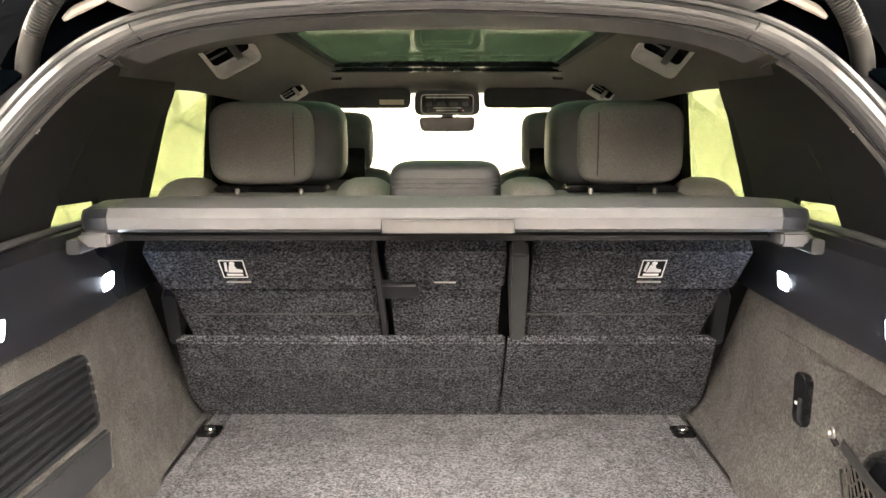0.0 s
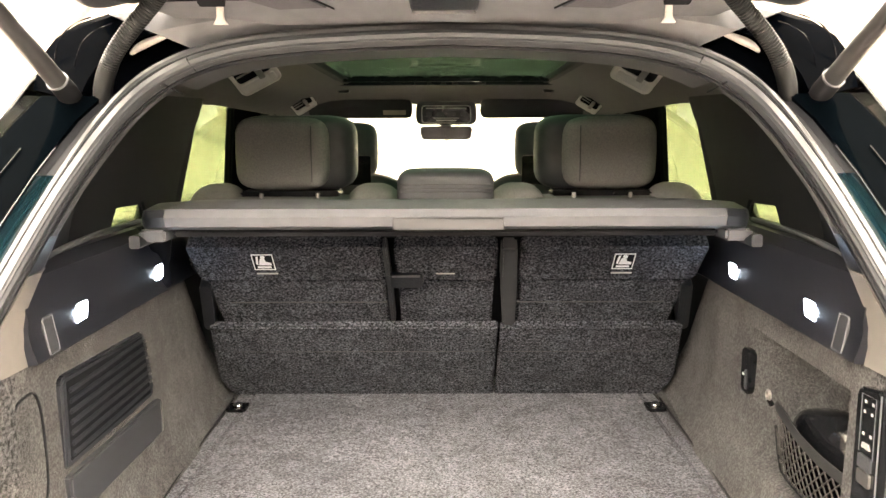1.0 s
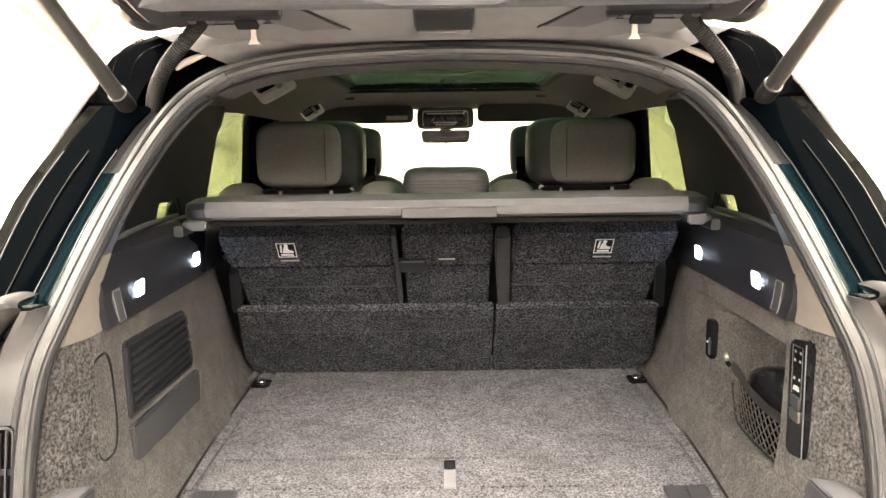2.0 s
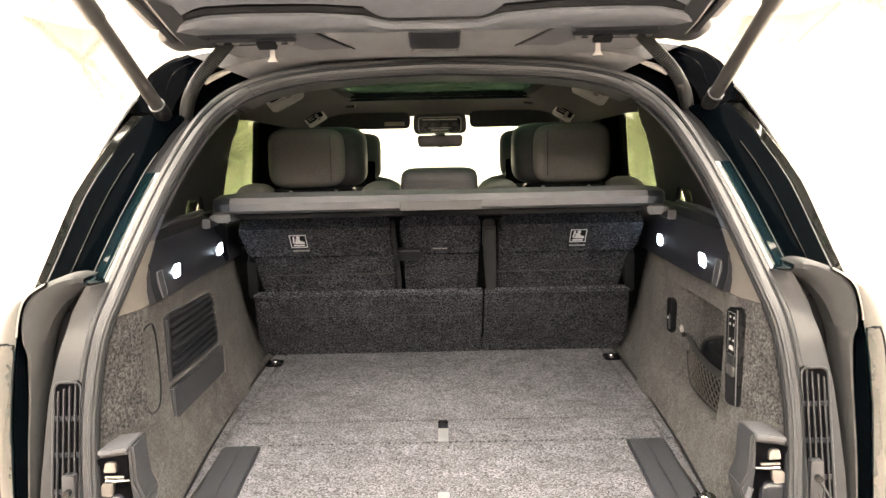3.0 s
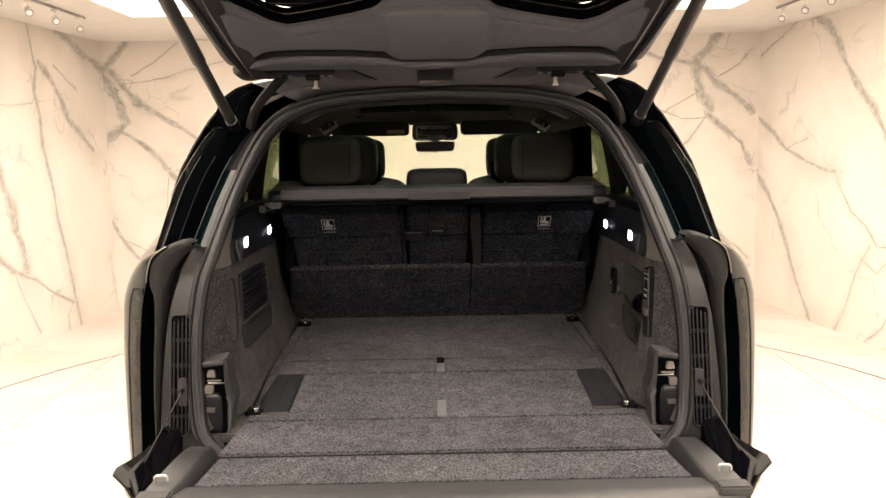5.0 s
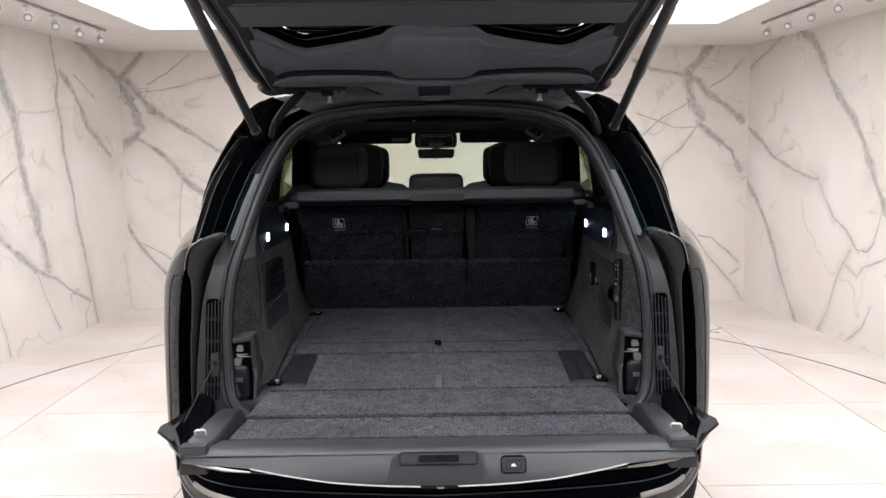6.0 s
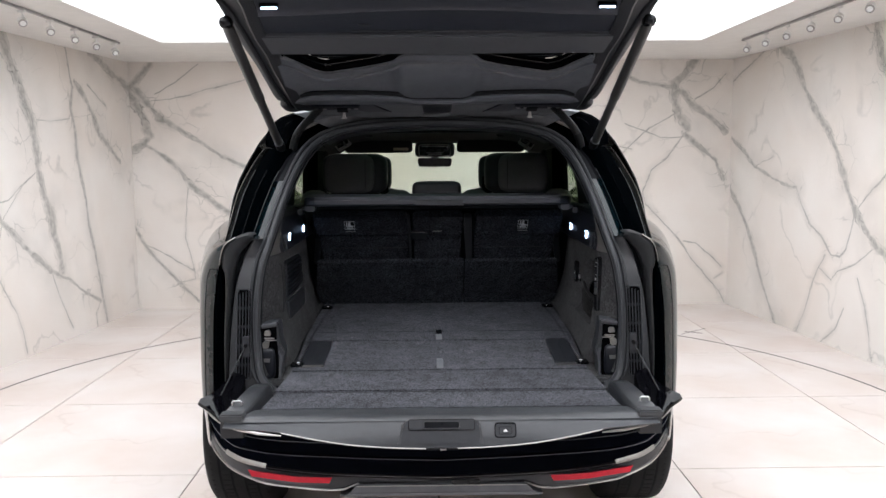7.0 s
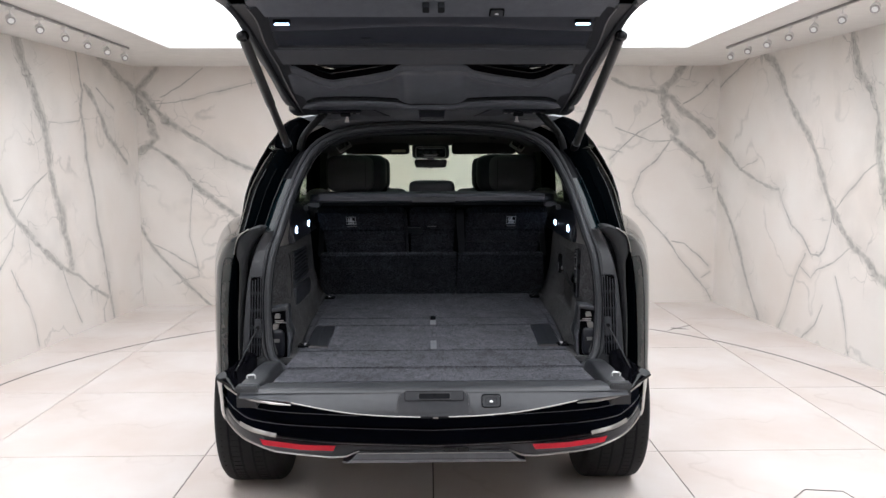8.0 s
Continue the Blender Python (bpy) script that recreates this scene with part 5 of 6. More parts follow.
# ---- rear bumper and lower tailgate ----
BUMP = ((0.0, -0.60), (0.25, -0.595), (0.45, -0.575), (0.58, -0.54), (0.66, -0.49), (0.73, -0.40), (0.785, -0.27), (0.838, -0.10), (0.888, 0.08), (0.922, 0.24))


def bumper_y(x):
    return lerp(abs(x), [p[0] for p in BUMP], [p[1] for p in BUMP])


def upper_line(x):
    return lerp(x, (0, 0.349, 0.537, 0.623, 0.695, 0.77, 0.9), (0.599, 0.609, 0.62, 0.629, 0.643, 0.682, 0.75))


def lower_line(x):
    return lerp(x, (0, 0.25, 0.27, 0.295, 0.33, 0.54, 0.663, 0.729, 0.797, 0.93), (0.574, 0.574, 0.566, 0.555, 0.551, 0.562, 0.59, 0.616, 0.672, 0.70))


def crease(x):
    return lerp(x, (0, 0.348, 0.538, 0.64, 0.712, 0.9), (0.65, 0.66, 0.663, 0.668, 0.69, 0.76))


def bumper_ring(out, zf):
    half = smooth_path([(x, y, 0) for x, y in BUMP], 5)
    pts = []
    for p in half:
        n = Vector((p.x * 0.6, p.y - 0.35, 0)).normalized()
        pts.append(Vector((p.x + n.x * out, p.y + n.y * out, zf(p.x))))
    return [Vector((-p.x, p.y, p.z)) for p in pts[:0:-1]] + pts


def bumper():
    def flat(z):
        return lambda x: z

    def over(f, dz):
        return lambda x: f(x) + dz
    skin = part("rear_bumper", loft([bumper_ring(-0.10, flat(0.80)), bumper_ring(-0.03, flat(0.799)), bumper_ring(-0.006, flat(0.788)), bumper_ring(0.0, flat(0.765)), bumper_ring(0.0, over(crease, 0.046)), bumper_ring(-0.004, over(crease, 0.042)), bumper_ring(-0.004, over(crease, 0.006)), bumper_ring(0.0, over(crease, 0.002)), bumper_ring(-0.006, over(crease, -0.004)), bumper_ring(-0.006, over(upper_line, 0.006)), bumper_ring(-0.02, upper_line)], False, thick=0.004), BUMPER_PAINT, car, "gloss black rear bumper with fine creases", True)
    # paler rods paint the glints along the black bumper's creases
    part("crease_glint", tube(bumper_ring(0.0045, over(crease, 0.002)), 0.0015, 5), COVER_GREY, skin, "", True)
    part("lower_trim", loft([bumper_ring(-0.02, over(upper_line, -0.002)), bumper_ring(0.003, over(upper_line, -0.008)), bumper_ring(0.006, over(lower_line, 0.014)), bumper_ring(-0.002, over(lower_line, 0.002)), bumper_ring(-0.09, over(lower_line, -0.02))], False, thick=0.002), PLASTIC_GREY, skin, "satin dark lower bumper trim", True)
    part("trim_line", tube(bumper_ring(0.0, over(upper_line, -0.003)), 0.0012, 5), SATIN, skin, "", True)
    for s in SIDES:
        edge = [p for p in bumper_ring(0.007, over(lower_line, 0.007)) if s * p.x > 0.24]
        part("bright_edge", tube(edge, 0.0028, 6), SATIN, skin, "satin metal lower edge strip", True)
        # satin strip stands in for the ceiling reflected in the gloss corner
        at = [i for i, p in enumerate(bumper_ring(0.0, upper_line)) if 0.53 < s * p.x < 0.675]
        rings = [bumper_ring(d, over(upper_line, h)) for d, h in ((-0.008, 0.013), (0.003, 0.005), (0.006, -0.004))]
        ledge = [[r[i] for i in at] for r in rings]
        part("corner_gleam", loft(ledge, False, thick=0.002), SATIN, skin, "satin strip for the ceiling's gleam on the bumper corner", True)
        part("crease_glint", tube([p for p in bumper_ring(0.0045, over(crease, 0.045)) if 0.22 < s * p.x < 0.68], 0.0015, 5), COVER_GREY, skin, "", True)

        def band(name, xa, xb, za, zb, mat, label, out):
            rows = []
            for (x0, x1), z in (((xa[0], xb[0]), za), ((xa[1], xb[1]), zb)):
                rows.append([(s * x, bumper_y(x) - out, z + 0.006 * max(0.0, (x - 0.42)) / 0.15) for x in np.linspace(x0, x1, 12)])
            return part(name, loft(rows, False, thick=0.004), mat, skin, label, True)
        band("reflector", (0.329, 0.338), (0.592, 0.58), 0.602, 0.5845, RED, "slim red bumper reflector", 0.02)
        band("reflector_base", (0.338, 0.346), (0.58, 0.567), 0.5838, 0.577, COVER_GREY, "grey lower half of the reflector", 0.0195)
    part("diffuser", loft([[(x * 1.04, -0.6, 0.58), (x * 1.05, -0.609, 0.577), (x * 1.13, -0.614, 0.556), (x * 1.2, -0.606, 0.542), (x * 1.26, -0.58, 0.532), (x * 1.3, -0.5, 0.502), (x * 1.3, -0.4, 0.5)] for x in (-0.245, -0.12, 0, 0.12, 0.245)], False, thick=0.006), BEAM_GREY, skin, "grey plastic centre panel under the bumper", True)
    for dz, w in ((0.0, 0.256), (-0.021, 0.275)):
        part("panel_line", tube([(-w, -0.612 - 0.1 * -dz, 0.5765 + dz), (0, -0.6125 - 0.1 * -dz, 0.5765 + dz), (w, -0.612 - 0.1 * -dz, 0.5765 + dz)], 0.0016, 5), COVER_GREY if dz else RAIL_GREY, skin, "", True)
    part("tow_cover", box(0.03, 0.115, -0.6085, -0.6, 0.578, 0.592, 0.002), PLASTIC_GLOSS, skin, "", True)


bumper()


def lower_tailgate():
    def low(x):
        return lerp(abs(x), (0, 0.127, 0.2, 0.268, 0.362, 0.44, 0.62), (0.76, 0.764, 0.769, 0.776, 0.793, 0.81, 0.827))
    xs = [-0.6, -0.592, -0.52, -0.45, -0.375, -0.3, -0.225, -0.15, -0.075, 0, 0.075, 0.15, 0.225, 0.3, 0.375, 0.45, 0.52, 0.592, 0.6]
    LEAN = Matrix(((1, 0, 0, 0), (0, 1, 0.34, -0.2829), (0, 0, 1, 0), (0, 0, 0, 1)))
    gate = part("lower_tailgate", loft([[(x, y, z) for y, z in ((-0.515, 0.846), (-0.72, 0.83), (-0.765, 0.84), (-0.778, 0.839), (-0.786, 0.832), (-0.81, low(x) + 0.004), (-0.805, low(x)), (-0.5, 0.80))] for x in xs]), PLASTIC_GREY, car, "lowered tailgate flap in grey plastic", True)
    part("gate_carpet", floor_slab(-0.518, 0.518, -0.716, -0.584, 0.002, 0.016, x2=-0.497, x3=0.497), CARPET, gate, "dark carpet on the lowered flap", True)
    part("gap_strip", box(-0.53, 0.53, -0.59, -0.56, 0.83, 0.853), BLACK, gate)
    part("edge_strip", loft([[(x, y, z) for y, z in ((-0.718, 0.849), (-0.758, 0.8475), (-0.772, 0.846), (-0.782, 0.842), (-0.788, 0.835), (-0.718, 0.828))] for x in (-0.599, 0.599)]), SILL, gate, "smooth grey edge of the flap", True)
    pts = [(x, -0.812, low(x) + 0.002) for x in np.linspace(-0.44, 0.44, 25)]
    part("chrome_edge", tube(pts, 0.0018, 6), SATIN, gate, "thin bright edge strip", True)
    grip = part("handle_recess", prism([(-0.118, 0.772), (0.112, 0.772), (0.104, 0.822), (0.096, 0.838), (-0.1, 0.838), (-0.108, 0.822)], "y", -0.7895, -0.77, 0.003, LEAN), PLASTIC_GREY, gate, "grip recess", True)
    part("grip_panel", prism(round_poly(-0.092, 0.09, 0.814, 0.8385, 0.004), "y", -0.7905, -0.78, 0.001, LEAN), PLASTIC_GREY, grip, "", True)
    part("handle_slot", prism(round_poly(-0.048, 0.047, 0.817, 0.832, 0.004), "y", -0.792, -0.78, 0, LEAN), BLACK, grip)
    part("slot_rim", tube([LEAN @ Vector((x, -0.7922, z)) for x, z in round_poly(-0.05, 0.049, 0.8155, 0.8335, 0.004, 3)], 0.0009, 5, True), SILL, grip, "", True)
    part("panel_outline", tube([LEAN @ Vector((x, -0.791, z)) for x, z in round_poly(-0.092, 0.09, 0.811, 0.8385, 0.005, 3)], 0.0011, 5, True), BLACK, grip, "", True)
    part("slot_knob", box(-0.003, 0.003, -0.7935, -0.785, 0.824, 0.832, 0.001, LEAN), PLASTIC_GLOSS, grip)
    # flat paler strips imitate the bevels that catch light beside the grip
    for x in (-0.117, 0.111):
        part("crease", prism([(x - 0.006, 0.776), (x + 0.004, 0.776), (x + 0.002 - x * 0.06, 0.83), (x - x * 0.06, 0.83)], "y", -0.7905, -0.78, 0, LEAN), SILL, grip)
    part("lip_gap", box(-0.045, 0.045, -0.8145, -0.805, 0.7585, 0.765, 0.001), BLACK, gate)
    part("lip_clip", box(-0.006, 0.012, -0.8155, -0.805, 0.759, 0.764, 0.001), SATIN, gate)
    btn = part("button_frame", prism(round_poly(0.145, 0.205, 0.79, 0.828, 0.009), "y", -0.791, -0.775, 0, LEAN), PLASTIC_GLOSS, gate, "square tailgate button")
    part("button", prism(round_poly(0.148, 0.202, 0.793, 0.825, 0.007), "y", -0.7925, -0.78, 0, LEAN), PLASTIC_GREY, btn)
    part("button_ring", tube([LEAN @ Vector((x, -0.7928, z)) for x, z in round_poly(0.158, 0.192, 0.8, 0.818, 0.002, 2)], 0.0007, 5, True), BLACK, btn)
    part("button_mark", prism([(0.169, 0.806), (0.181, 0.806), (0.179, 0.81), (0.175, 0.812), (0.171, 0.81)], "y", -0.7936, -0.785, 0, LEAN), WHITE, btn)
    for s in SIDES:
        arm = []
        for y, xa, xb, z in ((-0.56, 0.506, 0.55, 0.858), (-0.568, 0.506, 0.556, 0.876), (-0.585, 0.508, 0.562, 0.886), (-0.62, 0.512, 0.57, 0.886), (-0.66, 0.517, 0.579, 0.881), (-0.7, 0.525, 0.591, 0.871), (-0.735, 0.537, 0.604, 0.86), (-0.765, 0.549, 0.613, 0.851), (-0.782, 0.556, 0.612, 0.84)):
            w = xb - xa
            arm.append([(s * (xa + w * u), y, z - 0.006 - v) for u, v in ((-0.12, 0.045), (-0.03, 0.012), (0.03, 0.0), (0.08, -0.005), (0.12, -0.006), (0.9, -0.007), (0.94, -0.006), (0.98, 0.0), (1.0, 0.012), (1.0, 0.045))])
        part("side_edge", loft(arm), VENT_GREY, gate, "raised dark plastic side of the flap", True)
        part("end_block", box(*sorted((s * 0.546, s * 0.614)), -0.788, -0.748, 0.836, 0.857, 0.004), SILL, gate, "square grey end of the flap's side", True)
        ear = []
        for y, xi, xm, xo, zi, zm, zo, low in ((-0.452, 0.612, 0.635, 0.652, 0.893, 0.897, 0.893, 0.815), (-0.49, 0.61, 0.645, 0.664, 0.868, 0.88, 0.872, 0.815), (-0.53, 0.606, 0.652, 0.68, 0.85, 0.866, 0.858, 0.82), (-0.57, 0.604, 0.66, 0.7, 0.842, 0.858, 0.851, 0.828), (-0.6, 0.604, 0.668, 0.716, 0.838, 0.853, 0.848, 0.834), (-0.625, 0.604, 0.672, 0.714, 0.837, 0.848, 0.845, 0.832), (-0.69, 0.604, 0.64, 0.66, 0.836, 0.842, 0.84, 0.828), (-0.757, 0.604, 0.612, 0.62, 0.834, 0.837, 0.836, 0.825)):
            ear.append([(s * x, y, z) for x, z in ((xi, zi), (xm - 0.006, zm - 0.001), (xm, zm), (xm + 0.012, zm - 0.003), (xo, zo), (xo + 0.003, zo - 0.006), (xo - 0.004, low), (xi, low - 0.006))])
        part("corner", loft(ear), BLACK_PAINT, gate, "faceted black outer corner of the flap", True)
        # satin rod stands for the floor's reflection on the glossy underside
        part("underside_gleam", tube([(s * 0.705, -0.605, 0.834), (s * 0.662, -0.692, 0.828), (s * 0.61, -0.77, 0.825), (s * 0.56, -0.797, 0.819), (s * 0.5, -0.81, 0.811), (s * 0.44, -0.813, 0.805)], [0.002, 0.003, 0.003, 0.005, 0.0045, 0.002], 6), SATIN, gate, "", True)
        part("latch_loop", tube([(s * 0.564, -0.72, 0.85), (s * 0.566, -0.722, 0.874), (s * 0.569, -0.722, 0.877), (s * 0.588, -0.722, 0.876), (s * 0.591, -0.722, 0.873), (s * 0.591, -0.72, 0.85)], 0.0028, 6), BRIGHT_TRIM, gate, "bright wire latch loop", True)
        part("stay_cable", tube([(s * 0.608, -0.458, 0.975), (s * 0.654, -0.6, 0.858)], 0.002, 6), PLASTIC_GLOSS, gate, "thin black stay cable", True)


lower_tailgate()

# ---- upper tailgate: x across, v out from the hinge, h below the skin ----
HATCH = Matrix(((1, 0, 0, 0), (0, -0.933, 0.359, -0.05), (0, 0.359, 0.933, 1.73), (0, 0, 0, 1)))


def lip_low(x):
    return lerp(abs(x), (0, 0.3, 0.45, 0.52), (0.04, 0.045, 0.045, 0.03))


def lip_top(x):
    return lerp(abs(x), (0, 0.085, 0.13, 0.22, 0.35, 0.42, 0.48, 0.52), (0.082, 0.082, 0.105, 0.118, 0.121, 0.116, 0.092, 0.07))


def frame_line(x):
    """The lower edge of the rear window's surround: two flanks that dip and a raised middle."""
    return lerp(abs(x), (0, 0.1, 0.118, 0.137, 0.2, 0.26, 0.358, 0.395, 0.44, 0.48), (0.378, 0.374, 0.362, 0.33, 0.302, 0.281, 0.252, 0.272, 0.325, 0.385))


def hatch():
    def sheet(name, poly, h0, h1, mat, parent, label="", bevel=0.006):
        return part(name, prism(poly, "z", h0, h1, bevel, HATCH), mat, parent, label, True)

    def both(half):
        return half + [(-x, v) for x, v in half[::-1]]

    def rod(name, pts, r, mat, label="", n=6):
        return part(name, tube([HATCH @ Vector(p) for p in pts], r, n), mat, gate, label, True)
    gate = sheet("upper_tailgate", both([(-0.54, 0.46), (-0.6, 0.5), (-0.618, 0.66), (-0.64, 0.74), (-0.7, 0.79), (-0.71, 0.83), (-0.64, 0.87), (-0.5, 0.9)]), 0.03, 0.075, BLACK_PAINT, car, "raised upper tailgate with dark inner trim")
    # moulded lining between the hinges and the window
    xs = [0.0, 0.03, 0.06, 0.084, 0.1, 0.112, 0.12, 0.13, 0.145, 0.17, 0.2, 0.24, 0.28, 0.32, 0.345, 0.36, 0.38, 0.4, 0.42, 0.44, 0.455, 0.47, 0.485, 0.497]
    rows = []
    for x in [-q for q in xs[:0:-1]] + xs:
        a, b, f = lip_low(x), lip_top(x), frame_line(x)
        g = max(f - 0.04, b + 0.05)
        rise = lerp(abs(x), (0.105, 0.13), (-0.012, 0.0))
        wall = lerp(abs(x), (0.44, 0.497), (0.0, -0.014))
        rows.append([HATCH @ Vector((x, v, h)) for v, h in ((a - 0.005, 0.012), (a, 0.0), (a + 0.008, -0.008), (b - 0.008, -0.016), (b, -0.012), (b + 0.003, 0.014), (b + 0.016, 0.015 + rise * 0.5), (b + 0.026, rise + wall + 0.002), ((b + g) / 2, rise + wall - 0.002), (g - 0.012, rise * 0.6 + wall), (g, wall), (g + 0.003, wall + 0.006), (f - 0.004, wall + 0.007), (f, wall + 0.012), (f + 0.014, 0.02), (f + 0.018, 0.046))])
    part("window_surround", loft([r[-3:] for r in rows], False, thick=0.002), VOID, gate, "black inner border round the rear window", True)
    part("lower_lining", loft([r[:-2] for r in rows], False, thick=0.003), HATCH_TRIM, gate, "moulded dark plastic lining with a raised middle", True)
    line_x = [x for x in np.linspace(-0.475, 0.475, 77)]
    rod("ridge", [(x, frame_line(x), 0.006) for x in line_x], 0.0012, COVER_GREY)
    rod("ridge", [(x, frame_line(x) - 0.039, -0.003) for x in line_x if abs(x) < 0.45], 0.0012, COVER_GREY)
    rod("ridge", [(x, frame_line(x) + 0.018, 0.03) for x in line_x], 0.003, PLASTIC_GLOSS)
    for s in SIDES:
        # lining beside the window, its lit edge, the painted frame with a rubber seal
        inner, outer = [], []
        for v in np.linspace(-0.055, 0.78, 20):
            xi = lerp(v, (-0.055, 0.0, 0.03, 0.08, 0.33, 0.42, 0.53, 0.6, 0.72, 0.78), (0.41, 0.465, 0.487, 0.497, 0.515, 0.517, 0.531, 0.533, 0.53, 0.545))
            xo = lerp(v, (-0.055, 0.0, 0.03, 0.09, 0.2, 0.51, 0.65, 0.78), (0.44, 0.49, 0.508, 0.516, 0.534, 0.557, 0.57, 0.6))
            xb = lerp(v, (-0.055, -0.03, 0.0, 0.05, 0.275, 0.45, 0.65, 0.72, 0.78), (0.5, 0.53, 0.552, 0.566, 0.579, 0.598, 0.612, 0.625, 0.66))
            drop = lerp(v, (-0.06, -0.02, 0.03), (0.05, 0.018, 0.0))
            inner.append([HATCH @ Vector((s * x, v, h + drop)) for x, h in ((xi - 0.035, 0.03), (xi - 0.03, -0.008), (xi - 0.004, -0.018), (xi, -0.016), (xi + 0.004, -0.002), (xo - 0.004, -0.002), (xo - 0.002, -0.01), (xo + 0.003, -0.012), (xo + 0.008, 0.0))])
            outer.append([HATCH @ Vector((s * x, v, h + drop)) for x, h in ((xo + 0.004, 0.0), (xo + 0.009, 0.014), (xb - 0.012, 0.014), (xb - 0.004, 0.018), (xb, 0.028), (xb - 0.004, 0.05))])
        part("side_lining", loft(inner, False, thick=0.003), VENT_GREY, gate, "dark plastic lining beside the rear window", True)
        part("side_frame", loft(outer, False, thick=0.003), PLASTIC_GREY, gate, "dark outer frame of the tailgate", True)
        rod("gate_seal", [(s * x, v, -0.012) for x, v in ((0.515, 0.085), (0.534, 0.2), (0.557, 0.51), (0.568, 0.63))], 0.003, RUBBER)
        lamp = sheet("gate_lamp", round_poly(s * 0.46 - 0.026, s * 0.46 + 0.026, 0.682, 0.696, 0.003), -0.016, -0.0045, PLASTIC_GLOSS, gate, "slim white tailgate lamp", 0)
        sheet("lamp_lens", round_poly(s * 0.46 - 0.022, s * 0.46 + 0.022, 0.6845, 0.6935, 0.003), -0.017, -0.0155, LED, lamp, "", 0)
        # rounded lower corner of the frame
        part("corner_pod", pillow(0, 0, 0, 0.058, 0.04, 0.02, 3.2, m=HATCH @ pose(s * 0.495, -0.012, 0.024, 0, 0, s * -20)), PLASTIC_GREY, gate, "rounded plastic corner of the tailgate frame", True)
        sheet("corner_pane", [(s * 0.485, 0.37), (s * 0.455, 0.345), (s * 0.41, 0.42), (s * 0.5, 0.42)], 0.056, 0.059, CLEAR_GLASS, gate, "", 0)
    sheet("rear_window", [(-0.44, 0.36), (-0.4, 0.27), (-0.33, 0.25), (0.33, 0.25), (0.4, 0.27), (0.44, 0.36), (0.41, 0.43), (0.41, 0.5), (-0.41, 0.5), (-0.41, 0.43)], 0.056, 0.06, pane("rear_glass", (0.005, 0.006, 0.0056), 0.12), gate, "dark heated rear window", 0)
    for i in range(9):
        v = 0.27 + 0.02 * i
        rod("heating_wire", [(-0.43, v + 0.012, 0.054), (-0.2, v, 0.054), (0.2, v, 0.054), (0.43, v + 0.012, 0.054)], 0.0006, PLASTIC_GREY, "", 4)
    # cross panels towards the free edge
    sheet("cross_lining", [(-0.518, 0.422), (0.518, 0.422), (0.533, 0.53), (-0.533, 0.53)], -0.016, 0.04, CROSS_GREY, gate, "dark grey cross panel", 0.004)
    rows = []
    for x in np.linspace(-0.534, 0.534, 23):
        bow = lerp(abs(x), (0, 0.12, 0.22, 0.33, 0.47), (0.668, 0.664, 0.658, 0.645, 0.638))
        rows.append([HATCH @ Vector((x, v, h)) for v, h in ((0.53, 0.02), (0.532, -0.003), (bow - 0.012, -0.006), (bow, -0.012), (bow + 0.008, -0.007), (0.715, -0.002), (0.722, 0.01))])
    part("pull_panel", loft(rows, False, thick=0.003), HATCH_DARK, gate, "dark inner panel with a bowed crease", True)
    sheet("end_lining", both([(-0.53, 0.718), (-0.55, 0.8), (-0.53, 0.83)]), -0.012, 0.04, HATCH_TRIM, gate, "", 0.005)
    rod("groove", [(x, lerp(x, (-0.25, 0.25), (0.547, 0.54)), -0.006) for x in (-0.25, 0.0, 0.25)], 0.0015, PLASTIC_GREY)
    sheet("grip_cup", [(-0.228, 0.586), (-0.222, 0.576), (-0.211, 0.571), (-0.2, 0.576), (-0.194, 0.586)], -0.009, 0.0, PLASTIC_GREY, gate, "", 0.001)
    knob = sheet("button_frame", round_poly(0.169, 0.214, 0.731, 0.772, 0.007), -0.017, -0.01, PLASTIC_GLOSS, gate, "tailgate close button", 0)
    sheet("button", round_poly(0.173, 0.21, 0.735, 0.768, 0.005), -0.0185, -0.015, PLASTIC_GREY, knob, "", 0)
    sheet("button_mark", [(0.186, 0.747), (0.198, 0.747), (0.196, 0.752), (0.192, 0.755), (0.188, 0.752)], -0.0195, -0.0175, WHITE, knob, "", 0)
    for x in (-0.02, 0.025):
        sheet("gate_latch", round_poly(x - 0.01, x + 0.01, 0.775, 0.805, 0.004), -0.03, -0.01, BLACK, gate, "black tailgate latch", 0.002)
    # hinge side: cover, beam with its sheet panels, hinges
    cover = part("latch_cover", loft([[HATCH @ Vector((x, v, h)) for x, h in ((-w, top), (-w, low + 0.004), (-w + 0.005, low), (w - 0.005, low), (w, low + 0.004), (w, top))] for v, w, low, top in ((0.056, 0.05, -0.004, 0.02), (0.05, 0.051, -0.014, 0.02), (-0.03, 0.05, -0.006, 0.02), (-0.072, 0.049, 0.008, 0.03), (-0.078, 0.047, 0.014, 0.03))]), PLASTIC, gate, "square latch cover", True)
    # paler than the cover: the light its face catches is put into colour
    sheet("latch_cover_lip", round_poly(-0.046, 0.046, -0.07, -0.045, 0.005), -0.006, 0.012, BEAM_GREY, cover, "", 0.003)
    # black rod paints the shadow that lies in the groove above the lip
    rod("lip_shadow_rod", [(x, lip_top(x) + 0.009, -0.001) for x in np.linspace(-0.49, 0.49, 61)], 0.0085, BLACK, "black rod painting the shadow above the lip")
    for s in SIDES:
        rod("lip_bead", [(s * x, lip_low(x) - 0.001, -0.002) for x in np.linspace(0.055, 0.3, 9)], 0.003, PLASTIC_GREY)
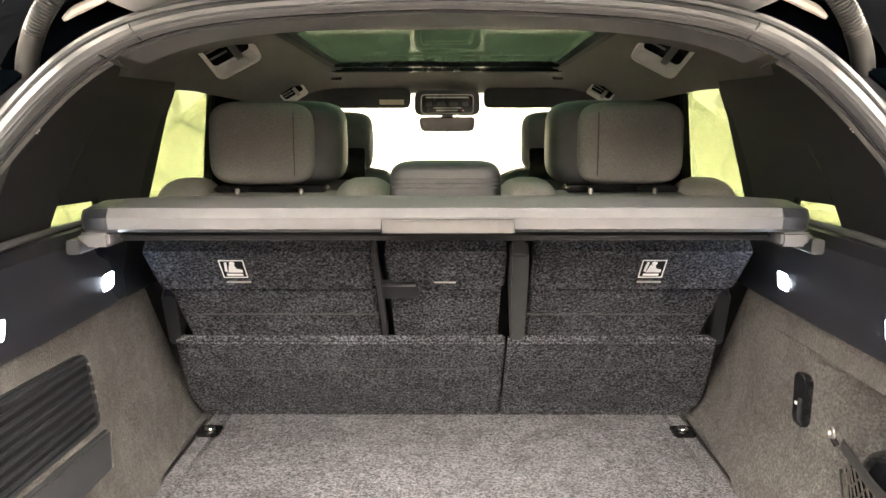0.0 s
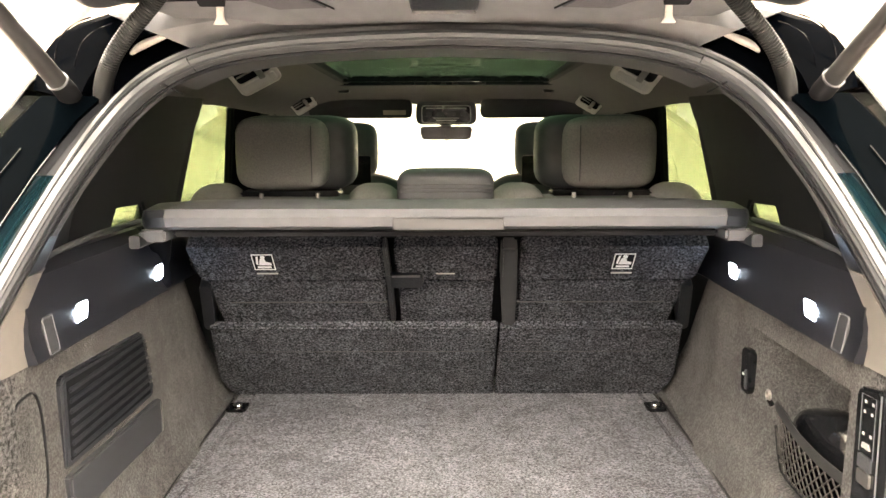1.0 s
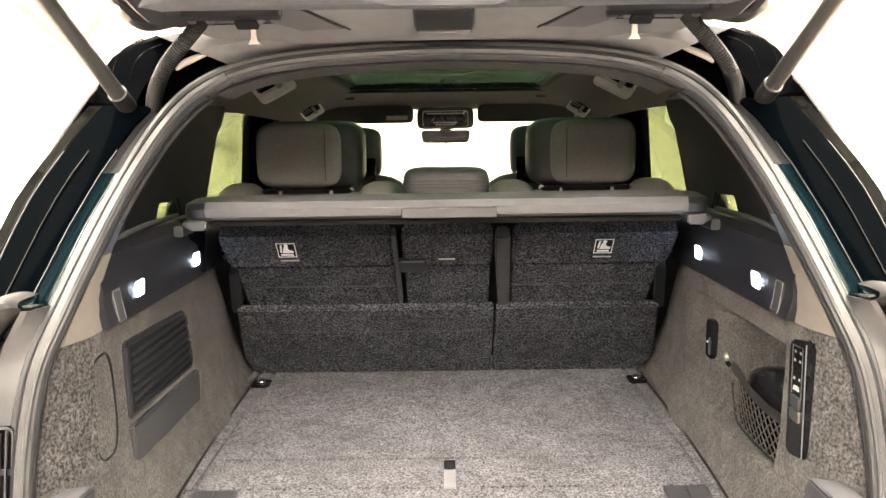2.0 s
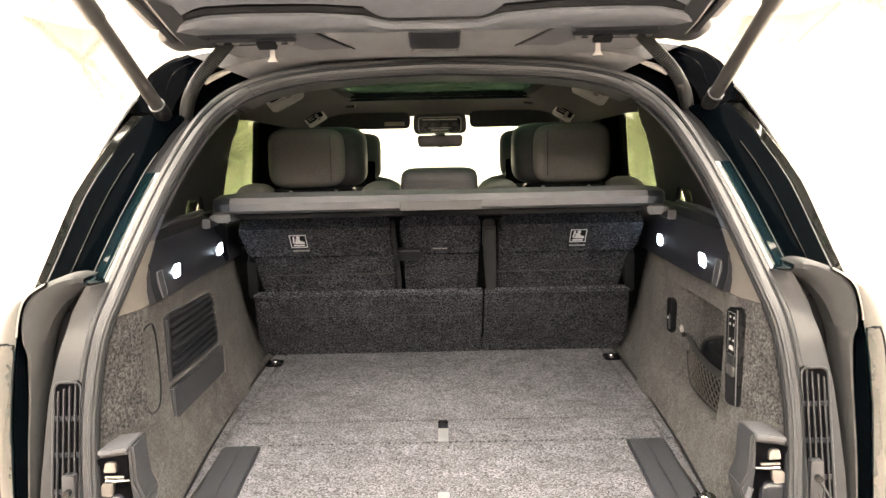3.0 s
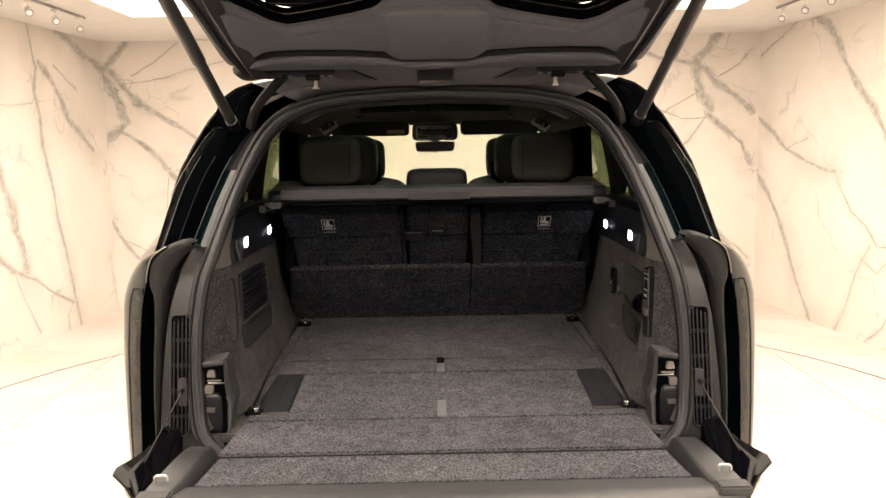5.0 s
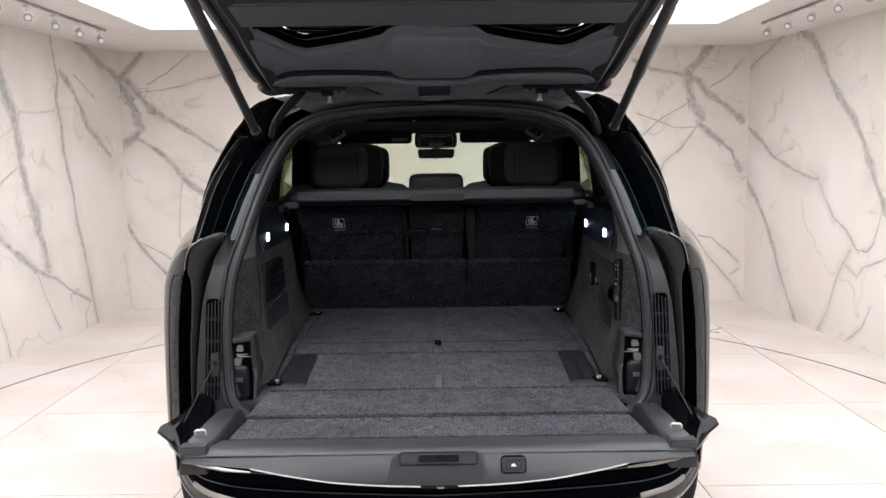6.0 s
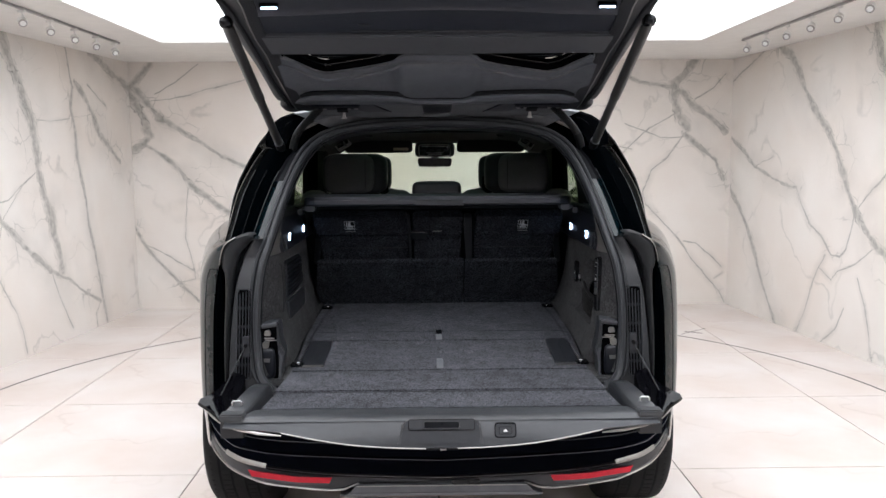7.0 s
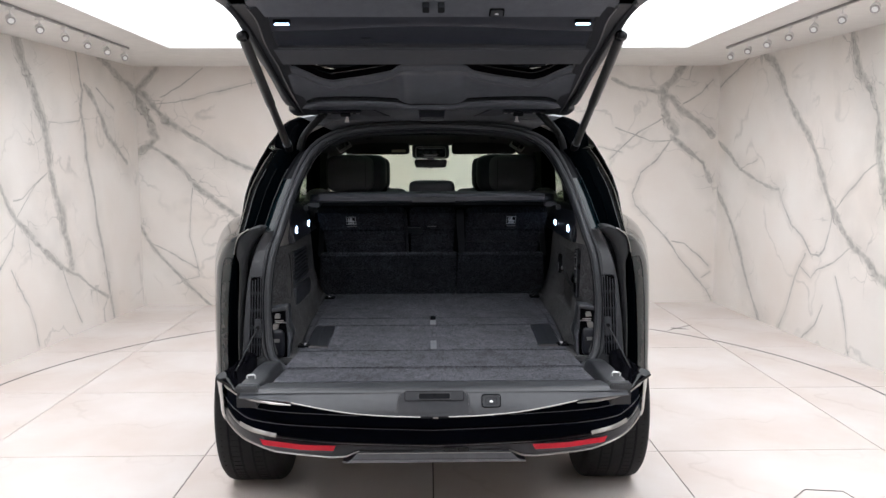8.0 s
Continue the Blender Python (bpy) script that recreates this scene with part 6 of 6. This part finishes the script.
    sheet("hinge_beam", [(-0.39, -0.118), (0.39, -0.118), (0.45, -0.06), (0.47, 0.035), (-0.47, 0.035), (-0.45, -0.06)], 0.012, 0.03, BEAM_GREY, gate, "grey panel between the hinges")
    for s in SIDES:
        sheet("beam_panel", [(s * 0.17, -0.055), (s * 0.25, -0.06), (s * 0.31, -0.02), (s * 0.3, 0.02), (s * 0.24, 0.02)], 0.008, 0.02, CROSS_GREY, gate, "", 0.003)
        rod("beam_seam", [(s * 0.165, -0.057, 0.009), (s * 0.238, 0.02, 0.009)], 0.0014, BLACK)
        rod("beam_seam", [(s * 0.2, -0.03, 0.011), (s * 0.42, -0.035, 0.011)], 0.0012, BLACK)
        hinge = sheet("hinge_plate", round_poly(*sorted((s * 0.27, s * 0.44)), 0.012, 0.03, 0.006), -0.008, 0.02, PLASTIC_DARK, gate, "dark steel hinge plate", 0.002)
        for x in (0.285, 0.31, 0.395, 0.425):
            sheet("bolt", round_poly(s * x - 0.007, s * x + 0.007, -0.003, 0.011, 0.005), -0.006, 0.01, SATIN, hinge, "", 0.001)
        sheet("hinge_mount", round_poly(*sorted((s * 0.314, s * 0.352)), -0.012, 0.016, 0.004), -0.012, 0.012, BLACK, hinge, "", 0.002)
        part("hinge_arm", prism([(s * 0.332 - 0.011, 1.694), (s * 0.332 + 0.011, 1.694), (s * 0.332 + 0.005, 1.702), (s * 0.332 + 0.004, 1.728), (s * 0.332 + 0.007, 1.735), (s * 0.332 - 0.007, 1.735), (s * 0.332 - 0.004, 1.728), (s * 0.332 - 0.005, 1.702)], "y", -0.012, -0.002, 0.001), RAIL_GREY, car, "pale forged hinge arm", True)
        foot, head = Vector((s * 0.558, -0.038, 1.6)), Vector((s * 0.6, -0.6, 1.94))
        way = (head - foot).normalized()
        strut = part("gas_strut", tube([foot - way * 0.05, foot - way * 0.035, foot - way * 0.012, foot + way * 0.02], [0.009, 0.014, 0.0165, 0.016], 16), BLACK, car, "thick black powered strut holding the tailgate", True)
        part("strut_tube", tube([foot + way * 0.01, foot + way * 0.28, foot + way * 0.285, head - way * 0.03, head], [0.0138, 0.0138, 0.0165, 0.0165, 0.013], 16), STRUT_GREY, strut, "", True)
        part("strut_collar", tube([foot + way * 0.019, foot + way * 0.021], 0.0166, 18), COVER_GREY, strut, "", True)
        part("strut_joint", pillow(head.x, head.y, head.z, 0.02, 0.022, 0.018, 2.4), PLASTIC_GLOSS, strut, "", True)
        hose = smooth_path([(s * 0.404, -0.045, 1.742), (s * 0.416, -0.04, 1.727), (s * 0.44, -0.03, 1.705), (s * 0.468, -0.018, 1.68), (s * 0.492, -0.008, 1.654), (s * 0.508, 0.0, 1.63)], 15)
        part("cable_hose", tube(hose, [0.0142 if i % 2 else 0.0118 for i in range(len(hose))], 12), HOSE, car, "ribbed black cable hose", True)
        part("hose_cuff", tube([(s * 0.395, -0.05, 1.752), (s * 0.412, -0.042, 1.737)], 0.0145, 12), HOSE, car, "", True)
        part("hose_elbow", tube(smooth_path([(s * 0.504, -0.001, 1.637), (s * 0.512, 0.001, 1.62), (s * 0.517, 0.001, 1.6), (s * 0.52, -0.001, 1.578)], 4), [0.0142] * 9 + [0.0135, 0.013, 0.012, 0.0105], 12), GUTTER_BLACK, car, "smooth rubber elbow of the hose", True)
        # painted gutter corner: bracket, ball stud, wires and bright sheet edges
        part("strut_bracket", prism([(s * 0.548, 1.56), (s * 0.566, 1.553), (s * 0.578, 1.575), (s * 0.57, 1.59), (s * 0.55, 1.588)], "y", 0.0, 0.012, 0.003), BLACK, car, "black steel strut bracket", True)
        part("bracket_bolt", tube([(s * 0.566, -0.004, 1.562), (s * 0.566, 0.004, 1.562)], 0.006, 8), SATIN, car, "", True)
        part("gutter_clip", box(*sorted((s * 0.505, s * 0.535)), -0.012, 0.0, 1.512, 1.53, 0.003), RAIL_GREY, car, "pale clip on the gutter", True)
        part("gutter_wire", tube(smooth_path([(s * 0.515, 0.0, 1.583), (s * 0.528, -0.008, 1.57), (s * 0.532, -0.012, 1.55), (s * 0.527, -0.012, 1.53)], 4), 0.0022, 6), BRIGHT_TRIM, car, "", True)


hatch()


def luggage_cover():
    cov = empty("luggage_cover", "grey retractable luggage cover laid across the boot", "luggage cover")
    prof = [(0.055, 1.384), (0.05, 1.40), (0.06, 1.412), (0.14, 1.418), (0.33, 1.405), (0.36, 1.385), (0.1, 1.374), (0.07, 1.378)]
    part("cassette", loft([[(x, y, z) for y, z in prof] for x in (-0.452, 0.452)]), COVER_GREY, cov, "grey cover cassette", True)
    for s in SIDES:
        cap = []
        for x, k, low in ((0.4525, 1.0, 0.0), (0.468, 1.0, -0.001), (0.484, 0.96, -0.002), (0.495, 0.86, -0.003), (0.502, 0.66, -0.004)):
            cap.append([(s * x, 0.2 + (y - 0.2) * k, 1.397 + (z - 1.397) * (0.5 + 0.5 * k) + low) for y, z in prof])
        part("end_cap", loft(cap), PLASTIC, cov, "dark rounded end cap", True)
        part("roller_end", box(*sorted((s * 0.456, s * 0.492)), 0.064, 0.13, 1.358, 1.379, 0.004), COVER_GREY, cov, "grey block at the end of the roller", True)
        part("end_stub", box(*sorted((s * 0.492, s * 0.508)), 0.085, 0.12, 1.362, 1.375, 0.004), PLASTIC_GREY, cov, "", True)
        part("end_hook", prism(round_poly(*sorted((s * 0.504, s * 0.522)), 1.345, 1.366, 0.004), "y", 0.08, 0.15, 0.003), PLASTIC_GREY, cov, "", True)
    tab = part("pull_tab", prism(round_poly(-0.084, 0.094, 1.379, 1.398, 0.004), "y", 0.049, 0.06, 0.002), PLASTIC_GREY, cov, "flat pull tab", True)
    part("tab_edge", tube([(-0.084, 0.0485, 1.38), (-0.083, 0.0485, 1.398), (0.093, 0.0485, 1.398), (0.094, 0.0485, 1.38)], 0.0012, 5), PLASTIC_DARK, tab, "", True)
    part("under_rail", box(-0.45, 0.45, 0.085, 0.15, 1.364, 1.376, 0.004), BLACK, cov, "", True)
    return cov


luggage_cover()


# ---- boot fittings ----
def boot_side_left():
    """Slatted outlet, lidded pocket and an oval hatch in the carpet."""
    poly = [(-0.186, 1.075), (0.146, 1.071), (0.156, 1.085), (0.125, 1.186), (0.115, 1.195), (-0.176, 1.206), (-0.186, 1.198)]
    grille = part("side_grille", prism(poly, "x", -0.536, -0.5215, 0.003), PLASTIC, car, "black slatted air outlet in the boot side", True)
    # black plate, slightly proud, paints the shade between the slats
    part("slat_gap_shade", prism([(-0.174, 1.084), (0.138, 1.08), (0.112, 1.188), (-0.174, 1.197)], "x", -0.53, -0.521), BLACK, grille)
    for i in range(7):
        z = 1.088 + 0.0152 * i
        part("slat", prism([(-0.172, z), (0.132 - 0.25 * (z - 1.088), z), (0.13 - 0.25 * (z - 1.088), z + 0.0065), (-0.172, z + 0.0075)], "x", -0.5225, -0.5165, 0.002), PLASTIC, grille, "", True)
    for i in range(6):
        z = 1.098 + 0.0155 * i
        part("clip", box(-0.522, -0.5175, 0.136 - 0.25 * (z - 1.098), 0.143 - 0.25 * (z - 1.098), z, z + 0.004, 0.001), SATIN, grille, "bright clip")
    lid = part("pocket_lid", prism([(-0.19, 1.008), (-0.178, 1.0), (0.165, 0.994), (0.17, 1.0), (0.172, 1.058), (-0.19, 1.066)], "x", -0.532, -0.515, 0.003), PLASTIC_GREY, car, "smooth dark plastic pocket lid", True)
    part("lid_edge", box(-0.518, -0.5135, 0.166, 0.171, 0.998, 1.056, 0.001), SATIN, lid)
    ring = []
    for i in range(48):
        a = 2 * math.pi * i / 48
        y = -0.268 + 0.036 * math.copysign(abs(math.cos(a)) ** 0.6, math.cos(a))
        z = 1.127 + 0.08 * math.copysign(abs(math.sin(a)) ** 0.7, math.sin(a)) + 0.12 * (y + 0.268)
        ring.append((-lerp(-y, (0.262, 0.292, 0.345), (0.5292, 0.5325, 0.546)) + lerp(z, (1.045, 1.245), (0.005, -0.001)), y, z))
    part("oval_hatch", tube(ring, 0.002, 6, True), BLACK, car, "dark seam of an oval hatch in the carpet", True)


boot_side_left()


def boot_side_right():
    plug = part("power_socket", prism(round_poly(0.125, 0.165, 1.076, 1.156, 0.012), "x", 0.5275, 0.55, 0.002), PLASTIC_GLOSS, car, "glossy black socket panel in the boot side", True)
    part("socket_lid", prism(round_poly(0.131, 0.143, 1.085, 1.12, 0.004), "x", 0.5255, 0.535, 0.002), PLASTIC, plug, "", True)
    part("mark", box(0.526, 0.528, 0.148, 0.154, 1.107, 1.111), WHITE, plug)
    sw = part("switch_panel", prism([(-0.322, 1.05), (-0.272, 1.04), (-0.261, 1.05), (-0.262, 1.21), (-0.268, 1.22), (-0.314, 1.228), (-0.322, 1.222)], "x", 0.52, 0.55, 0.003), PLASTIC_GLOSS, car, "tall glossy black switch panel with white symbols", True)
    for y, z in ((-0.286, 1.206), (-0.304, 1.207), (-0.285, 1.193), (-0.303, 1.194), (-0.285, 1.165), (-0.303, 1.166)):
        part("symbol", box(0.5192, 0.521, y - 0.0022, y + 0.0022, z - 0.0018, z + 0.0018), LAMP_GREY, sw)
    part("car_symbol", prism([(-0.304, 1.148), (-0.283, 1.147), (-0.286, 1.154), (-0.3, 1.155)], "x", 0.5185, 0.521), LAMP_GREY, sw)
    part("panel_edge", tube([(0.5195, -0.3225, 1.224), (0.5195, -0.3225, 1.13), (0.5195, -0.3225, 1.052)], 0.0011, 5), COVER_GREY, sw)
    part("panel_edge", tube([(0.5195, y, z) for y, z in ((-0.277, 1.14), (-0.277, 1.214), (-0.311, 1.216), (-0.311, 1.138))], 0.0006, 4), COVER_GREY, sw)
    for z in (1.13, 1.11):
        part("rocker_switch", prism(round_poly(-0.31, -0.28, z - 0.009, z + 0.009, 0.003), "x", 0.5165, 0.523, 0.001), PLASTIC_GREY if z > 1.12 else SATIN, sw, "grey rocker switch", True)


boot_side_right()


def storage_net():
    net = empty("storage_net", "black elastic net stretched over the side bin", "net")

    def at(u, v):
        top = lerp(u, (0, 0.13, 0.4, 0.7, 1), (1.1, 1.094, 1.081, 1.075, 1.075))
        low = lerp(u, (0, 0.06, 0.13, 0.25, 1), (1.066, 1.03, 1.006, 1.0, 0.997))
        return Vector((0.531 - 0.008 * math.sin(math.pi * min(1, u)) * math.sin(math.pi * (0.15 + 0.7 * v)), 0.008 - 0.234 * u - 0.012 * math.sin(math.pi * v) * (1 - u), top + (low - top) * v))
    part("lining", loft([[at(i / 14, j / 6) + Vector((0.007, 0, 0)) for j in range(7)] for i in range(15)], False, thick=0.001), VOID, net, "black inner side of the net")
    part("band", loft([[at(i / 14, 0) + Vector((x, 0, z)) for x, z in ((-0.002, -0.008), (-0.003, 0.0), (-0.001, 0.008), (0.001, 0.008), (0.0, -0.008))] for i in range(15)]), GUTTER, net, "broad black elastic band", True)
    part("band", tube([at(i / 14, 1) for i in range(15)], 0.0025, 6), BLACK, net, "", True)
    for k in range(-4, 12):
        for up in (0, 1):
            pts = []
            for i in range(13):
                v = i / 12
                u = k / 11 + (0.36 * v if up else 0.36 * (1 - v))
                if 0.0 <= u <= 1.0:
                    pts.append(at(u, v))
            if len(pts) > 2:
                part("cord", tube(pts, 0.0013, 5), NET_CORD, net)
    part("ring", tube([Vector((0.522, 0.022 + 0.007 * math.cos(a), 1.112 + 0.007 * math.sin(a))) for a in (2 * math.pi * i / 16 for i in range(16))], 0.0026, 6, True), STEEL, net, "dull steel hook ring", True)
    part("hook", tube([(0.522, 0.02, 1.106), (0.527, 0.016, 1.096)], 0.004, 6), PLASTIC_GLOSS, net, "", True)


storage_net()
pouch = part("pouch", pillow(0, 0, 0, 0.036, 0.092, 0.048, 3, m=pose(0.582, -0.075, 1.071, -14, 0, 0)), PLASTIC_GLOSS, None, "", True)
tagged(pouch, "shiny black pouch tucked behind the net", "pouch")


def fittings():
    for s in SIDES:
        for y, x in ((0.557, 0.478), (-0.327, 0.468)):
            z = floor_z(y)
            tie = part("tie_down", prism(round_poly(s * x - 0.022, s * x + 0.022, y - 0.025, y + 0.025, 0.008), "z", z - 0.002, z + 0.006, 0.002), PLASTIC_GLOSS, car, "lashing eye in a black cup", True)
            part("eye", pillow(s * x, y, z + 0.008, 0.011, 0.012, 0.007, 2.2), CHROME, tie, "chrome lashing eye", True)
        b = floor_slab(*sorted((s * 0.382, s * 0.462)), -0.348, -0.07, 0.004, 0.008, 0.002)
        rail = part("floor_rail", b, PLASTIC, car, "ribbed dark plastic floor rail", True)
        for i in range(2):
            xa = 0.386 + 0.037 * i
            part("rib", floor_slab(*sorted((s * xa, s * (xa + 0.034))), -0.344, -0.074, 0.0055, 0.003, 0.001), PLASTIC_GREY, rail)
        part("rail_edge", box(*sorted((s * 0.462, s * 0.4645)), -0.349, -0.07, 0.878, floor_z(-0.2) + 0.004), SATIN, rail)
        part("rail_end", box(*sorted((s * 0.38, s * 0.464)), -0.351, -0.347, floor_z(-0.35) - 0.002, floor_z(-0.35) + 0.006, 0.001), SATIN, rail)
        # latch housing at the foot of the opening
        poly = [(0.58, 1.03), (0.556, 1.036), (0.514, 1.043), (0.506, 1.046), (0.504, 0.98), (0.49, 0.95), (0.502, 0.91), (0.506, 0.857), (0.553, 0.857), (0.58, 0.9)]
        house = part("latch_housing", prism([(s * x, z) for x, z in poly], "y", -0.438, -0.37, 0.005), PLASTIC_GREY, car, "black latch housing beside the opening", True)
        # flat plate on the housing's front; its black stands for shade in the cavity
        part("latch_recess", prism([(s * x, z) for x, z in ((0.572, 1.022), (0.514, 1.03), (0.514, 0.985), (0.51, 0.945), (0.511, 0.872), (0.516, 0.864), (0.57, 0.868))], "y", -0.442, -0.43), VOID, house, "matt black plate painting the shaded latch recess")
        part("latch_pod", pillow(s * 0.543, -0.438, 0.915, 0.024, 0.017, 0.05, 4.0), PLASTIC_DARK, house, "rounded glossy black latch cover", True)
        part("striker_plate", prism([(s * x, z) for x, z in ((0.552, 1.004), (0.548, 1.02), (0.535, 1.021), (0.531, 1.015), (0.532, 1.003))], "y", -0.45, -0.44, 0.0012), STEEL, house, "bright steel striker plate", True)
        part("striker_plate", prism([(s * x, z) for x, z in ((0.558, 0.965), (0.557, 0.982), (0.553, 0.986), (0.536, 0.986), (0.539, 0.966), (0.543, 0.963))], "y", -0.452, -0.44, 0.0012), STEEL, house, "", True)
        part("pod_band", prism([(s * x, z) for x, z in ((0.563, 0.918), (0.562, 0.936), (0.53, 0.935), (0.533, 0.917))], "y", -0.4565, -0.438, 0.003), STEEL, house, "grey band across the latch cover", True)
        part("latch_bar", box(*sorted((s * 0.52, s * 0.552)), -0.447, -0.438, 0.993, 0.9965, 0.001), SATIN, house, "", True)
        part("striker", tube([(s * 0.512, -0.444, 0.988), (s * 0.53, -0.452, 0.99), (s * 0.548, -0.452, 0.991)], [0.0015, 0.0025, 0.002], 6), SATIN, house, "bright catch pin", True)
        part("housing_top", prism([(s * 0.512, 1.036), (s * 0.56, 1.03), (s * 0.562, 1.038), (s * 0.512, 1.045)], "y", -0.446, -0.37, 0.002), COVER_GREY, house, "", True)
        # paler rod stands in for the lit strip along the inner flange
        part("housing_edge", tube([(s * x, -0.439, z) for x, z in ((0.508, 0.952), (0.502, 0.935), (0.505, 0.9), (0.507, 0.862), (0.512, 0.858), (0.556, 0.859))], 0.0048, 8), COVER_GREY, house, "", True)
        plate = part("cable_plate", prism(round_poly(*sorted((s * 0.598, s * 0.618)), 0.937, 1.002, 0.003), "y", -0.456, -0.44, 0.002), PLASTIC_GREY, car, "small grey plate that holds the stay cable", True)
        part("cable_pin", tube([(s * 0.608, -0.466, 0.975), (s * 0.608, -0.45, 0.975)], 0.006, 8), PLASTIC_GLOSS, plate, "", True)
    strap = part("pull_strap", floor_slab(-0.011, 0.011, -0.068, 0.0, 0.004, 0.004, 0.001), BEAM_GREY, car, "grey webbing pull strap in the floor", True)
    part("strap_knob", prism(round_poly(-0.011, 0.011, -0.002, 0.01, 0.005), "z", 0.905, 0.921, 0.004), PLASTIC_GLOSS, strap, "black knob of the strap", True)
    part("pull_strap", floor_slab(-0.011, 0.011, -0.38, -0.28, 0.003, 0.004, 0.001), BEAM_GREY, car, "", True)
    # middle headrest stitching
    for z in (1.405, 1.413, 1.421):
        part("stitch_line", tube([(-0.098, 0.492, z), (0.0, 0.4885, z), (0.098, 0.492, z)], 0.0012, 5), LINE, car)


fittings()


# ---- ceiling track lights ----
def track_lights():
    for s in SIDES:
        rail = part("track_rail", box(*sorted((s * 2.566, s * 2.584)), 0.2, 4.0, CEIL - 0.018, CEIL - 0.001, 0.002), RAIL_GREY, None, "", False)
        tagged(rail, "slim grey ceiling track rail for spotlights", "track rail", "ceiling tracks")
    spot = tagged(new("track_spotlight"), "small white adjustable spotlight on a ceiling track", "spotlight", "ceiling spotlights")
    part("adapter", box(-0.012, 0.012, -0.03, 0.03, -0.034, -0.019, 0.004), LAMP_WHITE, spot)
    part("stem", tube([(0, 0, -0.03), (0, 0, -0.075)], 0.005, 8), LAMP_WHITE, spot, "", True)
    aim = Vector((-0.45, -0.6, -0.5)).normalized()
    at = Vector((0, 0, -0.09))
    head = part("head", tube([at - aim * 0.03, at - aim * 0.022, at + aim * 0.02], [0.012, 0.026, 0.029], 18), LAMP_WHITE, spot, "", True)
    part("bezel", tube([at + aim * 0.0195, at + aim * 0.024], [0.0275, 0.026], 18), SATIN, head, "", True)
    part("lens", tube([at + aim * 0.023, at + aim * 0.026], [0.018, 0.017], 18), WHITE, head, "", True)
    first = True
    for s in SIDES:
        for i in range(9):
            m = pose(s * 2.575, 3.9 - 0.385 * i, CEIL, 0, 0, 0 if s > 0 else 70)
            if first:
                spot.matrix_basis, first = m, False
            else:
                copy_thing(spot, m)


track_lights()
